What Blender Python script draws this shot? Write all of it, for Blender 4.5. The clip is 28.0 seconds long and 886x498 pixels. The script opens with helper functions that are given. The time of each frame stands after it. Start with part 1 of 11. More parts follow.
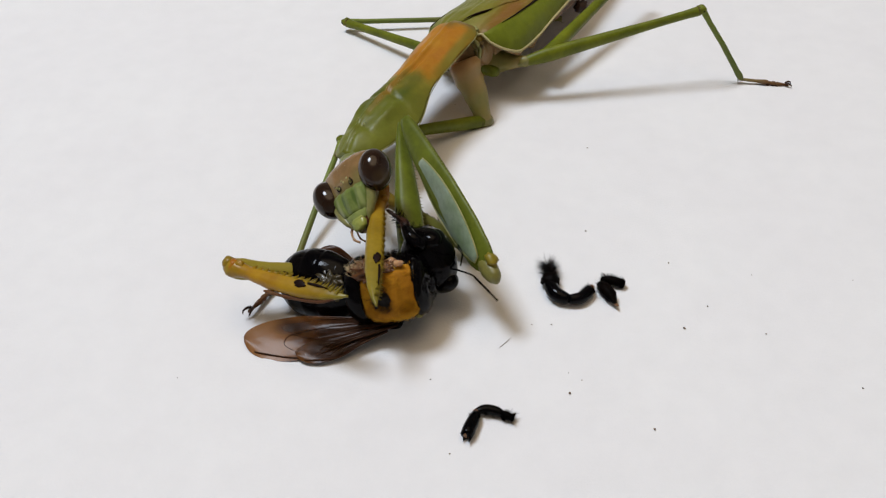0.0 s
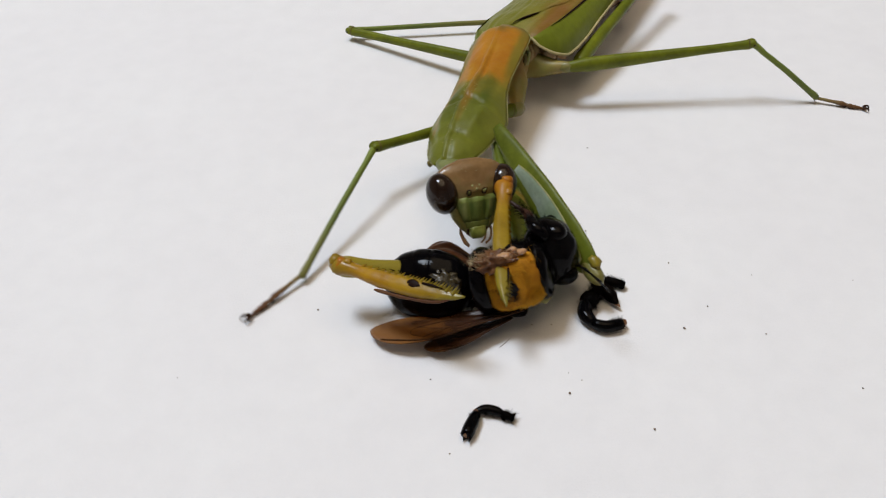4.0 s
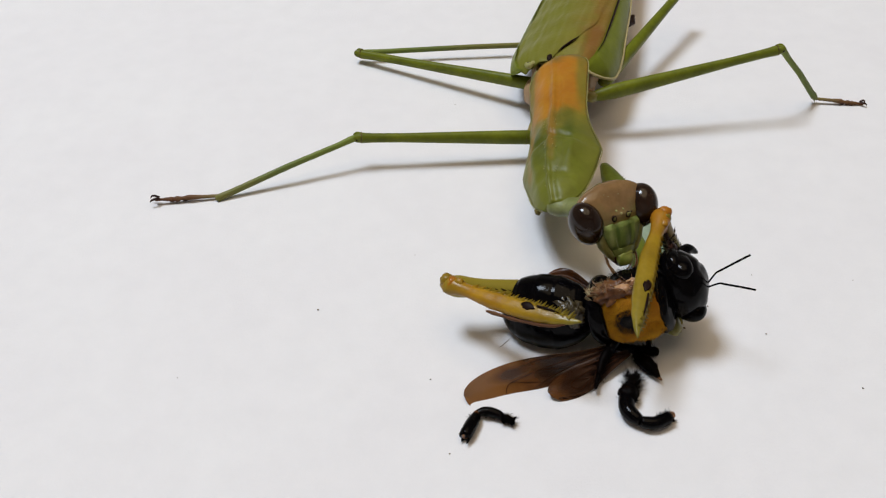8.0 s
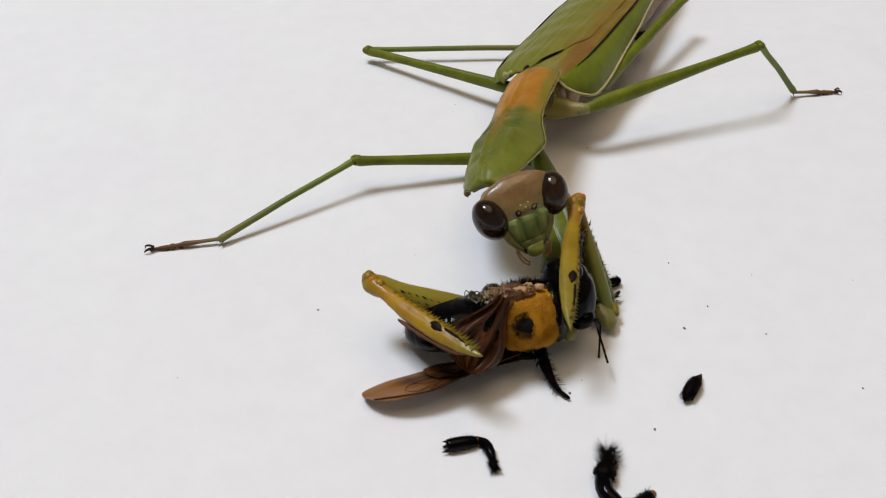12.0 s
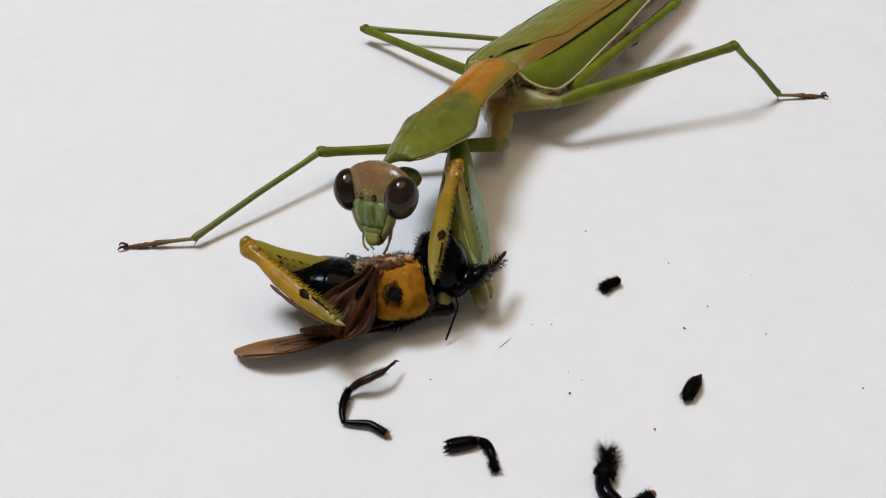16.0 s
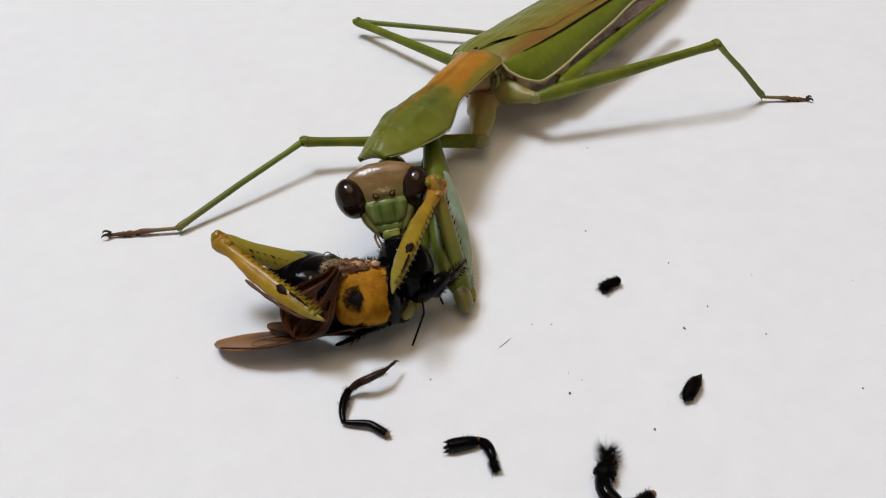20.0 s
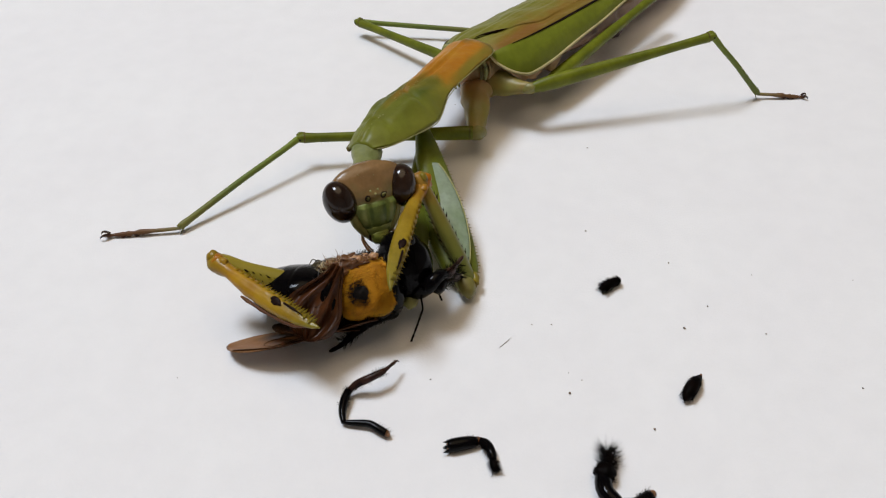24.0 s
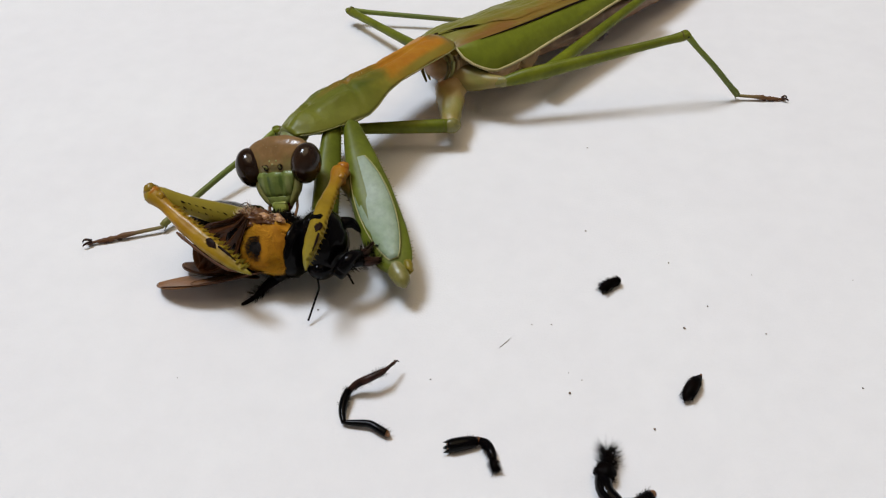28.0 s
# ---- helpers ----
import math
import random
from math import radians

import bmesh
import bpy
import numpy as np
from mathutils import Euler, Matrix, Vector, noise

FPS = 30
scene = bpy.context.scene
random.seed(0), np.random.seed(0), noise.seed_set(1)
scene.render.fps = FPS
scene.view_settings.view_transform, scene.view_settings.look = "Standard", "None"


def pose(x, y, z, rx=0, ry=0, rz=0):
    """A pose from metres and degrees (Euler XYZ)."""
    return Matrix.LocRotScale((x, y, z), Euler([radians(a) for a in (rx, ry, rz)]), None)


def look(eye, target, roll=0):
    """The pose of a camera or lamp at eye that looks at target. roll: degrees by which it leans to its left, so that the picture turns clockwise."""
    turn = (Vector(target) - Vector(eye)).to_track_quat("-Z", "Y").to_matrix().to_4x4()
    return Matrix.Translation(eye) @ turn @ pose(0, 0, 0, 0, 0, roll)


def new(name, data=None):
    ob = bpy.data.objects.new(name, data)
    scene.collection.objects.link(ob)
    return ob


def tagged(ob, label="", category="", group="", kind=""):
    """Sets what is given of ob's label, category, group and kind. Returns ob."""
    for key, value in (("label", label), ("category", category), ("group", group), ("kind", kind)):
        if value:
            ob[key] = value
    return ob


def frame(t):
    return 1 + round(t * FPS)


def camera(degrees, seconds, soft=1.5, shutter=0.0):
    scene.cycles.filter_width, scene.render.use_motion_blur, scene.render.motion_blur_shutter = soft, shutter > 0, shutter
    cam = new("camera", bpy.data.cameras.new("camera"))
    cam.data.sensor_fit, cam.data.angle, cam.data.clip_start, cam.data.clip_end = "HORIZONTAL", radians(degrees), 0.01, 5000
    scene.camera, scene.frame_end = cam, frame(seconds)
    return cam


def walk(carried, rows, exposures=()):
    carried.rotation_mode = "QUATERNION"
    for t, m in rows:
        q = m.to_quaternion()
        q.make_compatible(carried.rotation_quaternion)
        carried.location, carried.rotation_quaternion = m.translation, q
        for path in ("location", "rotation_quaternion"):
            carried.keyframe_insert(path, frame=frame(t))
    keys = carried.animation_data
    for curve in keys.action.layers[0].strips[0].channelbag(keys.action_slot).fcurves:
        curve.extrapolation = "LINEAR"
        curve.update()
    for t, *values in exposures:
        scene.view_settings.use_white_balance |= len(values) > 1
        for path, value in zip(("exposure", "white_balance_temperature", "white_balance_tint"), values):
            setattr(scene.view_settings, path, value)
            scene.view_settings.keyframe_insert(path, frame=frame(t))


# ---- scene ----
EYE = (0.0, -0.07803, 0.07026)
cam = camera(50, 28.0, soft=1.2, shutter=0.3)
walk(cam, [(0, look(EYE, (0, 0, 0))), (28, look(EYE, (0, 0, 0)))],
     [(0, 0.0), (26.04, 0.0), (26.16, 0.12), (27.1, 0.16), (27.3, 0.0), (28, 0.0)])

MM = 0.001


def rows(*keys):
    """Keys in millimetres and degrees as rows for walk()."""
    return [(t, pose(x * MM, y * MM, z * MM, a, b, c)) for t, x, y, z, a, b, c in keys]


# ---- light: one overhead lamp and an added soft fill in a white room ----
world = bpy.data.worlds.new("room_air")
scene.world = world
world.use_nodes = True
world.node_tree.nodes["Background"].inputs[0].default_value = (1.0, 0.95, 0.9, 1)
world.node_tree.nodes["Background"].inputs[1].default_value = 0.06


def area_lamp(name, at, target, size, watts, colour):
    data = bpy.data.lights.new(name, "AREA")
    data.shape, data.size, data.energy, data.color = "DISK", size, watts, colour
    ob = new(name, data)
    ob.matrix_world = look(at, target)
    return ob


area_lamp("pendant_lamp_light", (-0.41, 0.16, 1.09), (0, 0, 0), 0.34, 9.0, (0.90, 1.025, 1.19))
# broad warm fill added to lift the shade; no real fixture behind it
area_lamp("ceiling_panel_light", (0.0, 0.1, 1.62), (0, 0.1, 0), 1.5, 8.05, (1.20, 0.935, 0.62))


# ---- materials ----
def material(name, colour, rough=0.5, second=None, scale=600.0, mix=0.5, bump=0.0, bump_scale=2000.0, metal=0.0,
             coat=0.0, trans=0.0, alpha=1.0, sss=0.0, fine=None, spec=0.5):
    """A principled surface with colour that varies at two scales and fine relief."""
    m = bpy.data.materials.new(name)
    m.use_nodes = True
    nt = m.node_tree
    n, l = nt.nodes, nt.links
    b = n["Principled BSDF"]
    b.inputs["Roughness"].default_value = rough
    b.inputs["Metallic"].default_value = metal
    b.inputs["Coat Weight"].default_value = coat
    b.inputs["Coat Roughness"].default_value = 0.12
    b.inputs["Specular IOR Level"].default_value = spec
    b.inputs["Transmission Weight"].default_value = trans
    b.inputs["Alpha"].default_value = alpha
    b.inputs["Subsurface Weight"].default_value = sss
    b.inputs["Subsurface Radius"].default_value = (1.0, 0.8, 0.4)
    b.inputs["Subsurface Scale"].default_value = 0.0006
    co = n.new("ShaderNodeTexCoord")
    big, small = n.new("ShaderNodeTexNoise"), n.new("ShaderNodeTexNoise")
    for t, s in ((big, scale), (small, scale * 5.3)):
        t.inputs["Scale"].default_value = s
        t.inputs["Detail"].default_value = 4
        l.new(co.outputs["Object"], t.inputs["Vector"])
    ramp = n.new("ShaderNodeValToRGB")
    ramp.color_ramp.elements[0].position, ramp.color_ramp.elements[1].position = 0.5 - mix * 0.3, 0.5 + mix * 0.3
    second = second or tuple(c * 0.78 for c in colour)
    ramp.color_ramp.elements[0].color, ramp.color_ramp.elements[1].color = (*second, 1), (*colour, 1)
    l.new(big.outputs["Fac"], ramp.inputs["Fac"])
    mul = n.new("ShaderNodeMix")
    mul.data_type, mul.blend_type = "RGBA", "MULTIPLY"
    mul.inputs["Factor"].default_value = 0.35 if fine is None else fine
    l.new(ramp.outputs["Color"], mul.inputs[6])
    fr = n.new("ShaderNodeValToRGB")
    fr.color_ramp.elements[0].position, fr.color_ramp.elements[1].position = 0.3, 0.65
    fr.color_ramp.elements[0].color = (0.55, 0.55, 0.55, 1)
    l.new(small.outputs["Fac"], fr.inputs["Fac"])
    l.new(fr.outputs["Color"], mul.inputs[7])
    l.new(mul.outputs[2], b.inputs["Base Color"])
    if bump:
        rel = n.new("ShaderNodeTexNoise")
        rel.inputs["Scale"].default_value = bump_scale
        rel.inputs["Detail"].default_value = 5
        l.new(co.outputs["Object"], rel.inputs["Vector"])
        bp = n.new("ShaderNodeBump")
        bp.inputs["Strength"].default_value = bump
        bp.inputs["Distance"].default_value = 0.0001
        l.new(rel.outputs["Fac"], bp.inputs["Height"])
        l.new(bp.outputs["Normal"], b.inputs["Normal"])
    return m


def along(m, stops, axis="X", wobble=0.0015, keep=0.25):
    """Lays a run of colours (metres, colour) along the part's own axis, with a wandering border."""
    nt = m.node_tree
    n, l = nt.nodes, nt.links
    b = n["Principled BSDF"]
    old = b.inputs["Base Color"].links[0].from_socket
    co, sep = n.new("ShaderNodeTexCoord"), n.new("ShaderNodeSeparateXYZ")
    l.new(co.outputs["Object"], sep.inputs[0])
    nz = n.new("ShaderNodeTexNoise")
    nz.inputs["Scale"].default_value, nz.inputs["Detail"].default_value = 420, 3
    l.new(co.outputs["Object"], nz.inputs["Vector"])
    a = n.new("ShaderNodeMath")
    a.operation = "MULTIPLY_ADD"
    a.inputs[1].default_value = wobble * 4
    l.new(nz.outputs["Fac"], a.inputs[0])
    l.new(sep.outputs[axis], a.inputs[2])
    lo, hi = stops[0][0], stops[-1][0]
    mr = n.new("ShaderNodeMapRange")
    mr.inputs[1].default_value, mr.inputs[2].default_value = lo + wobble * 2, hi + wobble * 2
    l.new(a.outputs[0], mr.inputs[0])
    ramp = n.new("ShaderNodeValToRGB")
    els = ramp.color_ramp.elements
    while len(els) < len(stops):
        els.new(0.5)
    for e, (x, c) in zip(els, stops):
        e.position, e.color = (x - lo) / (hi - lo), (*c, 1)
    l.new(mr.outputs[0], ramp.inputs["Fac"])
    mx = n.new("ShaderNodeMix")
    mx.data_type, mx.blend_type = "RGBA", "MIX"
    mx.inputs["Factor"].default_value = keep
    l.new(ramp.outputs["Color"], mx.inputs[6])
    l.new(old, mx.inputs[7])
    l.new(mx.outputs[2], b.inputs["Base Color"])
    return m


def patch(m, colour, c, r, amount=0.8, rag=0.5, scale=350, soft=0.6):
    """Blends a colour in round a place on the part (millimetres), with a ragged border."""
    nt = m.node_tree
    n, l = nt.nodes, nt.links
    b = n["Principled BSDF"]
    old = b.inputs["Base Color"].links[0].from_socket
    co, sub, div, ln, nz, ad, mr, mx = (n.new("ShaderNode" + k) for k in ("TexCoord", "VectorMath", "VectorMath", "VectorMath", "TexNoise", "Math", "MapRange", "Mix"))
    sub.operation, div.operation, ln.operation, ad.operation = "SUBTRACT", "DIVIDE", "LENGTH", "MULTIPLY_ADD"
    sub.inputs[1].default_value, div.inputs[1].default_value = [v * MM for v in c], [v * MM for v in r]
    l.new(co.outputs["Object"], sub.inputs[0])
    l.new(sub.outputs[0], div.inputs[0])
    l.new(div.outputs[0], ln.inputs[0])
    nz.inputs["Scale"].default_value, nz.inputs["Detail"].default_value = scale, 4
    l.new(co.outputs["Object"], nz.inputs["Vector"])
    ad.inputs[1].default_value = rag * 2
    l.new(nz.outputs["Fac"], ad.inputs[0])
    l.new(ln.outputs["Value"], ad.inputs[2])
    for k, v in ((1, 1.0 + rag), (2, 1.0 + rag - soft), (3, 0.0), (4, amount)):
        mr.inputs[k].default_value = v
    l.new(ad.outputs[0], mr.inputs[0])
    mx.data_type = "RGBA"
    l.new(mr.outputs[0], mx.inputs["Factor"])
    l.new(old, mx.inputs[6])
    mx.inputs[7].default_value = (*colour, 1)
    l.new(mx.outputs[2], b.inputs["Base Color"])
    return m


OLIVE = (0.21, 0.20, 0.035)
M_PAPER = material("white_paper", (0.80, 0.795, 0.80), 0.75, (0.775, 0.765, 0.775), 60, 0.8, 0.35, 4000, fine=0.06, spec=0.25)
M_WALL = material("white_wall_paint", (0.78, 0.78, 0.78), 0.8, (0.74, 0.74, 0.74), 3)
M_WOOD = material("table_wood", (0.30, 0.19, 0.10), 0.45, (0.20, 0.12, 0.06), 12)
M_LEG = material("green_leg", (0.16, 0.18, 0.010), 0.4, (0.10, 0.12, 0.008), 350, 0.6, 0.2, 3500, spec=0.2)
M_KNEE = material("olive_knee", (0.17, 0.13, 0.03), 0.45, (0.10, 0.08, 0.02), 600, 0.6, 0.2, 3500, spec=0.2)
M_SHIN = along(material("green_shin", (0.13, 0.19, 0.045), 0.42, (0.10, 0.14, 0.03), 350, 0.6, 0.15, 3500, spec=0.2),
               [(0, (0.19, 0.235, 0.03)), (0.010, (0.125, 0.155, 0.035)), (0.017, (0.19, 0.165, 0.045))])
M_TARSUS = along(material("brown_tarsus", (0.15, 0.06, 0.02), 0.5, (0.07, 0.028, 0.012), 900, 0.6, 0.2, 3500, spec=0.2),
                 [(0, (0.22, 0.19, 0.07)), (0.0035, (0.17, 0.10, 0.045)), (0.0055, (0.11, 0.045, 0.015)), (0.009, (0.08, 0.03, 0.012))])
M_PRONOTUM = along(material("pronotum_shell", (0.24, 0.27, 0.03), 0.40, (0.055, 0.06, 0.008), 300, 0.7, 0.8, 900, spec=0.25, fine=0.6),
                   [(0.0, (0.22, 0.12, 0.02)), (0.002, (0.50, 0.155, 0.006)), (0.0105, (0.46, 0.15, 0.007)),
                    (0.0128, (0.21, 0.155, 0.018)), (0.0158, (0.095, 0.105, 0.009)), (0.0235, (0.145, 0.155, 0.015))], keep=0.32)


def edged(m, colour, y0, y1, axis="Y", amount=0.8):
    """Mixes a colour in towards both sides of a part, with a wandering border."""
    nt = m.node_tree
    n, l = nt.nodes, nt.links
    b = n["Principled BSDF"]
    old = b.inputs["Base Color"].links[0].from_socket
    co, sep, ab, mr, mx, nz, ad = (n.new("ShaderNode" + k) for k in ("TexCoord", "SeparateXYZ", "Math", "MapRange", "Mix", "TexNoise", "Math"))
    l.new(co.outputs["Object"], sep.inputs[0])
    ab.operation = "ABSOLUTE"
    l.new(sep.outputs[axis], ab.inputs[0])
    nz.inputs["Scale"].default_value = 350
    l.new(co.outputs["Object"], nz.inputs["Vector"])
    ad.operation = "MULTIPLY_ADD"
    ad.inputs[1].default_value = 0.003
    l.new(nz.outputs["Fac"], ad.inputs[0])
    l.new(ab.outputs[0], ad.inputs[2])
    mr.inputs[1].default_value, mr.inputs[2].default_value, mr.inputs[4].default_value = y0 + 0.0015, y1 + 0.0015, amount
    l.new(ad.outputs[0], mr.inputs[0])
    mx.data_type = "RGBA"
    l.new(mr.outputs[0], mx.inputs["Factor"])
    l.new(old, mx.inputs[6])
    mx.inputs[7].default_value = (*colour, 1)
    l.new(mx.outputs[2], b.inputs["Base Color"])
    return m


patch(M_PRONOTUM, (0.13, 0.15, 0.02), (6.0, 3.2, 0.0), (7.0, 0.8, 3.0), 0.6)
patch(M_PRONOTUM, (0.13, 0.15, 0.02), (5.0, -3.2, 0.0), (7.0, 0.7, 3.0), 0.6)
patch(M_PRONOTUM, (0.46, 0.19, 0.02), (4.5, -1.2, 0.0), (3.8, 1.1, 3.0), 0.6)
patch(M_PRONOTUM, (0.28, 0.13, 0.02), (15.0, 0.1, 0.0), (6.0, 0.7, 3.0), 0.6)
patch(M_PRONOTUM, (0.05, 0.075, 0.008), (15.2, 2.0, 0.0), (2.2, 0.8, 3.0), 0.6)
patch(M_PRONOTUM, (0.05, 0.075, 0.008), (15.2, -2.0, 0.0), (2.2, 0.8, 3.0), 0.6)
patch(M_PRONOTUM, (0.34, 0.14, 0.015), (15.5, -3.0, 0.0), (7.0, 0.9, 3.0), 0.6, 0.8)
patch(M_PRONOTUM, (0.07, 0.085, 0.009), (12.5, 1.6, 0.0), (2.4, 1.3, 3.0), 0.5, 0.9, 500)
patch(M_PRONOTUM, (0.06, 0.08, 0.009), (18.5, -1.0, 0.0), (2.6, 1.4, 3.0), 0.5, 0.9, 500)
edged(M_PRONOTUM, (0.16, 0.155, 0.022), 0.0024, 0.0038, amount=0.6)
M_RIM = material("pale_rim", (0.40, 0.36, 0.14), 0.45, (0.27, 0.28, 0.08), 700, 0.5)
M_THORAX = material("pinkish_belly", (0.47, 0.27, 0.135), 0.45, (0.27, 0.19, 0.055), 320, 0.8, 0.6, 1800, sss=0.12)
M_WINGTOP = along(material("olive_wing", OLIVE, 0.4, (0.14, 0.11, 0.02), 240, 0.6, 0.45, 1800, spec=0.2),
                  [(-0.0055, (0.18, 0.13, 0.022)), (-0.0032, (0.23, 0.115, 0.018)), (-0.0015, (0.19, 0.16, 0.024)), (0.001, (0.165, 0.17, 0.02)), (0.006, (0.15, 0.165, 0.02))],
                  "Y", 0.0008, 0.3)
M_COSTAL = material("green_wing_margin", (0.185, 0.215, 0.016), 0.4, (0.145, 0.175, 0.013), 180, 0.8, 0.35, 2200, spec=0.2)


def veined(m, scale, axis, strength):
    """Adds fine raised veins that run along a folded wing."""
    nt = m.node_tree
    n, l = nt.nodes, nt.links
    b = n["Principled BSDF"]
    co, wv, bp = n.new("ShaderNodeTexCoord"), n.new("ShaderNodeTexWave"), n.new("ShaderNodeBump")
    wv.bands_direction = axis
    wv.inputs["Scale"].default_value, wv.inputs["Distortion"].default_value = scale, 2.5
    wv.inputs["Detail"].default_value, wv.inputs["Detail Scale"].default_value = 3, 1.5
    l.new(co.outputs["Object"], wv.inputs["Vector"])
    bp.inputs["Strength"].default_value, bp.inputs["Distance"].default_value = strength, 0.0001
    l.new(wv.outputs["Fac"], bp.inputs["Height"])
    if b.inputs["Normal"].links:
        l.new(b.inputs["Normal"].links[0].from_socket, bp.inputs["Normal"])
    l.new(bp.outputs["Normal"], b.inputs["Normal"])
    return m


patch(M_WINGTOP, (0.20, 0.085, 0.02), (7.5, -3.6, 0.0), (6.5, 1.1, 3.0), 0.75)
patch(M_WINGTOP, (0.26, 0.25, 0.08), (2.5, -1.6, 0.0), (3.0, 1.6, 3.0), 0.35)
veined(M_WINGTOP, 330, "Y", 0.35)
M_CREAM = material("cream_wing_edge", (0.52, 0.44, 0.22), 0.45, (0.42, 0.36, 0.16), 700, 0.5)
M_HEAD = along(material("head_capsule", (0.32, 0.19, 0.08), 0.26, (0.14, 0.085, 0.028), 620, 0.5, 0.5, 1500, fine=0.45, spec=0.6),
               [(-0.004, (0.17, 0.09, 0.034)), (-0.0018, (0.24, 0.13, 0.046)), (-0.0008, (0.20, 0.135, 0.045)), (0.0004, (0.155, 0.15, 0.04)), (0.003, (0.23, 0.20, 0.07)), (0.006, (0.34, 0.22, 0.10))], keep=0.35)
M_FACE = material("green_face", (0.20, 0.245, 0.06), 0.34, (0.11, 0.155, 0.03), 800, 0.8, 0.4, 3500, spec=0.4)
# face: darker green along two grooves, paler green towards the sides
for side in (1, -1):
    patch(M_FACE, (0.055, 0.095, 0.014), (1.6, side * 0.72, 1.4), (1.3, 0.26, 1.0), 0.8, 0.3, 900)
    patch(M_FACE, (0.30, 0.33, 0.12), (1.8, side * 1.5, 1.2), (1.6, 0.35, 1.0), 0.6, 0.4, 900)
M_LABRUM = material("yellow_lip", (0.36, 0.37, 0.08), 0.35, (0.20, 0.25, 0.04), 900, 0.7, sss=0.2)
M_EYE = material("brown_eye", (0.028, 0.013, 0.007), 0.14, (0.007, 0.003, 0.002), 260, 0.8, coat=0.1, fine=0.3, spec=0.3)
for side in (1, -1):
    patch(M_EYE, (0.085, 0.055, 0.02), (1.6, side * 4.4, 0.3), (1.7, 1.3, 2.2), 0.9, 0.3, 250, 1.0)
M_PALP = material("tan_palp", (0.50, 0.32, 0.17), 0.3, (0.32, 0.15, 0.06), 900, 0.7, sss=0.2)
M_NECK = material("green_neck", (0.22, 0.24, 0.085), 0.4, (0.13, 0.15, 0.04), 500, 0.6, 0.6, sss=0.2)
M_COXA = material("green_coxa", (0.135, 0.16, 0.015), 0.4, (0.09, 0.11, 0.011), 330, 0.6, 0.25, 2500, spec=0.2)
M_INNER = material("pale_inner_face", (0.30, 0.36, 0.27), 0.45, (0.20, 0.27, 0.15), 330, 0.6, 0.2, 2500, spec=0.3, sss=0.15)
M_RAPTOR = along(material("yellow_raptor_shin", (0.34, 0.20, 0.015), 0.34, (0.07, 0.038, 0.004), 420, 0.6, 0.5, 1500, coat=0.05, fine=0.6, spec=0.25),
                 [(0, (0.44, 0.13, 0.006)), (0.0022, (0.34, 0.165, 0.010)), (0.005, (0.30, 0.19, 0.010)), (0.0115, (0.26, 0.20, 0.016)), (0.014, (0.20, 0.18, 0.02))], keep=0.38)
M_RAPTOR_B = along(material("olive_raptor_shin", (0.34, 0.22, 0.015), 0.34, (0.07, 0.038, 0.004), 420, 0.6, 0.5, 1500, coat=0.05, fine=0.6, spec=0.25),
                   [(0, (0.25, 0.155, 0.012)), (0.003, (0.42, 0.19, 0.008)), (0.007, (0.40, 0.21, 0.009)), (0.0115, (0.28, 0.18, 0.012)), (0.014, (0.20, 0.18, 0.02))], keep=0.38)
M_HIP = along(material("pale_hip", (0.33, 0.26, 0.13), 0.45, (0.20, 0.17, 0.07), 420, 0.7, 0.3, 2500, sss=0.15),
              [(0, (0.38, 0.22, 0.10)), (0.003, (0.28, 0.21, 0.05)), (0.0055, (0.20, 0.19, 0.022)), (0.008, (0.29, 0.21, 0.045))])
M_THIGH = along(material("yellow_green_thigh", (0.22, 0.22, 0.04), 0.36, (0.18, 0.20, 0.04), 500, 0.7, 0.2, 2500, spec=0.25),
                [(0, (0.30, 0.20, 0.015)), (0.003, (0.29, 0.21, 0.018)), (0.008, (0.24, 0.17, 0.014)), (0.016, (0.15, 0.11, 0.012))])
M_THIGH_PALE = along(material("pale_green_thigh", (0.20, 0.21, 0.06), 0.36, (0.13, 0.14, 0.03), 500, 0.7, 0.3, 2500, spec=0.25),
                     [(0, (0.15, 0.16, 0.03)), (0.004, (0.12, 0.13, 0.02)), (0.009, (0.16, 0.13, 0.018)), (0.0125, (0.34, 0.14, 0.011))])
M_DARK = material("dark_spot", (0.015, 0.006, 0.004), 0.45, spec=0.08)
M_BLACK = material("black_shell", (0.0018, 0.0018, 0.0026), 0.1, (0.002, 0.0015, 0.0015), 500, 0.8, 0.25, 1800, spec=0.085)
M_BLACKHAIR = material("black_hair", (0.0015, 0.0012, 0.0012), 0.5, (0.004, 0.002, 0.0015), 900, spec=0.03)
M_FUR = material("yellow_fur", (0.50, 0.22, 0.012), 0.7, (0.26, 0.10, 0.006), 380, 0.8, 0.6, 5000, spec=0.1)
M_FURHAIR = material("yellow_fur_hair", (0.86, 0.46, 0.032), 0.5, (0.50, 0.20, 0.010), 300, 0.8, spec=0.15)
M_WOUND = material("torn_flesh", (0.20, 0.085, 0.03), 0.3, (0.035, 0.010, 0.005), 700, 0.9, 0.9, 2500, spec=0.25)
M_SHRED = material("torn_muscle", (0.25, 0.115, 0.05), 0.4, (0.08, 0.03, 0.015), 1200, 0.9, 0.6, 3000, sss=0.3)
M_MEMBRANE = material("grey_membrane", (0.06, 0.045, 0.016), 0.3, (0.015, 0.010, 0.005), 900, 0.9, 0.7, 2500, coat=0.08)
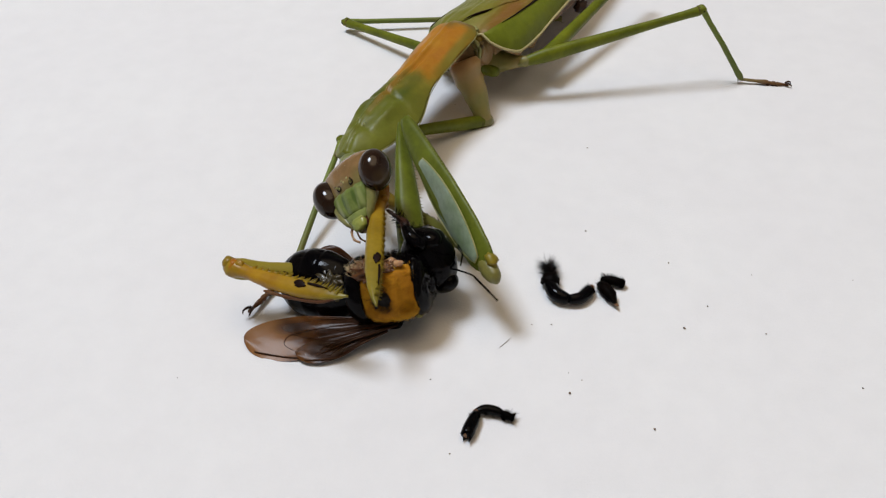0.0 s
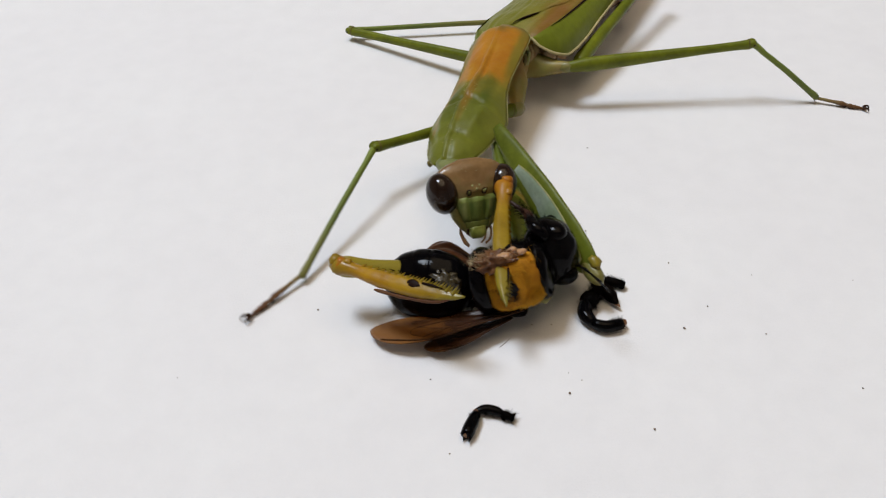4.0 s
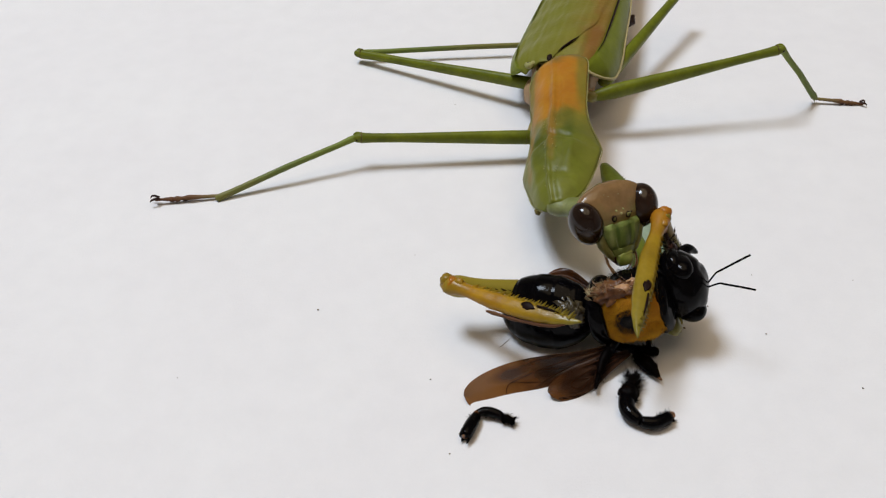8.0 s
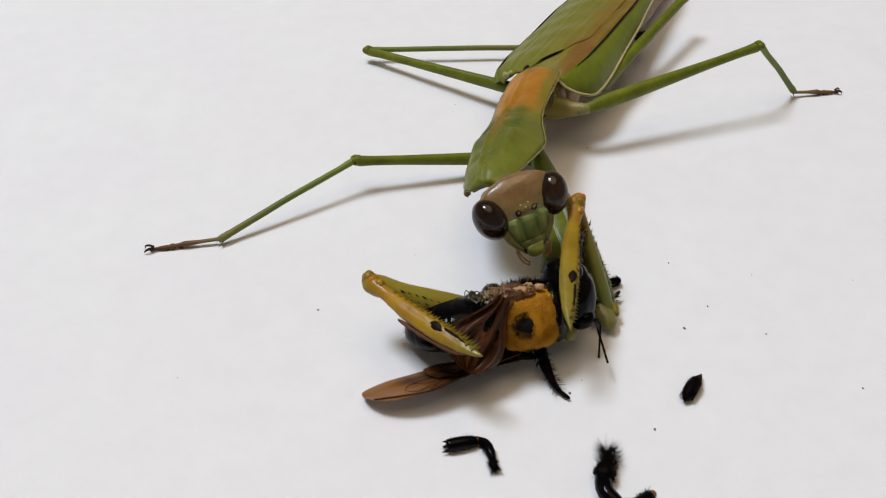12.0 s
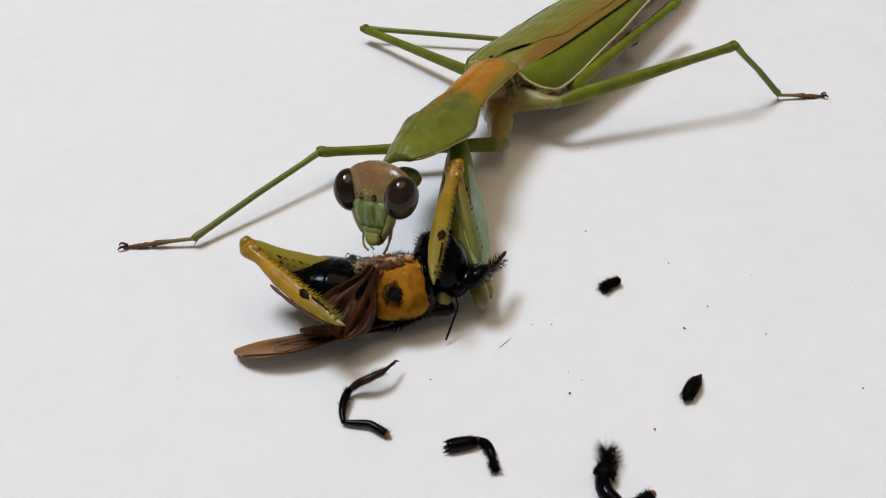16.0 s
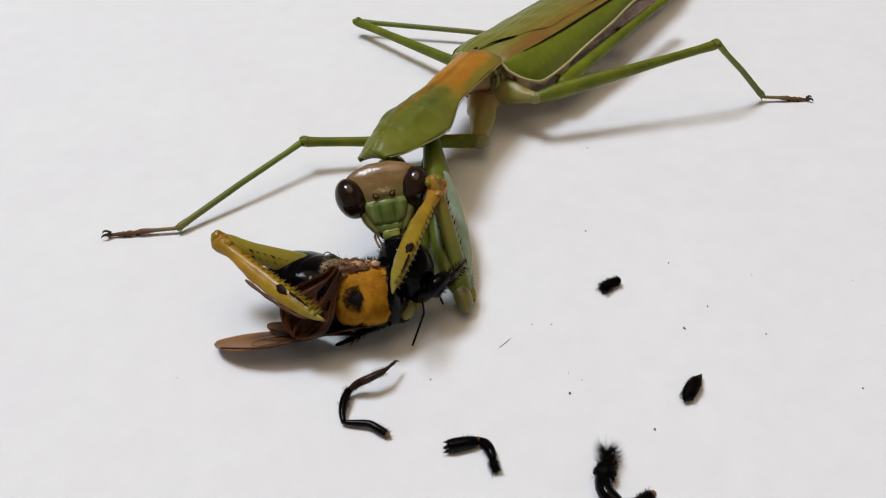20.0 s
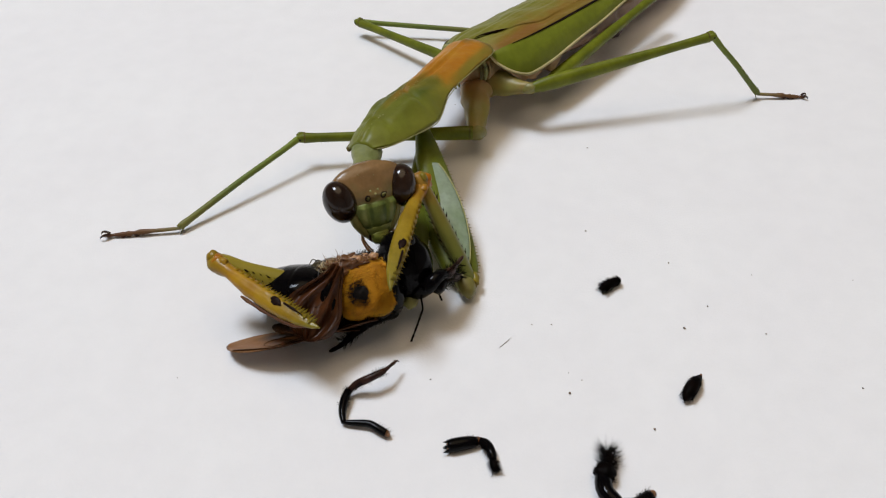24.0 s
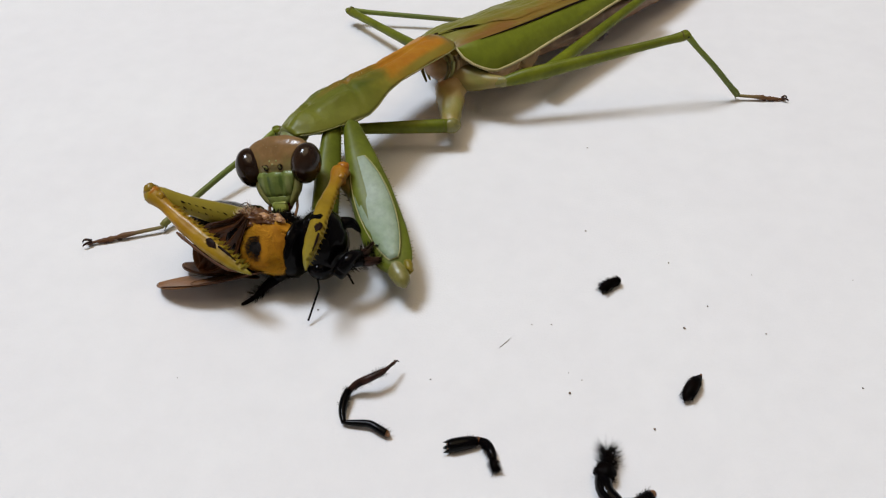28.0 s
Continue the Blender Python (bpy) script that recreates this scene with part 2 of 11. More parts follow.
M_WING = along(material("brown_bee_wing", (0.15, 0.065, 0.03), 0.28, (0.06, 0.022, 0.012), 260, 0.8, 0.3, 1500, alpha=0.84, spec=0.15, fine=0.3),
               [(0, (0.006, 0.003, 0.003)), (0.004, (0.024, 0.010, 0.006)), (0.0072, (0.022, 0.008, 0.004)), (0.0095, (0.17, 0.065, 0.014)), (0.0115, (0.30, 0.125, 0.03)), (0.0150, (0.30, 0.14, 0.05))])
patch(M_WING, (0.035, 0.012, 0.006), (10.5, -0.6, 0.5), (2.6, 0.9, 3.0), 0.85, 0.6, 300)
M_STUB = material("dark_wing_stub", (0.095, 0.03, 0.007), 0.35, (0.010, 0.003, 0.0015), 420, 0.8, 0.6, 1200, alpha=0.95, spec=0.25, fine=0.5)
M_SPOT = material("bald_spot_skin", (0.016, 0.012, 0.011), 0.5, (0.007, 0.005, 0.004), 700, spec=0.15)
M_VEIN = material("wing_vein", (0.055, 0.022, 0.008), 0.5, spec=0.1)
M_REDLEG = material("reddish_brown_leg", (0.045, 0.014, 0.006), 0.4, (0.015, 0.005, 0.003), 900, spec=0.25)
M_BELLY = material("ringed_belly", (0.36, 0.22, 0.13), 0.5, (0.17, 0.10, 0.055), 260, 0.9, 0.4, 2500, sss=0.15)
patch(M_BELLY, (0.055, 0.02, 0.012), (20.0, -6.0, -4.5), (3.5, 2.0, 2.2), 0.85, 0.8, 260)
patch(M_BELLY, (0.06, 0.022, 0.014), (29.0, -6.0, -4.5), (3.5, 1.6, 2.0), 0.8, 0.8, 260)
M_LOBE = material("dark_red_lobe", (0.05, 0.018, 0.012), 0.5, (0.02, 0.007, 0.005), 400, 0.8, 0.5, 2000)
M_GENA = material("tan_cheek", (0.30, 0.26, 0.09), 0.35, (0.17, 0.19, 0.045), 700, 0.8, 0.4, 2500)
M_CLYPEUS = material("pale_green_plate", (0.30, 0.34, 0.10), 0.32, (0.18, 0.23, 0.05), 800, 0.8, 0.3, 3000, spec=0.4)
M_JAW = material("reddish_jaw", (0.16, 0.05, 0.02), 0.3, (0.03, 0.01, 0.005), 900, 0.8, spec=0.4)
M_TROCHANTER = material("pale_green_joint", (0.25, 0.235, 0.065), 0.36, (0.16, 0.14, 0.03), 500, 0.8, 0.3, 2500, sss=0.2)
M_FLESH = material("pale_flesh", (0.60, 0.36, 0.20), 0.3, (0.36, 0.18, 0.08), 900, 0.8, 0.5, 2500, sss=0.3)
M_FUZZ = material("cream_fuzz", (0.62, 0.50, 0.28), 0.6, (0.36, 0.24, 0.10), 600, 0.8)
M_CRUMB = material("crumb", (0.30, 0.23, 0.17), 0.8, (0.14, 0.10, 0.07), 2000)
M_STUMP = material("pale_joint", (0.22, 0.10, 0.04), 0.4)


# ---- mesh helpers (millimetres in, metres out) ----
def part(name, bm, mat, parent=None, label="", smooth=True, sx=1.0, sy=1.0):
    bmesh.ops.recalc_face_normals(bm, faces=bm.faces)
    for v in bm.verts:
        v.co = Vector((v.co.x * sx, v.co.y * sy, v.co.z)) * MM
    me = bpy.data.meshes.new(name)
    bm.to_mesh(me)
    bm.free()
    me.materials.append(mat)
    if smooth:
        me.polygons.foreach_set("use_smooth", [True] * len(me.polygons))
    ob = new(name, me)
    ob.parent = parent
    if label:
        ob["label"] = label
    return ob


def loft(bm, rings, closed=True):
    """Skins a row of rings of points and caps both ends."""
    vs = [[bm.verts.new(p) for p in r] for r in rings]
    n = len(vs[0])
    for a, b in zip(vs, vs[1:]):
        for i in range(n if closed else n - 1):
            j = (i + 1) % n
            bm.faces.new((a[i], a[j], b[j], b[i]))
    if closed:
        bm.faces.new(vs[0])
        bm.faces.new(vs[-1])
    return vs


def curve_at(xs, ys, x):
    """A smoothed run through given stations."""
    w = (xs[-1] - xs[0]) * 0.02
    return sum(float(np.interp(x + k * w, xs, ys)) for k in (-1, -0.5, 0, 0.5, 1)) / 5


def spindle(bm, stations, n=12, steps=24, bend=None):
    """A rounded limb along x. stations: (x, half width y, half height z, centre y, centre z)."""
    xs = [s[0] for s in stations]
    cols = [[s[k] for s in stations] for k in range(1, 5)]
    rings = []
    for i in range(steps + 1):
        x = xs[0] + (xs[-1] - xs[0]) * i / steps
        ry, rz, cy, cz = (curve_at(xs, c, x) for c in cols)
        rings.append([(x, cy + ry * math.cos(a), cz + rz * math.sin(a)) for a in (2 * math.pi * k / n for k in range(n))])
    loft(bm, rings)


def ball(bm, c, r, n=16, m=12, turn=None):
    """An ellipsoid with radii r at c."""
    rings = []
    for i in range(1, m):
        th = math.pi * i / m
        ring = []
        for k in range(n):
            a = 2 * math.pi * k / n
            v = Vector((r[0] * math.cos(th), r[1] * math.sin(th) * math.cos(a), r[2] * math.sin(th) * math.sin(a)))
            if turn:
                v = turn @ v
            ring.append(Vector(c) + v)
        rings.append(ring)
    loft(bm, rings)


def tube(bm, pts, r, n=6):
    """A thin round run through points; r is one radius or one for each point."""
    pts = [Vector(p) for p in pts]
    rs = r if isinstance(r, (list, tuple)) else [r] * len(pts)
    rings = []
    for i, p in enumerate(pts):
        d = (pts[min(i + 1, len(pts) - 1)] - pts[max(i - 1, 0)]).normalized()
        s = d.cross(Vector((0, 0, 1)))
        if s.length < 0.1:
            s = d.cross(Vector((0, 1, 0)))
        s.normalize()
        u = s.cross(d)
        rings.append([p + (s * math.cos(a) + u * math.sin(a)) * rs[i] for a in (2 * math.pi * k / n for k in range(n))])
    loft(bm, rings)


def spike(bm, base, tip, r):
    """A three-sided tapering hair, tooth or spine."""
    b, t = Vector(base), Vector(tip)
    d = (t - b).normalized()
    s = d.cross(Vector((0.31, 0.2, 0.93)))
    if s.length < 0.05:
        s = d.cross(Vector((1, 0, 0)))
    s.normalize()
    u = s.cross(d)
    q = [bm.verts.new(b + (s * math.cos(a) + u * math.sin(a)) * r) for a in (0, 2.1, 4.2)]
    e = bm.verts.new(t)
    for i in range(3):
        bm.faces.new((q[i], q[(i + 1) % 3], e))


def smooth_path(pts, per=5):
    """A rounded path through a few points."""
    pts = [Vector(p) for p in pts]
    out = []
    for i in range(len(pts) - 1):
        p0, p1, p2, p3 = pts[max(i - 1, 0)], pts[i], pts[i + 1], pts[min(i + 2, len(pts) - 1)]
        for k in range(per):
            t = k / per
            out.append(0.5 * ((2 * p1) + (p2 - p0) * t + (2 * p0 - 5 * p1 + 4 * p2 - p3) * t * t + (3 * p1 - p0 - 3 * p2 + p3) * t ** 3))
    out.append(pts[-1])
    return out


def hair_coat(bm, c, r, count, length, width, seed, keep=lambda d: True, lean=(0, 0, 0), boxy=1.0, matted=0.0):
    """Hairs that stand out from an ellipsoid; matted: how far they clump into wisps."""
    rnd = random.Random(seed)
    done = 0
    while done < count:
        d = Vector((rnd.gauss(0, 1), rnd.gauss(0, 1), rnd.gauss(0, 1))).normalized()
        if not keep(d):
            continue
        p = Vector((c[0] + r[0] * d.x, c[1] + r[1] * d.y, c[2] + r[2] * d.z))
        nrm = Vector((d.x / r[0], d.y / r[1], d.z / r[2])).normalized()
        p = Vector((c[0] + r[0] * math.copysign(abs(d.x) ** boxy, d.x), c[1] + r[1] * math.copysign(abs(d.y) ** boxy, d.y), c[2] + r[2] * math.copysign(abs(d.z) ** boxy, d.z)))
        q = nrm + Vector((rnd.gauss(0, 0.35), rnd.gauss(0, 0.35), rnd.gauss(0, 0.35))) + Vector(lean)
        if matted:
            q += Vector([matted * noise.noise(p * 1.3 + Vector((k * 9.0, 0, 0))) for k in range(3)])
        spike(bm, p - nrm * 0.1, p + q.normalized() * length * rnd.uniform(0.6, 1.2), width)
        done += 1


def lump(bm, c, r, rough, freq, seed, n=26, m=18, boxy=1.0):
    """One torn, uneven lump; boxy below 1 squares it off."""
    rings = []
    for i in range(1, m):
        th = math.pi * i / m
        ring = []
        for k in range(n):
            a = 2 * math.pi * k / n
            d = Vector((math.cos(th), math.sin(th) * math.cos(a), math.sin(th) * math.sin(a)))
            g = 1 + rough * noise.noise(d * freq + Vector((seed, 0, 0))) + rough * 0.5 * noise.noise(d * freq * 2.7 + Vector((0, seed, 0)))
            d = Vector([math.copysign(abs(q) ** boxy, q) for q in d])
            ring.append(Vector((c[0] + r[0] * d.x * g, c[1] + r[1] * d.y * g, c[2] + r[2] * d.z * g)))
        rings.append(ring)
    loft(bm, rings)


# ---- the setting ----
def slab(name, x0, x1, y0, y1, z0, z1, mat, kind="structure", label="", category=""):
    bm = bmesh.new()
    bmesh.ops.create_cube(bm, size=1)
    for v in bm.verts:
        v.co = Vector(((x0 + x1) / 2 + v.co.x * (x1 - x0), (y0 + y1) / 2 + v.co.y * (y1 - y0), (z0 + z1) / 2 + v.co.z * (z1 - z0))) / MM
    ob = part(name, bm, mat, smooth=False)
    return tagged(ob, label, category, kind=kind)


def paper_ground():
    """One sheet of white paper with a barely uneven surface, flat where the insects stand."""
    bm = bmesh.new()
    n = 60
    for i in range(n + 1):
        for j in range(n + 1):
            x, y = -300 + 600 * i / n, -200 + 600 * j / n
            far = max(0.0, math.hypot(x, y - 20) - 70) / 200
            bm.verts.new((x, y, -0.02 + far * 0.8 * noise.noise(Vector((x, y, 0)) * 0.012)))
    bm.verts.ensure_lookup_table()
    for i in range(n):
        for j in range(n):
            a = i * (n + 1) + j
            bm.faces.new([bm.verts[k] for k in (a, a + n + 1, a + n + 2, a + 1)])
    ob = part("ground", bm, M_PAPER)
    return tagged(ob, "matt white sheet of paper under the insects", "paper", kind="structure")


paper_ground()
slab("table_top", -0.6, 0.6, -0.5, 0.7, -0.034, -0.004, M_WOOD, label="brown wooden table top under the white paper", category="table")
# floor, ceiling and walls: unseen shell added for bounced light and reflections
slab("floor", -1.6, 1.6, -1.6, 1.6, -0.80, -0.75, M_WOOD, label="unseen brown wooden floor added to close the room", category="floor")
slab("ceiling", -1.6, 1.6, -1.6, 1.6, 1.65, 1.70, M_WALL, label="unseen plain white ceiling added to bounce light", category="ceiling")
slab("wall_north", -1.6, 1.6, 1.6, 1.65, -0.75, 1.65, M_WALL, label="unseen plain white wall added to bounce light", category="wall")
slab("wall_south", -1.6, 1.6, -1.65, -1.6, -0.75, 1.65, M_WALL, label="unseen plain white wall added to bounce light", category="wall")
slab("wall_east", 1.6, 1.65, -1.6, 1.6, -0.75, 1.65, M_WALL, label="unseen plain white wall added to bounce light", category="wall")
slab("wall_west", -1.65, -1.6, -1.6, 1.6, -0.75, 1.65, M_WALL, label="unseen plain white wall added to bounce light", category="wall")

# ---- the mantis ----
joint = {}
mantis = tagged(new("praying_mantis"), "green and orange-brown praying mantis eating a bee on white paper", "mantis")


def mantis_body():
    bm = bmesh.new()
    spindle(bm, [(-1.2, 0.8, 0.8, 0, -3.2), (0, 2.2, 1.9, 0, -3.4), (3, 3.0, 2.8, 0, -3.9), (8, 3.5, 3.2, 0, -4.3), (13, 3.5, 3.0, 0.0, -4.5), (15, 3.0, 2.4, 0.0, -4.4)], 24, 36)
    body = part("thorax", bm, M_THORAX, mantis, "pinkish tan underside of the thorax")
    for s in (-1, 1):
        for c, r, seed in (((1.9, s * 2.15, -3.6), (1.25, 0.9, 1.9), 2.0), ((4.5, s * 2.75, -4.1), (1.75, 0.95, 2.3), 4.0), ((8.2, s * 3.05, -4.4), (2.2, 1.0, 2.4), 6.0), ((11.8, s * 3.0, -4.6), (1.7, 1.0, 2.2), 8.0)):
            bm = bmesh.new()
            lump(bm, c, r, 0.22, 1.6, seed, 22, 16)
            part("side_plate", bm, M_THORAX, body, "wrinkled pinkish side plate")
        for k in range(3):
            bm = bmesh.new()
            x = -0.5 + 0.62 * k
            tube(bm, smooth_path([(x - 0.1, s * (1.7 + 0.15 * k), -1.2), (x + 0.25, s * (2.45 + 0.12 * k), -2.4), (x + 0.1, s * (2.3 + 0.1 * k), -3.9), (x - 0.3, s * 1.4, -5.2)], 5), [0.12, 0.16, 0.2, 0.22, 0.24, 0.25, 0.24, 0.24, 0.22, 0.22, 0.2, 0.2, 0.18, 0.16, 0.14, 0.1], 8)
            part("neck_fold", bm, (M_KNEE, M_RIM, M_HIP)[k], body, "soft green fold behind the pronotum")
    bm = bmesh.new()
    rings = []
    for i in range(101):
        x = 12.0 + 41 * i / 100
        w = curve_at([12, 14, 18, 28, 40, 49, 53], [2.6, 3.2, 3.5, 3.7, 3.2, 1.9, 0.4], x)
        seg = ((x - 12) / 4.4) % 1.0
        w *= 1.0 + 0.05 * seg - 0.09 * max(0.0, (seg - 0.88) / 0.12)
        cy = -0.6 * min(1.0, (x - 12) / 6)
        ring = []
        for k in range(32):
            a = 2 * math.pi * k / 32
            fold = 1 + 0.05 * math.cos(9 * a + 0.4 * math.sin(x))
            ring.append((x, cy + w * math.cos(a) * fold, -4.5 + 0.03 * (x - 13) + w * 0.62 * math.sin(a) * fold))
        rings.append(ring)
    loft(bm, rings)
    part("abdomen", bm, M_BELLY, mantis, "tan and pinkish ringed abdomen under the wings")
    bm = bmesh.new()
    lump(bm, (23.3, -4.6, -5.8), (1.2, 0.9, 0.7), 0.35, 1.8, 6.0, 18, 14)
    part("flank_lobe", bm, M_LOBE, mantis, "dark reddish brown lobe at the flank")
    # two folded forewings: the upper one laps over the back, each has a steep green margin with a cream edge
    xs = [0.4, 1.2, 2.5, 6, 20, 38, 47, 50.4]
    halves = [2.6, 3.7, 4.3, 4.7, 4.7, 3.9, 2.4, 0.4]
    lap_x, lap_y = [0.4, 2, 5, 9, 12, 30, 50], [0.3, -0.2, -1.5, -2.9, -3.3, -3.3, -0.2]
    for side in (1, -1):
        wide = 0.7 if side > 0 else 0.0
        bm = bmesh.new()
        for lift in (0.0, -0.2):
            grid = []
            for i in range(65):
                x = 0.4 + 50 * (i / 64) ** 1.25
                half = float(np.interp(x, xs, halves)) + wide
                inner = curve_at(lap_x, lap_y, x) if side > 0 else 0.6
                row = []
                for j in range(23):
                    v = j / 22
                    y = inner + (half - inner) * v if side > 0 else inner + (-half - inner) * v
                    e = abs(y) / ((half if y > 0 else half - wide) + 0.01)
                    z = (0.26 + 0.14 * min(1.0, v * 5) if side > 0 else 0.16) - 1.35 * min(1.0, e) ** 2.2 + lift
                    z += 0.05 * math.sin(y * 5.0 + x * 0.25) + 0.06 * math.sin(x * 1.3 + y * 0.9) - 0.7 * max(0, 1 - x / 3) ** 2
                    z += 0.22 * noise.noise(Vector((x * 0.16, y * 0.35, side * 4.0)))
                    row.append((x, y, z))
                grid.append(row)
            loft(bm, grid, closed=False)
        top = part("forewing", bm, M_WINGTOP, mantis, "olive green and brown leathery forewing folded flat")
        bm = bmesh.new()
        edge, seam = [], []
        for lift in (0.0, 0.16):
            grid = []
            for i in range(57):
                u = i / 56
                x = 0.8 + 49 * u ** 1.4
                half = float(np.interp(x, xs, halves)) + wide
                nose = math.sqrt(max(0.0, 1 - (1 - min(1, (x - 0.8) / (3.6 if side < 0 else 12.0))) ** 2))
                drop = 4.1 * nose * float(np.interp(x, [0, 4, 9, 16, 24, 34, 50], [0.92, 0.98, 0.92, 0.72, 0.5, 0.3, 0.08]))
                row = []
                for j in range(11):
                    v = j / 10
                    row.append((x, side * (half - 0.1 + (1.7 * v ** 0.8 + 0.35 * math.sin(math.pi * v)) * drop / 4.5 - lift), -0.80 - drop * v * 0.9 + 0.05 * math.sin(v * 9 + x * 0.4) - 0.7 * max(0, 1 - x / 3) ** 2))
                grid.append(row)
                if lift == 0:
                    edge.append(row[-1])
                    seam.append((row[0][0], row[0][1] + side * 0.05, row[0][2] + 0.02))
            loft(bm, grid, closed=False)
        part("wing_margin", bm, M_COSTAL, top, "bright green wing margin")
        bm = bmesh.new()
        tube(bm, ([(0.7, side * 2.4, -1.2)] + edge) if side < 0 else edge[12:], 0.17 if side < 0 else 0.10, 8)
        part("wing_edge", bm, M_CREAM, top, "cream wing edge")
        if side > 0:
            continue
        # thin dark tube puts the groove's shading into the seam
        bm = bmesh.new()
        tube(bm, seam[7:44], [0.03 + 0.11 * math.sin(math.pi * k / 36) for k in range(37)], 6)
        part("wing_seam", bm, M_DARK, top, "dark line for the shaded groove along the wing")
    # dark ball as the gap's shade, and knobs where the wings meet the pronotum
    bm = bmesh.new()
    ball(bm, (1.2, 0.5, -0.35), (0.9, 0.5, 0.62), 12, 8)
    part("wing_gap", bm, M_DARK, mantis, "small dark blob for the shade between the wing bases")
    for y in (2.7, -1.9):
        bm = bmesh.new()
        for dx, dy, dz, r in ((0.3, 0.0, -0.55, 0.42), (0.85, 0.35, -0.7, 0.36), (0.75, -0.35, -0.45, 0.3), (1.25, 0.05, -0.6, 0.26)):
            lump(bm, (dx, y + math.copysign(dy, y) * (1 if dy > 0 else -1), dz), (r, r, r * 0.85), 0.35, 2.2, dx * 7, 12, 9)
        part("wing_knob", bm, M_RIM, mantis, "pale knobbly wing hinge")
        # small dark ball on each hinge
        bm = bmesh.new()
        ball(bm, (0.55, y + math.copysign(0.15, y), -0.32), (0.3, 0.12, 0.1), 10, 7)
        part("hinge_pit", bm, M_DARK, mantis)
    # dark tube along the lapped edge stands for the shade beneath it
    bm = bmesh.new()
    crease = [(x, curve_at(lap_x, lap_y, x) - 0.06, 0.30 - 1.35 * min(1.0, abs(curve_at(lap_x, lap_y, x)) / 4.5) ** 2.2 - 0.7 * max(0, 1 - x / 3) ** 2) for x in np.linspace(2.0, 6.0, 12)]
    tube(bm, crease, [0.02 + 0.11 * math.sin(math.pi * k / 11) for k in range(12)], 6)
    part("wing_crease", bm, M_DARK, mantis, "dark line for the shade under the lapped wing edge")


def mantis_pronotum():
    xs = [-0.6, 0, 1.2, 4, 8.2, 10.8, 13.6, 14.9, 16.4, 19.4, 20.8, 21.6]
    ws = [2.4, 3.5, 3.9, 3.75, 3.45, 3.6, 4.45, 4.75, 4.35, 3.3, 2.5, 1.4]
    hs = [0.8, 1.3, 1.5, 1.5, 1.5, 1.7, 1.9, 1.9, 1.75, 1.4, 0.95, 0.35]
    ds = [0.6, 0.9, 1.0, 1.0, 1.0, 1.1, 1.4, 1.5, 1.3, 0.9, 0.5, 0.2]
    droops = [0.1, 0.15, 0.2, 0.2, 0.25, 0.6, 1.2, 1.35, 1.2, 0.8, 0.6, 0.3]
    rings, edges = [], {1: [], -1: []}
    for i in range(91):
        x = -0.6 + 22.2 * i / 90
        w, h, d, drop = (curve_at(xs, c, x) for c in (ws, hs, ds, droops))
        ring = []
        for k in range(37):
            v = -1 + 2 * k / 36
            y = w * v
            z = h * (1 - abs(v) ** 2.2) - 0.8 - drop * v * v
            z += 0.34 * math.exp(-((y - 0.25 * math.sin(x * 0.25)) / 0.24) ** 2) * (0.35 + 0.65 * min(1, x / 7))
            z -= 0.24 * math.exp(-((abs(y) - 0.6) / 0.3) ** 2) * math.exp(-((x - 8) / 4.0) ** 2)
            z += 0.14 * noise.noise(Vector((x * 0.55, y * 0.8, 3.0))) * (1 - abs(v) ** 4)
            z += 0.05 * noise.noise(Vector((x * 1.9, y * 1.9, 8.0))) * (1 - abs(v) ** 4)
            bow = x - 13.2 - 0.35 * abs(y)
            z -= 0.34 * math.exp(-(bow / 0.42) ** 2) * (1 - abs(v) ** 3)
            z += 0.42 * math.exp(-((abs(y) - w * 0.5) / 0.55) ** 2) * math.exp(-((x - 15.8) / 1.9) ** 2)
            z -= 0.16 * math.exp(-((x - 18.3 - 0.25 * abs(y)) / 0.4) ** 2) * (1 - abs(v) ** 3)
            z -= 0.15 * max(0.0, abs(v) - 0.8) / 0.2 * math.sin(x * 1.1)
            ring.append((x, y, z))
        for k in range(1, 14):
            a = math.pi * k / 14
            ring.append((x, w * 0.8 * math.cos(a), -0.95 - drop * math.cos(a) ** 2 - d * math.sin(a) ** 0.8))
        rings.append(ring)
        for s in (1, -1):
            edges[s].append((x, s * w, -0.85 - drop))
    bm = bmesh.new()
    loft(bm, rings)
    ob = part("pronotum", bm, M_PRONOTUM, mantis, "long pronotum, orange-brown behind and green in front", sx=1.215)
    for s in (1, -1):
        bm = bmesh.new()
        tube(bm, edges[s][3:-1], 0.05, 6)
        rnd = random.Random(4)
        for p in edges[s][6:-2]:
            for _ in range(2):
                q = (p[0] + rnd.uniform(-0.12, 0.12), p[1], p[2] + 0.05)
                spike(bm, q, (q[0], q[1] + s * rnd.uniform(0.06, 0.16), q[2] + 0.03), 0.055)
        part("pronotum_rim", bm, M_RIM, ob, "pale finely toothed rim", sx=1.215)
    bm = bmesh.new()
    rnd = random.Random(9)
    for i in range(46):
        x = rnd.uniform(10.5, 20.5)
        y = rnd.choice((-0.5, 0.5)) + rnd.uniform(-0.3, 0.3)
        ball(bm, (x, y, curve_at(xs, hs, x) * 0.97 - 0.70), (0.06, 0.06, 0.06), 6, 4)
    part("wart", bm, M_RIM, ob, "pale warts along the keel", sx=1.215)
    bm = bmesh.new()
    for p in ((20.9, 1.9, -1.3), (20.8, -1.9, -1.3)):
        ball(bm, p, (0.2, 0.3, 0.16), 10, 7)
    part("dark_mark", bm, M_DARK, ob, "dark marks on the front edge", sx=1.215)
    bm = bmesh.new()
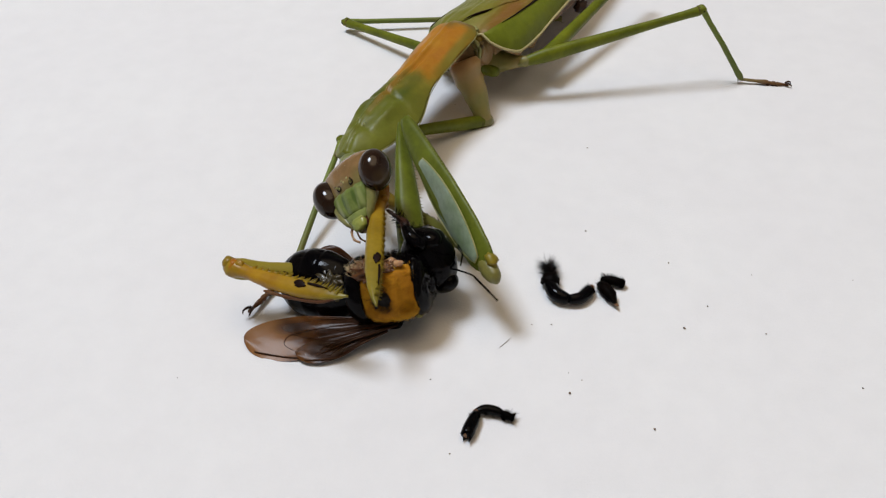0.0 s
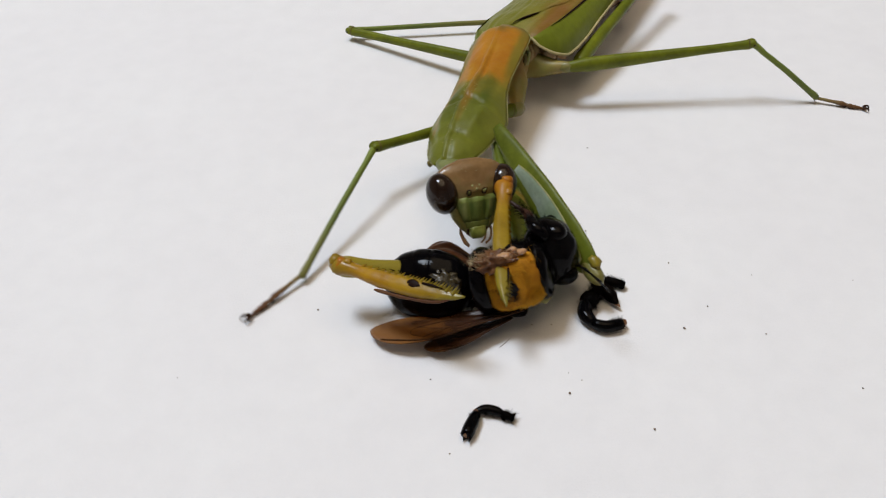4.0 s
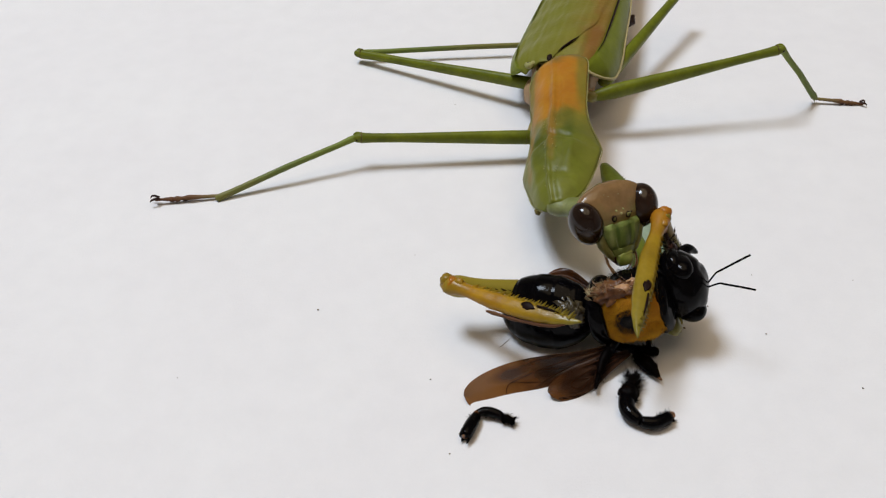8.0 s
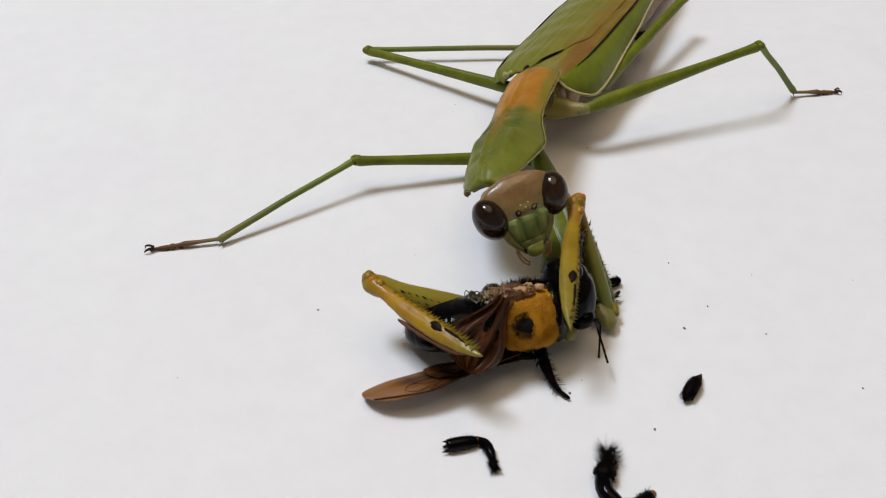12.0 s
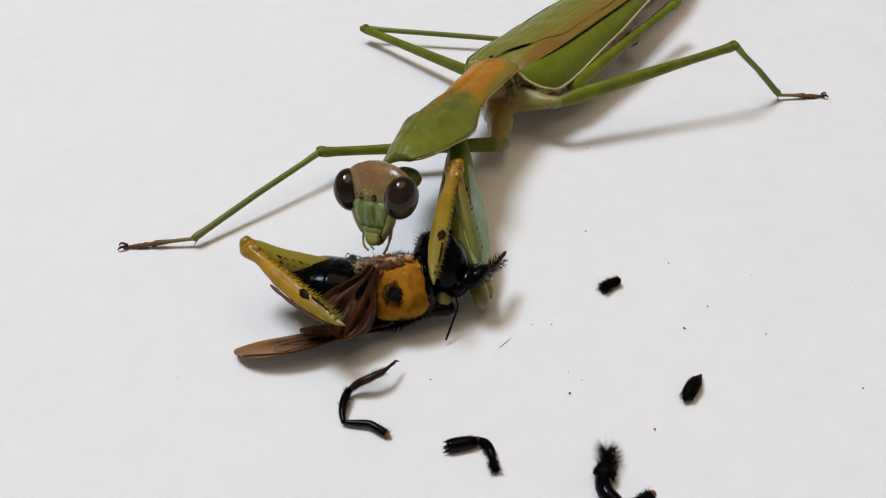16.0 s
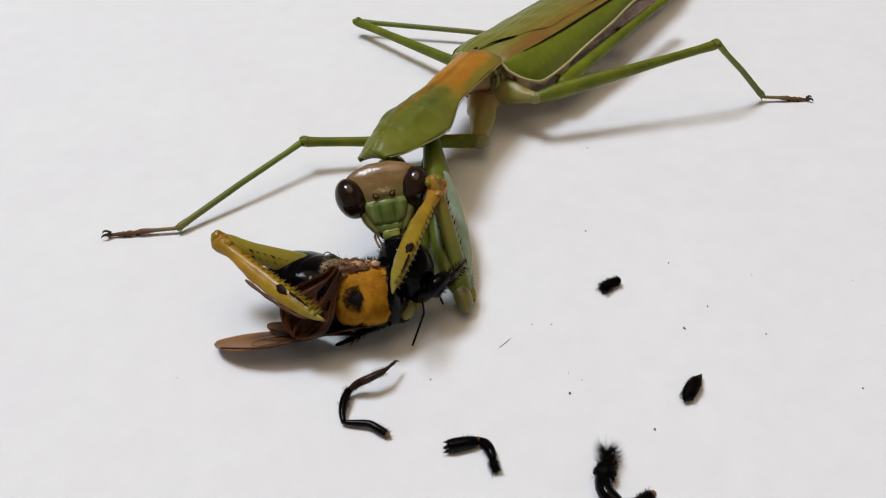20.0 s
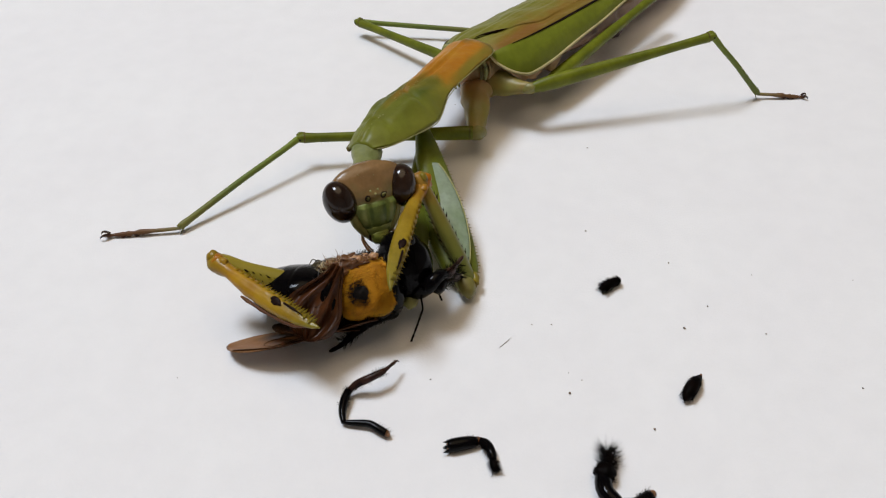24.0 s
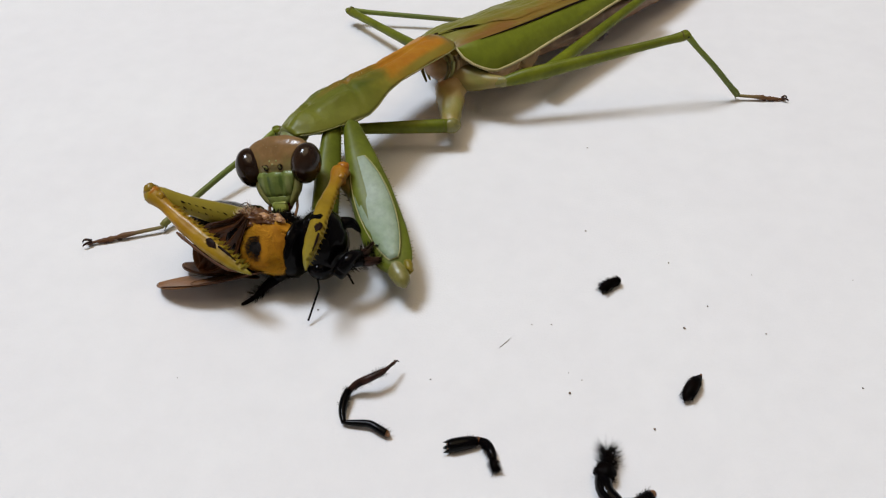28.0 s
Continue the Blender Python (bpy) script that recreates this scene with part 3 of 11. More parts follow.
    lump(bm, (20.6, -2.5, -1.7), (0.42, 0.36, 0.34), 0.3, 2.0, 3.0, 12, 9)
    part("collar_knob", bm, M_KNEE, ob, "small brown knob at the front corner", sx=1.215)
    joint["pronotum"] = ob


def mantis_head():
    xs = [-3.4, -3.05, -2.4, -1.2, 0, 1.2, 2.4, 3.4, 4.3, 4.9]
    ws = [1.0, 2.6, 3.6, 4.1, 3.7, 2.8, 2.1, 1.5, 1.0, 0.5]
    fs = [0.1, 0.6, 1.0, 1.3, 1.35, 1.2, 1.05, 0.9, 0.7, 0.3]
    bs = [0.8, 1.3, 1.9, 2.2, 2.2, 1.9, 1.5, 1.2, 0.9, 0.5]
    rings = []
    for i in range(51):
        x = -3.4 + 8.3 * i / 50
        w, f, b = (curve_at(xs, c, x) for c in (ws, fs, bs))
        ring = []
        for k in range(40):
            a = 2 * math.pi * k / 40
            y, z = w * math.cos(a), (f if math.sin(a) > 0 else b) * math.sin(a)
            if z > 0:
                z -= 0.14 * math.exp(-((abs(y) - 0.75) / 0.22) ** 2) * math.exp(-((x + 1.6) / 1.4) ** 2)
                z += 0.16 * math.exp(-((x + 0.35) / 0.35) ** 2) * math.exp(-(y / 1.3) ** 2)
                z += 0.06 * noise.noise(Vector((x * 1.6, y * 1.6, 2.0)))
            ring.append((x, y, z))
        rings.append(ring)
    bm = bmesh.new()
    loft(bm, rings)
    ob = part("head", bm, M_HEAD, mantis, "triangular pinkish brown head")
    for s in (-1, 1):
        bm = bmesh.new()
        ball(bm, (-0.25, s * 3.4, 0.25), (2.2, 1.6, 1.8), 36, 28, Matrix.Rotation(-s * 0.22, 3, "Z"))
        part("eye", bm, M_EYE, ob, "glossy dark brown bulging compound eye")
        bm = bmesh.new()
        spindle(bm, [(0.6, 0.2, 0.3, s * 2.5, 0.55), (1.4, 0.55, 0.5, s * 2.45, 0.55), (2.6, 0.55, 0.5, s * 2.05, 0.5), (3.6, 0.42, 0.4, s * 1.5, 0.5), (4.2, 0.1, 0.1, s * 1.15, 0.45)], 12, 18)
        part("cheek", bm, M_GENA, ob, "tan and green cheek below the eye")
    # face shield with ridges
    bm = bmesh.new()
    rings = []
    fx = [0.0, 0.35, 0.8, 1.8, 2.7, 3.0]
    for i in range(27):
        x = 3.0 * i / 26
        w = curve_at(fx, [1.3, 1.95, 2.3, 2.05, 1.7, 1.5], x)
        z = curve_at(fx, [1.1, 1.42, 1.52, 1.45, 1.3, 1.15], x)
        row = []
        for k in range(29):
            v = -1 + k / 14
            ridge = 0.05 * math.cos(v * 3 * math.pi) - 0.07 * math.exp(-((abs(v) - 0.45) / 0.08) ** 2)
            row.append((x + 0.25 * (1 - v * v) * max(0, 1 - x), w * v, z - 0.3 * v * v + ridge))
        rings.append(row + [(x, w * (1 - k / 4), 0.4) for k in range(0, 9)])
    loft(bm, rings)
    part("face_shield", bm, M_FACE, ob, "ridged green face shield")
    bm = bmesh.new()
    rings = []
    for i in range(15):
        x = 3.02 + 0.75 * i / 14
        w = 1.42 - 0.25 * i / 14
        z = 1.16 - 0.15 * i / 14 + 0.05 * math.sin(math.pi * i / 14)
        rings.append([(x, w * (-1 + k / 8), z - 0.25 * (-1 + k / 8) ** 2 + 0.02 * math.cos((-1 + k / 8) * 4 * math.pi)) for k in range(17)] + [(x, w * (1 - k / 4), 0.35) for k in range(9)])
    loft(bm, rings)
    part("clypeus", bm, M_CLYPEUS, ob, "pale green plate above the lip")
    bm = bmesh.new()
    lump(bm, (4.15, 0, 0.78), (0.82, 0.92, 0.40), 0.2, 1.6, 3.0, 20, 14, 0.8)
    ball(bm, (3.75, 0, 1.0), (0.1, 1.0, 0.14), 12, 8)
    part("labrum", bm, M_LABRUM, ob, "yellow-green upper lip")
    for s in (-1, 1):
        bm = bmesh.new()
        ball(bm, (-0.1, s * 0.85, 1.3), (0.22, 0.2, 0.14), 12, 8)
        tube(bm, [(-0.1, s * 0.85, 1.3), (-0.2, s * 0.95, 1.52), (-0.3, s * 1.05, 1.66)], [0.13, 0.1, 0.07], 8)
        part("antenna_stump", bm, M_GENA, ob, "brown broken antenna stump")
        bm = bmesh.new()
        ball(bm, (-0.32, s * 1.07, 1.64), (0.1, 0.1, 0.08), 8, 6)
        tube(bm, [(-0.1 + 0.27 * math.cos(a), s * 0.85 + 0.25 * math.sin(a), 1.36) for a in (2 * math.pi * k / 12 for k in range(13))], 0.07, 5)
        part("stump_ring", bm, M_DARK, ob, "dark ring at the antenna base")
        bm = bmesh.new()
        ball(bm, (-0.75, s * 0.4, 1.26), (0.13, 0.13, 0.12), 10, 8)
        part("ocellus", bm, M_RIM, ob)
        bm = bmesh.new()
        spindle(bm, [(2.2, 0.3, 0.5, s * 1.7, 0.1), (3.2, 0.42, 0.5, s * 1.35, 0.2), (4.3, 0.36, 0.36, s * 0.85, 0.3), (5.0, 0.1, 0.1, s * 0.35, 0.3)], 10, 14)
        part("mandible", bm, M_JAW, ob, "reddish brown jaw")
        for k, (r, dz) in enumerate(((0.12, 0.1), (0.09, -0.4))):
            bm = bmesh.new()
            p = smooth_path([(3.0, s * 1.4, -0.3 + dz), (4.2, s * (1.75 - 0.3 * k), 0.1 + dz), (5.2, s * (1.5 - 0.4 * k), 0.35 + dz), (5.7, s * (1.0 - 0.3 * k), 0.2 + dz)], 4)
            tube(bm, p, [r * (1.35 if i % 4 == 0 else 1) for i in range(len(p))], 7)
            part("palp", bm, M_PALP, ob, "thin tan feeler beside the mouth")
    bm = bmesh.new()
    ball(bm, (-0.4, 0, 1.46), (0.13, 0.13, 0.1), 10, 8)
    part("ocellus", bm, M_RIM, ob)
    bm = bmesh.new()
    rnd = random.Random(2)
    for _ in range(40):
        a = rnd.uniform(-1, 1)
        ball(bm, (rnd.uniform(-2.6, -0.3), 2.3 * a, 1.08 - 0.45 * a * a - 0.1), (0.05, 0.05, 0.05), 6, 4)
    part("brow_grain", bm, M_RIM, ob)
    joint["head"] = ob
    bm = bmesh.new()
    st = [(-1.8, 1.1, 0.8, 0, -0.2), (-0.8, 1.7, 1.1, 0, -0.2), (0.2, 1.6, 1.1, 0, -0.3), (1.0, 1.35, 1.0, 0, -0.3), (2.2, 1.4, 1.05, 0, -0.3), (3.4, 1.05, 0.85, 0, -0.2), (4.3, 0.75, 0.65, 0, -0.1), (4.9, 0.2, 0.2, 0, 0)]
    spindle(bm, st, 16, 24)
    joint["neck"] = part("neck", bm, M_NECK, mantis, "pale green soft neck")


def raptor_coxa(key, length, pale=True, slim=1.0):
    f = length / 16.6
    bm = bmesh.new()
    cx, ch = [-1.2, 0, 3, 8, 13, 15.6, 16.8, 17.3], [0.5, 0.9, 1.45, 2.15, 2.25, 1.85, 1.3, 0.6]
    rings = []
    for i in range(37):
        x = -1.2 + 18.5 * i / 36
        h = curve_at(cx, ch, x) * slim
        t = curve_at(cx, [0.6, 0.9, 1.1, 1.1, 1.0, 0.85, 0.7, 0.4], x)
        rings.append([(x, h * (-0.3 + math.cos(a)) * 1.1, t * math.sin(a) * (1 - 0.35 * math.cos(a))) for a in (2 * math.pi * k / 22 for k in range(22))])
    loft(bm, rings)
    ob = part("coxa", bm, M_COXA, mantis, "flattened green upper foreleg", sx=f)
    if pale:
        bm = bmesh.new()
        rings, rim = [], {1: [], -1: []}
        for i in range(27):
            u = i / 26
            x = 4.2 + 11.8 * u
            w = 1.42 * math.sin(math.pi * min(1, u * 0.92 + 0.06)) ** 0.55 + 0.04
            rings.append([(x, -0.72 + 1.3 * w * math.cos(a) + 0.15 * u, 0.86 + 0.28 * math.sin(a)) for a in (2 * math.pi * k / 16 for k in range(16))])
            for s in (1, -1):
                rim[s].append((x, -0.72 + 1.33 * w * s + 0.15 * u, 0.9))
        loft(bm, rings)
        part("inner_face", bm, M_INNER, ob, "pale bluish-white smooth inner face", sx=f)
        bm = bmesh.new()
        tube(bm, rim[1] + rim[-1][::-1], 0.07, 6)
        part("inner_rim", bm, M_RIM, ob, "thin cream rim of the inner face", sx=f)
    bm = bmesh.new()
    for i in range(44):
        x = 1.2 + 15 * i / 43
        h = curve_at(cx, ch, x) * slim
        spike(bm, (x, h * 0.74, 0.0), (x + 0.1, h * 0.77 + 0.16 + 0.08 * (i % 3), 0.05), 0.09)
    part("coxa_teeth", bm, M_RIM, ob, "row of tiny teeth", sx=f)
    bm = bmesh.new()
    lump(bm, (16.9, 0.55 * slim, 0.1), (0.75, 0.5, 0.6), 0.3, 2.0, 2.0, 14, 10)
    part("coxa_tip", bm, M_RAPTOR, ob, "orange-brown tip of the upper foreleg", sx=f)
    bm = bmesh.new()
    spindle(bm, [(15.2, 0.5, 0.4, -0.9, -0.1), (16.2, 1.0, 0.8, -0.75, 0.0), (17.4, 1.05, 0.85, -0.6, 0.1), (18.3, 0.8, 0.7, -0.5, 0.1), (18.8, 0.2, 0.2, -0.5, 0.1)], 14, 16)
    part("trochanter", bm, M_TROCHANTER, ob, "pale yellow-green joint", sx=f)
    joint[key] = ob


def raptor_femur(key, far_end):
    """far_end: drawn from its far joint back to the trochanter."""
    bm = bmesh.new()
    st = [(-0.5, 0.6, 0.7, 0, 0), (0, 0.95, 1.1, 0, 0), (0.7, 1.05, 1.25, 0, 0), (1.5, 0.92, 1.1, 0, 0), (2.6, 0.92, 1.05, 0, 0), (6, 1.05, 1.4, 0, 0), (9.5, 1.05, 1.5, 0, 0), (12.2, 0.8, 1.0, 0, 0), (13.0, 0.4, 0.5, 0, 0)]
    if far_end:
        st = [(x * 1.3, a * 0.85, b * 0.9, c, d) for x, a, b, c, d in st]
    else:
        st = [(12.6 - x, a * 0.8, b * 0.8, c, d) for x, a, b, c, d in reversed(st)]
    spindle(bm, st, 16, 34)
    ob = part("femur", bm, M_THIGH if far_end else M_THIGH_PALE, mantis, "stout yellow-green spined foreleg thigh")
    for s in (-1, 1):
        bm = bmesh.new()
        for i in range(12):
            x = 2.8 + 0.72 * i if far_end else 9.8 - 0.72 * i
            big = 1.25 if i % 3 == 0 else 0.85
            for r in (0, 1):
                spike(bm, (x + 0.3 * r, s * (0.72 - 0.15 * r), 0.1 - 0.45 * r), (x + 0.4 * big + 0.3 * r, s * (0.72 + 0.3 * big - 0.15 * r), 0.0 - 0.6 * r), 0.12 * big)
        part("thigh_spine", bm, M_DARK, ob, "double row of short black spines")
        bm = bmesh.new()
        lump(bm, ((0.1 if far_end else 12.4), s * 0.5, 0.2), (0.6, 0.42, 0.75), 0.25, 2.0, 3.0 + s, 14, 10)
        part("knee_lobe", bm, M_RAPTOR, ob, "orange-yellow lobe at the joint")
    joint[key] = ob


def raptor_tibia(key, length):
    bm = bmesh.new()
    f = length / 12.7
    st = [(-0.9, 0.3, 0.4, 0, 0.1), (-0.55, 0.72, 0.85, 0, 0.1), (0.1, 0.85, 1.0, 0, 0.05), (0.9, 0.66, 0.8, 0, 0.1), (1.7, 0.5, 0.62, 0, 0), (2.6, 0.52, 0.68, 0, -0.05), (4.5, 0.58, 0.85, 0, -0.15), (8.5, 0.55, 0.88, 0, -0.12), (11.0, 0.42, 0.62, 0, 0), (12.4, 0.24, 0.3, 0, 0.15), (13.1, 0.06, 0.06, 0, 0.35)]
    rings = []
    xs = [s[0] for s in st]
    for i in range(49):
        x = xs[0] + (xs[-1] - xs[0]) * i / 48
        ry, rz, cy, cz = (curve_at(xs, [s[k] for s in st], x) for k in range(1, 5))
        ring = []
        for k in range(20):
            a = 2 * math.pi * k / 20
            flute = 1 - 0.16 * math.exp(-((math.sin(a) - 0.15) / 0.25) ** 2) * min(1.0, max(0.0, (x - 1.5) / 2))
            n = 1 + 0.07 * noise.noise(Vector((x * 1.3, math.cos(a) * 1.5, math.sin(a) * 1.5 + 5)))
            ring.append((x * f, cy + ry * math.cos(a) * flute * n, cz + rz * math.sin(a) * n))
        rings.append(ring)
    loft(bm, rings)
    ob = part("tibia", bm, M_RAPTOR if key.endswith("a") else M_RAPTOR_B, mantis, "yellow saw-toothed foreleg shin")
    for s in (-1, 1):
        bm = bmesh.new()
        lump(bm, (-0.45 * f, s * 0.42, 0.35), (0.62, 0.5, 0.62), 0.22, 1.8, 4.0 + s, 16, 12)
        lump(bm, (0.9 * f, s * 0.4, 0.5), (0.5, 0.32, 0.4), 0.25, 1.8, 7.0 + s, 14, 10)
        part("elbow_lobe", bm, M_RAPTOR if key.endswith("a") else M_RAPTOR_B, ob, "rounded lobe at the elbow")
    rnd = random.Random(17)
    for s in (-1, 1):
        bm = bmesh.new()
        for i in range(15):
            x = 2.6 + 9.4 * i / 14
            z = curve_at([0, 4.5, 8.5, 11.2, 12.5], [0.75, 0.68, 0.72, 0.6, 0.42], x)
            h = (0.16 + 0.027 * i) * (0.6 if key.endswith("a") else 1.1) * rnd.uniform(0.75, 1.2)
            spike(bm, (x * f, s * 0.24, z - 0.3), (x * f + 0.3, s * 0.26, z + h), 0.3)
        part("saw_teeth", bm, M_RAPTOR, ob, "row of sharp yellow teeth")
        bm = bmesh.new()
        lump(bm, (8.2 * f, s * 0.52, 0.18), (0.62, 0.07, 0.36), 0.35, 2.0, 5.0, 14, 10)
        part("dark_spot", bm, M_DARK, ob, "dark brown spot")
        bm = bmesh.new()
        tube(bm, [(9.0 * f, s * 0.5, 0.42), (10.0 * f, s * 0.46, 0.46), (11.2 * f, s * 0.38, 0.42)], [0.1, 0.13, 0.03], 6)
        part("dark_streak", bm, M_DARK, ob, "dark streak below the teeth")
    if key.endswith("b"):
        bm = bmesh.new()
        tube(bm, smooth_path([(12.0 * f, 0.0, -0.1), (10.5 * f, 0.1, -0.85), (7.5 * f, 0.15, -1.2), (4.4 * f, 0.1, -1.25)], 6), [0.12, 0.14, 0.16, 0.14, 0.16, 0.18, 0.16, 0.14, 0.18, 0.16, 0.14, 0.14, 0.16, 0.2, 0.14, 0.16, 0.2, 0.16, 0.1], 8)
        part("folded_foot", bm, M_TARSUS, ob, "thin brown foot folded under the shin")
    joint[key] = ob


def walking_leg(letter, hip, femur, tibia, foot, flip):
    if hip:
        bm = bmesh.new()
        rings = []
        hx = [-0.8, 0, hip * 0.3, hip * 0.6, hip * 0.85, hip, hip + 0.5]
        for i in range(29):
            x = -0.8 + (hip + 1.3) * i / 28
            w = curve_at(hx, [1.2, 1.7, 1.7, 1.25, 0.85, 0.62, 0.35] if letter == "d" else [1.5, 1.95, 1.7, 1.3, 1.1, 0.95, 0.45], x)
            ring = []
            for k in range(22):
                a = 2 * math.pi * k / 22
                n = 1 + 0.26 * noise.noise(Vector((x * 0.55, 1.3 * math.cos(a), 1.3 * math.sin(a) + 2)))
                ring.append((x, w * n * math.cos(a) * 1.05, w * n * math.sin(a) + 0.25 * math.sin(math.pi * x / hip)))
            rings.append(ring)
        loft(bm, rings)
        cox = part("coxa", bm, M_HIP, mantis, "pale thick base of the leg")
        joint["coxa_" + letter] = cox
    bm = bmesh.new()
    k = 1.12 if letter == "d" else 1.0
    st = [(-0.4, 0.4, 0.4, 0, 0), (0, (0.55 if letter == "d" else 0.8) * k, (0.6 if letter == "d" else 0.9) * k, 0, 0), (femur * 0.12, 0.74 * k, 0.92 * k, 0, 0), (femur * 0.3, 0.66 * k, 0.84 * k, 0, 0), (femur * 0.75, 0.5, 0.6, 0, 0), (femur * 0.93, 0.5, 0.6, 0, 0), (femur * 0.98, 0.64, 0.7, 0, 0), (femur + 0.25, 0.5, 0.55, 0, 0), (femur + 0.5, 0.25, 0.3, 0, 0)]
    if flip:
        st = [(femur - x, a, b, c, d) for x, a, b, c, d in reversed(st)]
    spindle(bm, st, 14, 40)
    ob = part("femur", bm, M_LEG, mantis, "slender green thigh", sy=1.25 if letter == "f" else 1.0)
    kx, back = (0.0, 1) if flip else (femur, -1)
    for s in (-1, 1):
        bm = bmesh.new()
        ball(bm, (kx + back * 0.05, s * 0.36, 0.12), (0.62, 0.3, 0.52), 12, 9)
        part("knee_lobe", bm, M_LEG, ob)
        bm = bmesh.new()
        ball(bm, (kx - back * 0.1, s * 0.58, 0.1), (0.16, 0.1, 0.16), 8, 6)
        part("knee_spot", bm, M_DARK, ob, "dark spot on the knee")
    bm = bmesh.new()
    tube(bm, [(kx + back * 0.45, 0.56 * math.cos(a), 0.05 + 0.62 * math.sin(a)) for a in (2 * math.pi * q / 14 for q in range(15))], 0.1, 6)
    part("knee_ring", bm, M_KNEE, ob, "brown ring at the knee")
    if hip:
        bm = bmesh.new()
        lump(bm, (0.0, 0, 0), (1.1, 0.66, 0.72) if letter == "d" else (1.2, 0.92, 1.0), 0.14, 1.5, 4.0, 18, 14)
        part("trochanter", bm, M_TROCHANTER, ob, "pale round joint between hip and thigh")
        bm = bmesh.new()
        tube(bm, [(1.0, (0.66 if letter == "d" else 0.82) * math.cos(a), (0.74 if letter == "d" else 0.92) * math.sin(a)) for a in (2 * math.pi * q / 18 for q in range(19))], 0.03, 6)
        part("thigh_ring", bm, M_KNEE, ob, "brown ring at the thigh base")
    joint["femur_" + letter] = ob
    if tibia:
        bm = bmesh.new()
        spindle(bm, [(-0.35, 0.2, 0.2, 0, 0.1), (0.2, 0.44, 0.44, 0, 0.12), (0.9, 0.38, 0.42, 0, 0.16), (2.2, 0.33, 0.37, 0, 0.1), (tibia * 0.5, 0.34, 0.38, 0, 0.18), (tibia - 1.4, 0.36, 0.40, 0, 0), (tibia - 0.4, 0.46, 0.48, 0, 0), (tibia + 0.15, 0.3, 0.3, 0, 0)], 12, 34)
        ob = part("tibia", bm, M_SHIN, mantis, "thin grey-green shin")
        for s in (-1, 1):
            bm = bmesh.new()
            spike(bm, (tibia - 0.3, s * 0.3, -0.2), (tibia + 0.55, s * 0.5, -0.5), 0.12)
            part("shin_spur", bm, M_SHIN, ob)
        joint["tibia_" + letter] = ob
    if foot:
        f = foot / 8.6
        bm = bmesh.new()
        st, x = [(-0.2, 0.2, 0.22, 0, -0.1)], 0.0
        for ln, thin, fat in ((4.9, 0.22, 0.36), (0.9, 0.24, 0.44), (0.65, 0.24, 0.42), (0.5, 0.22, 0.36), (1.2, 0.17, 0.24)):
            for u, r in ((0.05, thin), (0.55, thin * 1.05), (0.88, fat), (0.98, thin * 0.9)):
                st.append(((x + ln * u) * f, r, r * 0.95, 0, -0.15 + 0.1 * math.sin(x * 0.8)))
            x += ln
        spindle(bm, st, 10, 70)
        ob = part("tarsus", bm, M_TARSUS, mantis, "jointed reddish brown foot")
        for x in (4.7, 5.6, 6.2):
            bm = bmesh.new()
            ball(bm, (x * f, 0, -0.42), (0.34, 0.3, 0.2), 9, 7)
            part("foot_pad", bm, M_REDLEG, ob, "dark pad under the foot")
        for s in (-1, 1):
            bm = bmesh.new()
            tube(bm, smooth_path([(7.6 * f, s * 0.1, 0), (8.1 * f, s * 0.32, 0.12), (8.5 * f, s * 0.42, 0.0), (8.65 * f, s * 0.36, -0.3)], 4), [0.15, 0.15, 0.15, 0.14, 0.14, 0.13, 0.12, 0.11, 0.1, 0.08, 0.06, 0.05, 0.02], 6)
            part("claw", bm, M_REDLEG, ob, "small dark claw")
        joint["tarsus_" + letter] = ob


mantis_body()
for ob in mantis.children_recursive:
    ob.data.transform(Matrix.Translation((0, 0.4 * MM, 0)) @ Matrix.Diagonal((1.09, 1.13, 1.09, 1)))
mantis_pronotum()
mantis_head()
raptor_coxa("coxa_a", 18.8, True, 1.0)
raptor_coxa("coxa_b", 20.0, False, 0.6)
raptor_femur("femur_a", False)
raptor_femur("femur_b", True)
raptor_tibia("tibia_a", 14.4)
raptor_tibia("tibia_b", 13.4)
for key, size in (("tibia_a", 1.042), ("tibia_b", 1.03)):
    for ob in (joint[key], *joint[key].children):
        ob.data.transform(Matrix.Scale(size, 4))
walking_leg("c", 7.4, 21.3, 18.0, 8.6, False)
walking_leg("d", 8.0, 24.0, 12.2, 6.8, False)
walking_leg("e", 0, 28.0, 32.0, 0, True)
walking_leg("f", 0, 26.0, 0, 0, False)

# ---- the bee ----
bee = tagged(new("carpenter_bee"), "half-eaten black carpenter bee with yellow furry back", "bee")


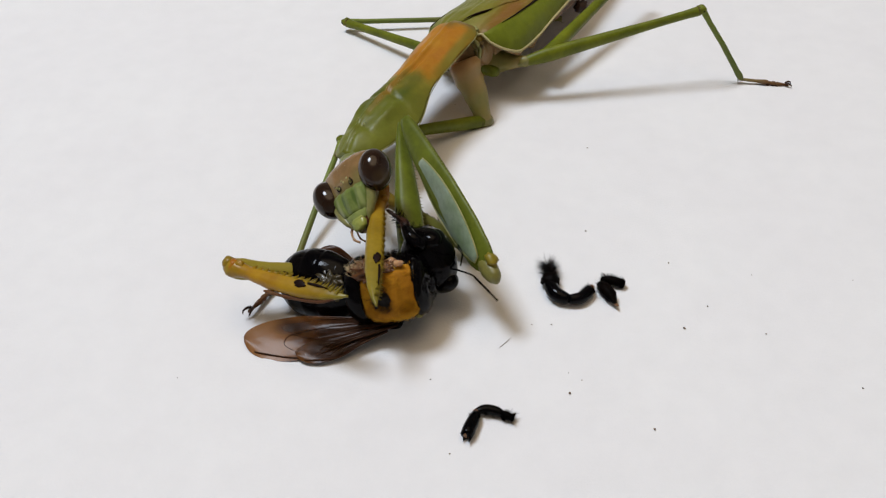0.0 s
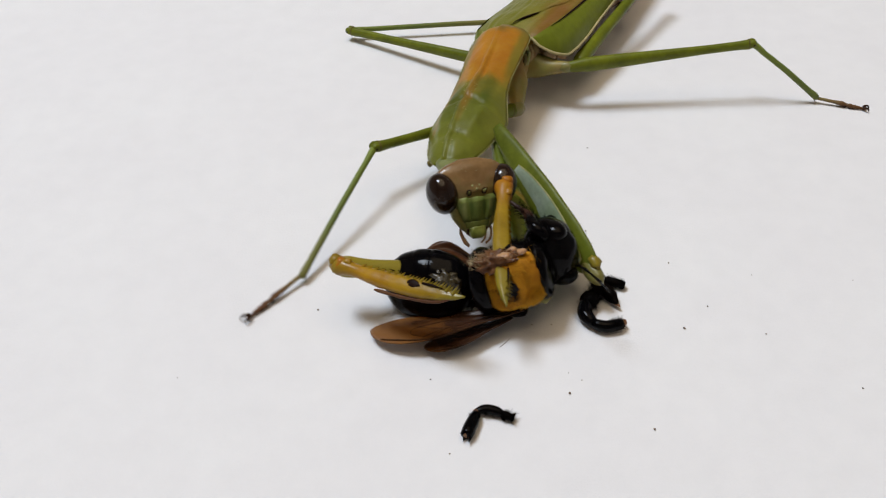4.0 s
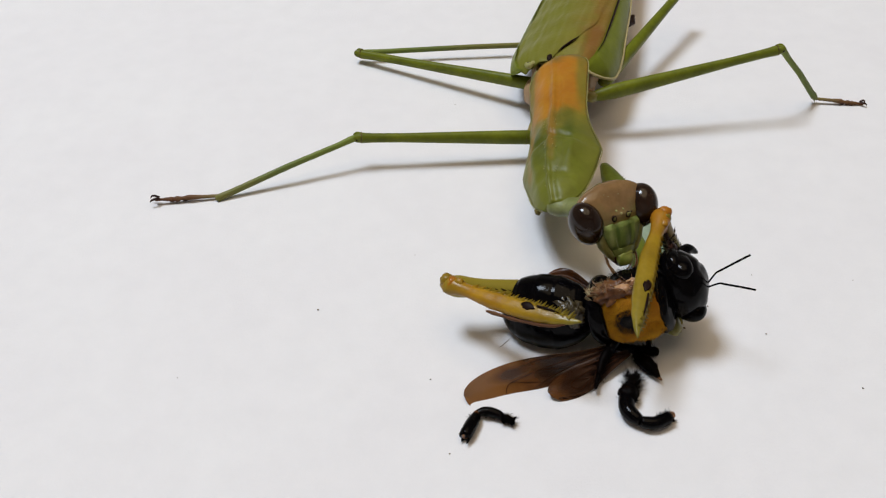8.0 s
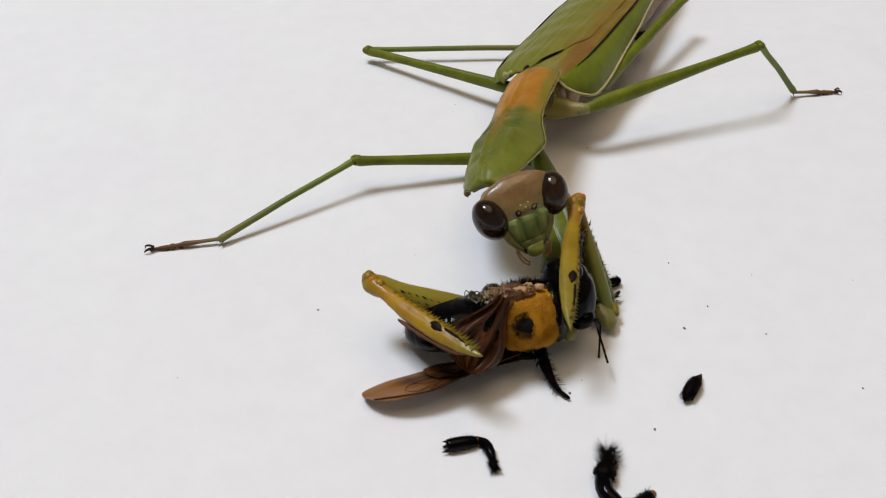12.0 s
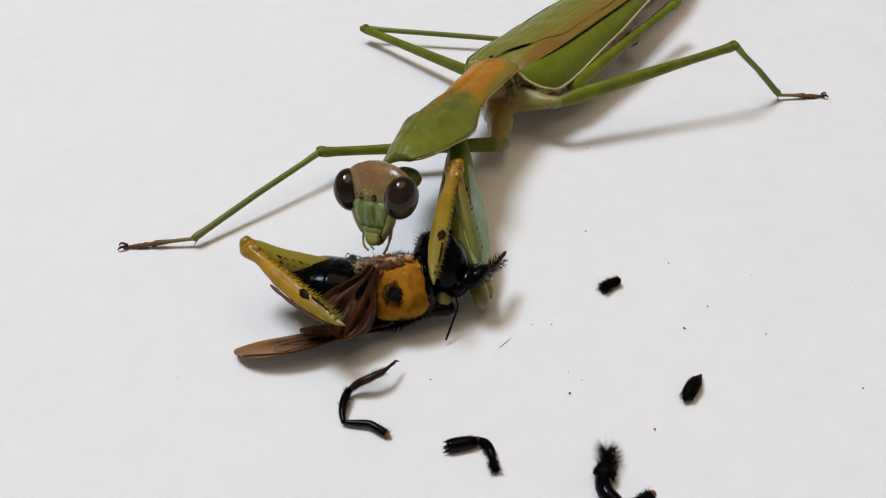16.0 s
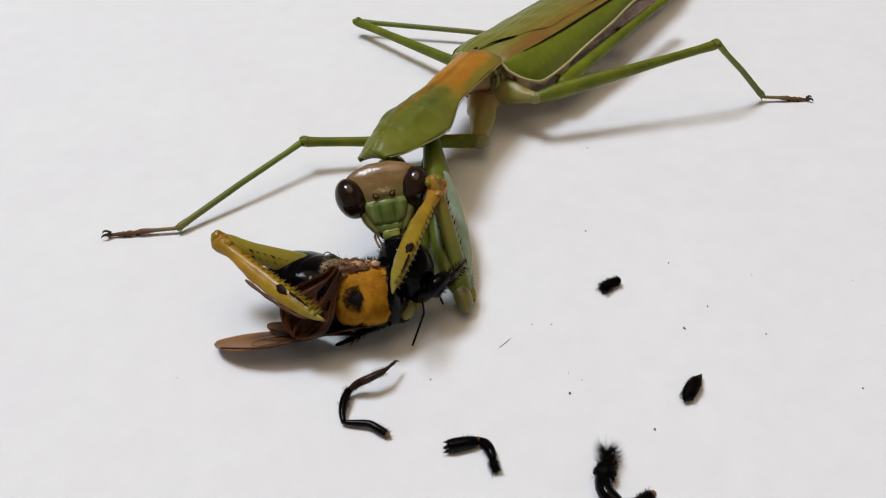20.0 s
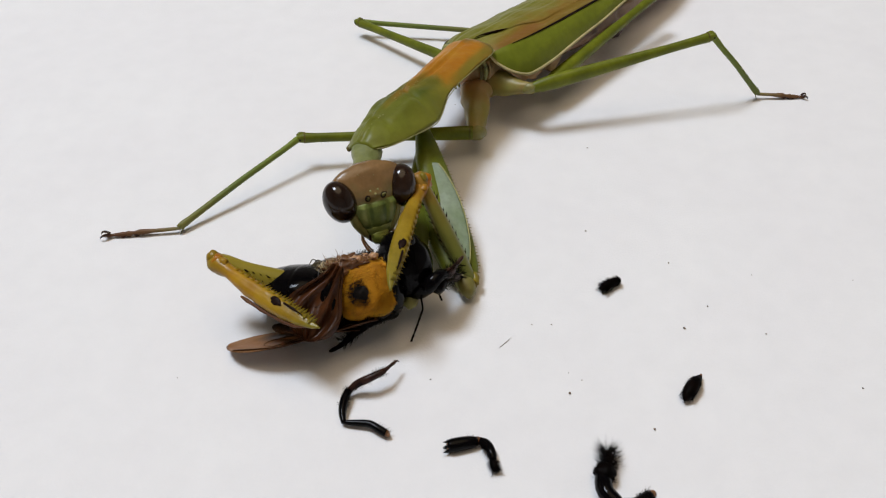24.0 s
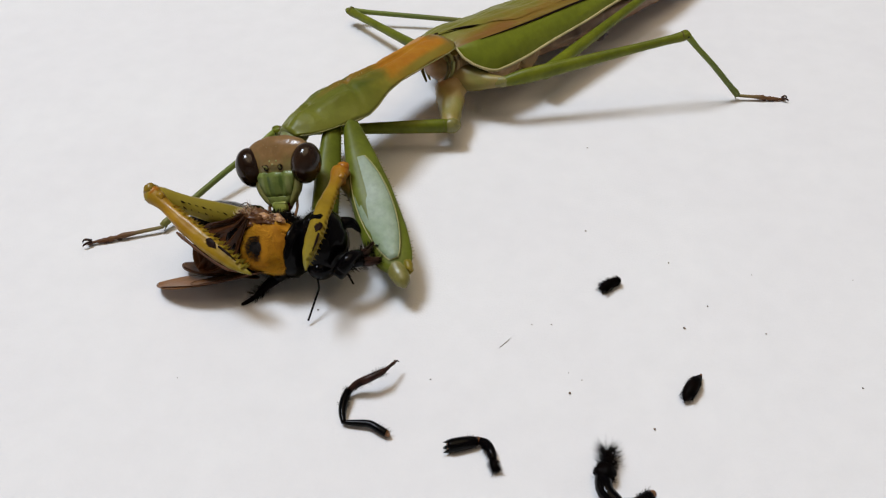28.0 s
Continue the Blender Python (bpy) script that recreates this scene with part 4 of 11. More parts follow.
def bee_body():
    # thorax: dark core, yellow fur on the back, bald black spot, torn side
    bm = bmesh.new()
    lump(bm, (0.3, -0.2, -0.9), (3.9, 3.4, 3.2), 0.08, 1.8, 2.0, 32, 24)
    part("thorax", bm, M_BLACK, bee, "black thorax")
    bm = bmesh.new()
    hair_coat(bm, (0.3, -0.2, -0.9), (3.85, 3.4, 3.1), 2200, 0.42, 0.03, 6, lambda d: d.z < 0.35 or d.x > 0.6)
    tagged(part("black_hair", bm, M_BLACKHAIR, bee, "short black hairs on the flanks"), kind="stuff")
    # shiny black plate behind the fur, and the collar in front of it
    bm = bmesh.new()
    rings = []
    for i in range(19):
        a = -1.75 + 3.5 * i / 18
        ring = []
        for k in range(14):
            b = 2 * math.pi * k / 14
            r = 2.85 + 0.55 * math.sin(b)
            ring.append((-2.5 - 0.5 * math.cos(a) + 0.85 * math.cos(b), r * math.sin(a), r * math.cos(a) * 0.9 - 0.35))
        rings.append(ring)
    loft(bm, rings)
    part("scutellum", bm, M_BLACK, bee, "shiny black plate behind the fur")
    bm = bmesh.new()
    lump(bm, (3.0, -0.1, -0.2), (1.0, 2.9, 2.3), 0.12, 2.0, 5.0, 28, 20)
    part("collar", bm, M_BLACK, bee, "black collar behind the head")
    bm = bmesh.new()
    lump(bm, (0.35, -0.05, 0.4), (3.0, 2.65, 2.25), 0.13, 1.8, 3.0, 44, 34, 0.72)
    fur = part("fur_pad", bm, M_FUR, bee, "dense matted amber-yellow fur on the back")
    bm = bmesh.new()
    hair_coat(bm, (0.35, -0.05, 0.4), (3.0, 2.65, 2.25), 15000, 0.42, 0.02, 3, lambda d: d.z > -0.35 and not (d.z > 0.955 and abs(d.x) < 0.26), (-0.9, -0.6, 0), 0.72, 0.8)
    tagged(part("fur_hair", bm, M_FURHAIR, fur, "fine matted yellow hairs"), kind="stuff")
    bm = bmesh.new()
    lump(bm, (0.1, -0.2, 2.5), (0.85, 0.75, 0.34), 0.25, 2.0, 6.0, 20, 14)
    spot = part("bald_spot", bm, M_SPOT, bee, "round bald black spot on the back")
    bm = bmesh.new()
    rnd = random.Random(14)
    for _ in range(520):
        a, r = rnd.uniform(0, 6.28), 1.25 * math.sqrt(rnd.random())
        c = Vector((0.1 + r * math.cos(a), -0.2 + r * math.sin(a), 2.75 - 0.12 * r * r))
        spike(bm, c, c + Vector((rnd.gauss(-0.2, 0.15), rnd.gauss(-0.15, 0.15), 0.16)), 0.03)
    tagged(part("spot_hair", bm, M_SPOT, spot), kind="stuff")
    # the bitten side
    bm = bmesh.new()
    lump(bm, (-0.9, 2.35, 1.2), (1.9, 0.9, 1.1), 0.7, 3.2, 1.0, 34, 24)
    part("wound", bm, M_WOUND, bee, "wet dark brown torn flesh")
    rnd = random.Random(5)
    for k in range(7):
        bm = bmesh.new()
        s = rnd.uniform(0.3, 0.55)
        lump(bm, (-0.2 + 0.32 * k, rnd.uniform(2.45, 2.9), rnd.uniform(0.6, 1.8)), (s * 1.2, s * 0.8, s), 0.5, 2.2, k * 2.1, 14, 11)
        part("pale_flesh", bm, M_FLESH, bee, "pale pinkish shred of flesh")
    bm = bmesh.new()
    for k in range(60):
        c = Vector((rnd.uniform(-2.8, 1.2), rnd.uniform(2.1, 3.1), rnd.uniform(0.4, 2.2)))
        if k < 30:
            s = rnd.uniform(0.10, 0.28)
            lump(bm, c, (s * rnd.uniform(0.6, 1.6), s * rnd.uniform(0.5, 1.1), s), 0.7, 2.5, k * 1.7, 9, 7)
        else:
            spike(bm, c, c + Vector((rnd.gauss(0, 0.45), rnd.uniform(0.4, 1.3), rnd.gauss(0.2, 0.4))), rnd.uniform(0.04, 0.11))
    tagged(part("torn_shred", bm, M_SHRED, bee, "brown torn shreds at the wound"), kind="stuff")
    bm = bmesh.new()
    for k in range(420):
        c = Vector((rnd.uniform(-3.2, -1.2), rnd.uniform(1.9, 2.7), rnd.uniform(0.2, 1.9)))
        spike(bm, c, c + Vector((rnd.gauss(-0.1, 0.3), rnd.uniform(0.4, 1.0), rnd.gauss(0.1, 0.3))), 0.022)
    tagged(part("pale_fuzz", bm, M_FUZZ, bee, "cream fuzz at the torn side"), kind="stuff")


def bee_abdomen():
    bm = bmesh.new()
    rings = []
    for i in range(81):
        x = 7.0 - 4.8 * math.cos(math.pi * i / 80)
        w = 3.9 * max(0.0, 1 - abs((x - 6.9) / 4.92) ** 2.3) ** 0.5 + 0.02
        seg = ((x - 2.2) / 1.95) % 1.0
        w *= 0.99 + 0.02 * seg - 0.035 * max(0, (seg - 0.9) / 0.1)
        ring = []
        for k in range(40):
            a = 2 * math.pi * k / 40
            n = 1 + 0.03 * noise.noise(Vector((x * 0.35, 1.2 * math.cos(a), 1.2 * math.sin(a))))
            ring.append((x, w * n * math.cos(a), (w * 0.74 if math.sin(a) > 0 else w * 0.64) * n * math.sin(a) - 0.2))
        rings.append(ring)
    loft(bm, rings)
    ob = part("abdomen", bm, M_BLACK, bee, "glossy black ringed abdomen")
    bm = bmesh.new()
    hair_coat(bm, (7.0, 0, -0.2), (4.7, 3.65, 2.3), 420, 0.45, 0.022, 8, lambda d: abs(d.y) > 0.75 or d.x > 0.85, (0.5, 0, 0))
    tagged(part("fringe_hair", bm, M_BLACKHAIR, ob, "short black hairs along the sides"), kind="stuff")
    bm = bmesh.new()
    lump(bm, (4.5, -0.7, 1.75), (1.5, 1.7, 0.75), 0.5, 2.6, 5.0, 36, 26)
    flap = part("membrane", bm, M_MEMBRANE, ob, "greyish brown torn membrane")
    for k in range(4):
        bm = bmesh.new()
        tube(bm, smooth_path([(3.5 + 0.5 * k, -2.0, 1.9), (3.7 + 0.5 * k, -1.0, 2.5 + 0.1 * k), (3.9 + 0.4 * k, 0.2, 2.5)], 5), [0.02, 0.03, 0.05, 0.05, 0.05, 0.06, 0.05, 0.05, 0.04, 0.03, 0.02], 6)
        part("membrane_fold", bm, M_MEMBRANE, flap, "raised fold of the membrane")
    joint["bee_abdomen"] = ob


def bee_head():
    bm = bmesh.new()
    rings = []
    for i in range(1, 30):
        th = math.pi * i / 30
        ring = []
        for k in range(36):
            a = 2 * math.pi * k / 36
            d = Vector((math.cos(th), math.sin(th) * math.cos(a), math.sin(th) * math.sin(a)))
            g = 1 + 0.05 * noise.noise(d * 2.2) - 0.06 * math.exp(-((abs(d.y) - 0.45) / 0.08) ** 2) * max(0.0, d.x)
            ring.append((5.3 + 2.6 * d.x * g, 0.2 + 3.4 * d.y * g, -0.2 + 2.85 * d.z * g))
        rings.append(ring)
    loft(bm, rings)
    ball(bm, (3.6, 0, -0.4), (1.2, 1.4, 1.3), 14, 10)
    ob = part("head", bm, M_BLACK, bee, "glossy black head")
    for s in (-1, 1):
        bm = bmesh.new()
        ball(bm, (5.4, s * 2.3, 0.2), (1.4, 1.2, 2.2), 24, 18)
        part("eye", bm, M_BLACK, ob, "glossy black compound eye")
        bm = bmesh.new()
        tube(bm, smooth_path([(6.3, s * 1.8, -1.9), (7.7, s * 1.9, -2.4), (8.6, s * 0.9, -2.6)], 4), [0.65, 0.7, 0.66, 0.6, 0.55, 0.45, 0.34, 0.22, 0.06], 10)
        part("mandible", bm, M_BLACK, ob, "curved black jaw")
    bm = bmesh.new()
    lump(bm, (7.0, 0.2, -1.2), (0.75, 1.5, 1.1), 0.15, 2.0, 2.0, 18, 12)
    part("upper_lip", bm, M_BLACK, ob, "black plate above the jaws")
    bm = bmesh.new()
    hair_coat(bm, (5.3, 0.2, -0.2), (2.15, 3.4, 2.8), 900, 0.65, 0.026, 12, lambda d: d.z < -0.2 or d.x < -0.3)
    tagged(part("head_hair", bm, M_BLACKHAIR, ob, "short black hairs"), kind="stuff")
    joint["bee_head"] = ob
    for key, length in (("antenna_a", 4.9), ("antenna_b", 4.7)):
        bm = bmesh.new()
        p = smooth_path([(0, 0, 0), (length * 0.3, 0.35, 0.2), (length * 0.42, 0.25, 0.2), (length * 0.7, -0.1, 0), (length, -0.5, -0.2)], 8)
        tube(bm, p, [0.085 if i < 12 else (0.11 if i % 3 else 0.085) for i in range(len(p))], 8)
        joint[key] = part("antenna", bm, M_BLACK, bee, "thin jointed black antenna")


def bee_wing(key, length, width, label, curl, crease=0.02):
    """A thin veined wing, slightly cupped, pleated along its length."""
    bm = bmesh.new()

    def sheet(u, v):
        g = min(1.0, u / 0.68)
        w = width * (0.22 + 0.78 * g * g * (3 - 2 * g)) * math.sqrt(max(0.0004, 1 - max(0.0, (u - 0.68) / 0.32) ** 2.2))
        y = w * (v - (0.6 if crease > 0.1 else 0.35))
        z = curl * (u * u) * 1.2 - 0.35 * curl * math.sin(v * math.pi) + crease * math.sin(u * (25 if crease < 0.1 else 6) + v * (9 if crease < 0.1 else 17)) * (0.3 + 0.7 * u)
        if crease > 0.1:
            z += 0.28 * math.sin(v * 30) * u - 0.8 * (v - 0.5) ** 2
        z += 0.11 * math.sin(v * 19 + 2 * u) * max(0.0, 1 - u / 0.8) * min(1.0, u * 4)
        return (length * u, y, z)
    for lift in (0.0, -0.05):
        grid = []
        for i in range(49):
            row = []
            for j in range(29):
                x, y, z = sheet(1 - (1 - i / 48) ** 1.5, j / 28)
                row.append((x, y, z + lift))
            grid.append(row)
        loft(bm, grid, closed=False)
    ob = part("wing", bm, M_STUB if key == "wing_c" else M_WING, bee, label)
    for pts, r in (([(0, 0.98), (0.3, 0.985), (0.6, 0.98), (0.93, 0.9)], 0.08), ([(0, 0.85), (0.3, 0.88), (0.62, 0.95)], 0.05),
                   ([(0, 0.6), (0.3, 0.55), (0.5, 0.62), (0.66, 0.8)], 0.036), ([(0, 0.3), (0.25, 0.25), (0.5, 0.32), (0.7, 0.4)], 0.036),
                   ([(0.3, 0.55), (0.42, 0.4), (0.5, 0.32)], 0.028), ([(0.5, 0.62), (0.6, 0.5), (0.7, 0.4), (0.74, 0.6), (0.66, 0.8)], 0.028),
                   ([(0.02, 0.05), (0.3, 0.04), (0.55, 0.1)], 0.036), ([(0.48, 0.62), (0.55, 0.74), (0.6, 0.95)], 0.028)):
        bm = bmesh.new()
        ps = smooth_path([sheet(*p) for p in pts], 5)
        tube(bm, [(x, y, z + 0.03) for x, y, z in ps], r, 5)
        part("vein", bm, M_VEIN, ob, "dark wing vein")
    joint[key] = ob


def bee_leg(key, length, mat, label):
    """A bent hairy bee leg along x."""
    bm = bmesh.new()
    f = length / 7.0
    tube(bm, smooth_path([(0, 0, 0), (1.4 * f, 0.3, 0.9), (3.0 * f, 0.1, 0.6)], 4), [0.6, 0.7, 0.75, 0.75, 0.7, 0.65, 0.6, 0.55, 0.5], 9)
    ob = part("leg", bm, M_BLACK, bee, label)
    bm = bmesh.new()
    tube(bm, smooth_path([(2.9 * f, 0.1, 0.6), (4.0 * f, -0.1, 0.3), (5.4 * f, 0, -0.1)], 4), [0.45, 0.5, 0.52, 0.5, 0.46, 0.4, 0.36, 0.3, 0.26], 8)
    tube(bm, smooth_path([(5.3 * f, 0, -0.1), (6.2 * f, 0.15, -0.1), (7.0 * f, 0.3, 0.1)], 3), [0.26, 0.22, 0.25, 0.2, 0.22, 0.18, 0.1], 7)
    part("shin_and_foot", bm, mat, ob)
    bm = bmesh.new()
    rnd = random.Random(21)
    for _ in range(220):
        x = rnd.uniform(0.8, 5.8) * f
        a = rnd.uniform(0, 6.28)
        r = 0.5 if x < 3 * f else 0.35
        z0 = curve_at([0, 1.4 * f, 3 * f, 5.4 * f, 7 * f], [0, 0.8, 0.6, 0, 0], x)
        spike(bm, (x, r * math.cos(a), z0 + r * math.sin(a)), (x + 0.35, (r + 0.55) * math.cos(a), z0 + (r + 0.55) * math.sin(a)), 0.035)
    tagged(part("leg_hair", bm, M_BLACKHAIR, ob), kind="stuff")
    joint[key] = ob


bee_body()
bee_abdomen()
bee_head()
bee_wing("wing_a", 15.0, 4.5, "smoky brown translucent forewing", 0.5)
bee_wing("wing_b", 9.0, 2.6, "smaller brown hindwing", 0.2)
bee_wing("wing_c", 7.2, 5.4, "crumpled dark brown wing stub", 1.0, 0.35)
bee_leg("bee_leg_a", 7.0, M_REDLEG, "black hairy leg with reddish brown foot")
bee_leg("bee_leg_b", 7.4, M_BLACKHAIR, "short black hairy leg")
bee_leg("bee_leg_c", 6.0, M_REDLEG, "black hairy leg with reddish brown foot")
for ob in (joint["bee_abdomen"], *joint["bee_abdomen"].children):
    ob.data.transform(Matrix.Translation((7 * MM, 0, 0)) @ Matrix.Scale(0.93, 4) @ Matrix.Translation((-7 * MM, 0, 0)))
for ob in bee.children_recursive:
    ob.data.transform(Matrix.Scale(1.03, 4))


# ---- torn-off bee legs and crumbs on the paper ----
def piece_tube(name, pts, rs, mat, parent, label=""):
    bm = bmesh.new()
    p = smooth_path(pts, 4)
    tube(bm, p, [float(np.interp(i, np.linspace(0, len(p) - 1, len(rs)), rs)) for i in range(len(p))], 10)
    return part(name, bm, mat, parent, label)


def tuft(parent, pts, count, length, seed, spread=1.0, lean=0.0, width=0.045, core=0.3, label="stiff black bristles"):
    """Bristles that start on a core round a path and splay outwards, leaning along it."""
    bm = bmesh.new()
    rnd = random.Random(seed)
    p = [Vector(q) for q in smooth_path(pts, 6)]
    for _ in range(count):
        i = rnd.randrange(len(p) - 1)
        q, d = p[i].lerp(p[i + 1], rnd.random()), (p[i + 1] - p[i]).normalized()
        a = rnd.uniform(0, 6.28)
        s = Vector((-d.y, d.x, 0)).normalized()
        o = s * math.cos(a) + Vector((0, 0, 1)) * math.sin(a)
        t = q + o * core + (o * spread + d * (lean + rnd.gauss(0, 0.3))).normalized() * length * rnd.uniform(0.5, 1.15)
        t.z = max(t.z, 0.04)
        spike(bm, q + o * core * 0.8, t, width)
    tagged(part("bristles", bm, M_BLACKHAIR, parent, label), kind="stuff")


leg_curved = tagged(new("bee_leg_curved"), "curled black bee leg with a bristly foot on the paper", "insect leg", "torn-off bee legs")
piece_tube("thigh", [(3.3, 0.0, 0.75), (3.4, -1.7, 0.8), (2.75, -2.8, 0.85)], [0.55, 0.62, 0.62, 0.5], M_BLACK, leg_curved, "glossy black thigh")
piece_tube("shin", [(2.75, -2.8, 0.85), (1.26, -3.2, 0.9), (-0.3, -2.4, 0.9)], [0.5, 0.75, 0.8, 0.7], M_BLACK, leg_curved, "thick black shin")
foot = piece_tube("foot", [(-0.2, -2.4, 0.9), (-1.5, -0.95, 0.9), (-2.2, -0.5, 0.9)], [0.6, 0.42, 0.12], M_BLACKHAIR, leg_curved)
bm = bmesh.new()
lump(bm, (-0.35, -2.15, 0.95), (0.95, 0.95, 0.85), 0.3, 1.6, 7.0, 20, 16)
part("heel", bm, M_BLACKHAIR, leg_curved, "thick hairy heel")
tuft(foot, [(0.2, -2.5, 0.9), (-1.0, -1.5, 0.9)], 260, 0.7, 37, lean=0.5, width=0.03, core=0.6)
tuft(foot, [(-0.8, -1.6, 0.9), (-1.5, -0.95, 0.9), (-2.1, -0.55, 0.9)], 460, 1.5, 31, spread=0.9, lean=0.7, width=0.026, core=0.22)
tuft(leg_curved, [(3.35, -1.2, 0.8), (3.3, 0.0, 0.75)], 220, 0.55, 40, lean=0.8, width=0.028, core=0.45)
piece_tube("stump", [(3.25, 0.1, 0.75), (3.2, 0.45, 0.75)], [0.42, 0.3], M_STUMP, leg_curved, "pale torn joint")

leg_short = tagged(new("bee_leg_short"), "bent black bee leg piece with a bristly tip on the paper", "insect leg", "torn-off bee legs")
piece_tube("thigh", [(-3.3, -0.75, 0.72), (-1.8, -0.4, 0.76), (-0.3, -0.05, 0.66)], [0.66, 0.72, 0.7, 0.62, 0.46], M_BLACK, leg_short, "flattened black thigh with a torn end")
shin = piece_tube("shin", [(-0.2, 0.1, 0.62), (0.6, -0.45, 0.7), (1.05, -1.5, 0.72), (1.2, -2.3, 0.62)], [0.34, 0.48, 0.54, 0.5, 0.36], M_BLACK, leg_short, "curved black shin")
foot = piece_tube("foot", [(1.2, -2.3, 0.6), (1.3, -2.9, 0.62), (1.45, -3.6, 0.5)], [0.24, 0.4, 0.38, 0.18], M_BLACKHAIR, leg_short)
tuft(shin, [(0.4, -0.4, 0.7), (1.15, -1.9, 0.7)], 200, 0.4, 32, lean=0.7, width=0.024, core=0.42)
tuft(foot, [(1.15, -2.2, 0.6), (1.45, -3.5, 0.55)], 300, 0.7, 44, lean=1.0, width=0.024, core=0.3)
piece_tube("stump", [(-0.45, -0.05, 0.66), (-0.05, 0.15, 0.7)], [0.48, 0.34], M_WOUND, leg_short, "reddish torn joint")
tuft(leg_short, [(-3.1, -0.7, 0.7), (-0.6, -0.1, 0.7)], 240, 0.36, 42, lean=0.4, width=0.024, core=0.55)
for k in range(4):
    bm = bmesh.new()
    a = 0.6 + 1.5 * k
    spike(bm, (-3.2, -0.73 + 0.46 * math.cos(a), 0.72 + 0.46 * math.sin(a)), (-3.85, -0.9 + 0.56 * math.cos(a), 0.72 + 0.5 * math.sin(a)), 0.26)
    part("torn_prong", bm, M_BLACK, leg_short)
piece_tube("pale_core", [(-3.1, -0.7, 0.72), (-3.4, -0.78, 0.72)], [0.4, 0.3], M_STUMP, leg_short, "pale hollow torn end")

for ob in leg_short.children_recursive:
    ob.data.transform(Matrix.Scale(0.88, 4))

leg_angled = tagged(new("bee_leg_angled"), "thin Z-bent black and reddish bee leg on the paper", "insect leg", "torn-off bee legs")
piece_tube("thigh", [(-3.9, 0.2, 0.5), (-3.45, 1.0, 0.6), (-3.0, 1.8, 0.62), (-2.9, 3.0, 0.55), (-2.85, 4.1, 0.5)], [0.36, 0.38, 0.36, 0.34, 0.3, 0.2], M_BLACK, leg_angled, "glossy black thigh")
shin = piece_tube("shin", [(-2.9, 4.15, 0.5), (-1.9, 4.4, 0.62), (-0.6, 4.4, 0.75), (0.6, 4.12, 0.85)], [0.22, 0.32, 0.4, 0.42, 0.36], M_BLACK, leg_angled, "glossy black shin")
tuft(shin, [(-1.2, 4.4, 0.7), (0.7, 4.1, 0.85)], 200, 0.45, 33, lean=0.7, width=0.022, core=0.35)
foot = piece_tube("foot", [(0.55, 4.15, 0.85), (1.05, 3.3, 1.35), (1.15, 2.3, 1.95), (1.75, 1.2, 2.15), (2.2, 0.75, 2.1)], [0.2, 0.36, 0.4, 0.36, 0.3, 0.2], M_REDLEG, leg_angled, "reddish brown flattened foot")
tuft(foot, [(0.8, 3.7, 1.1), (1.2, 2.2, 2.0), (2.1, 0.8, 2.1)], 300, 0.4, 34, lean=0.7, width=0.022, core=0.3)
piece_tube("foot_tip", [(2.1, 0.85, 2.1), (2.6, 0.5, 2.0), (3.1, 0.22, 1.88), (3.5, -0.05, 1.72)], [0.16, 0.2, 0.14, 0.18, 0.12], M_REDLEG, leg_angled, "thin jointed foot tip")
for d in (0.0, 0.22):
    piece_tube("claw", [(3.45, 0.0, 1.74), (3.75, -0.2 + d, 1.7), (3.75, -0.42 + d, 1.5)], [0.09, 0.08, 0.03], M_REDLEG, leg_angled)
tuft(leg_angled, [(-3.3, 1.2, 0.6), (-4.0, 0.0, 0.5)], 90, 0.4, 39, lean=0.6, width=0.022, core=0.3)
piece_tube("stump", [(-3.85, 0.2, 0.5), (-4.15, -0.1, 0.45)], [0.32, 0.16], M_STUMP, leg_angled, "pale torn joint")

tarsus_tuft = tagged(new("bee_foot_tuft"), "small bristly black bee foot piece on the paper", "insect leg", "torn-off bee legs")
core = piece_tube("foot", [(-1.3, 0, 0.6), (0, 0.05, 0.65), (1.3, 0, 0.6)], [0.25, 0.45, 0.48, 0.3], M_BLACKHAIR, tarsus_tuft)
tuft(core, [(1.3, 0, 0.6), (0, 0.05, 0.65), (-1.0, 0, 0.6)], 420, 0.72, 35, lean=1.1, width=0.035, core=0.36)
tarsus_tuft_b = tagged(new("bee_foot_tuft"), "oval bristly black bee foot piece on the paper", "insect leg", "torn-off bee legs")
core = piece_tube("foot", [(-1.7, 0, 0.6), (-0.7, 0.02, 0.75), (0.6, 0.05, 0.8), (1.9, 0, 0.6)], [0.12, 0.5, 0.7, 0.66, 0.42, 0.14], M_BLACKHAIR, tarsus_tuft_b)
tuft(core, [(1.2, 0, 0.7), (0.4, 0.05, 0.8), (-0.9, 0, 0.7)], 560, 0.75, 36, spread=0.5, lean=1.3, width=0.03, core=0.5)
tuft(core, [(-0.2, 0, 0.7), (-1.3, 0, 0.65)], 160, 0.75, 38, spread=0.35, lean=1.3, width=0.03, core=0.16)
piece_tube("foot_tip", [(1.75, 0.0, 0.62), (2.15, 0.05, 0.58)], [0.2, 0.1], M_STUMP, tarsus_tuft_b, "small brown broken tip")


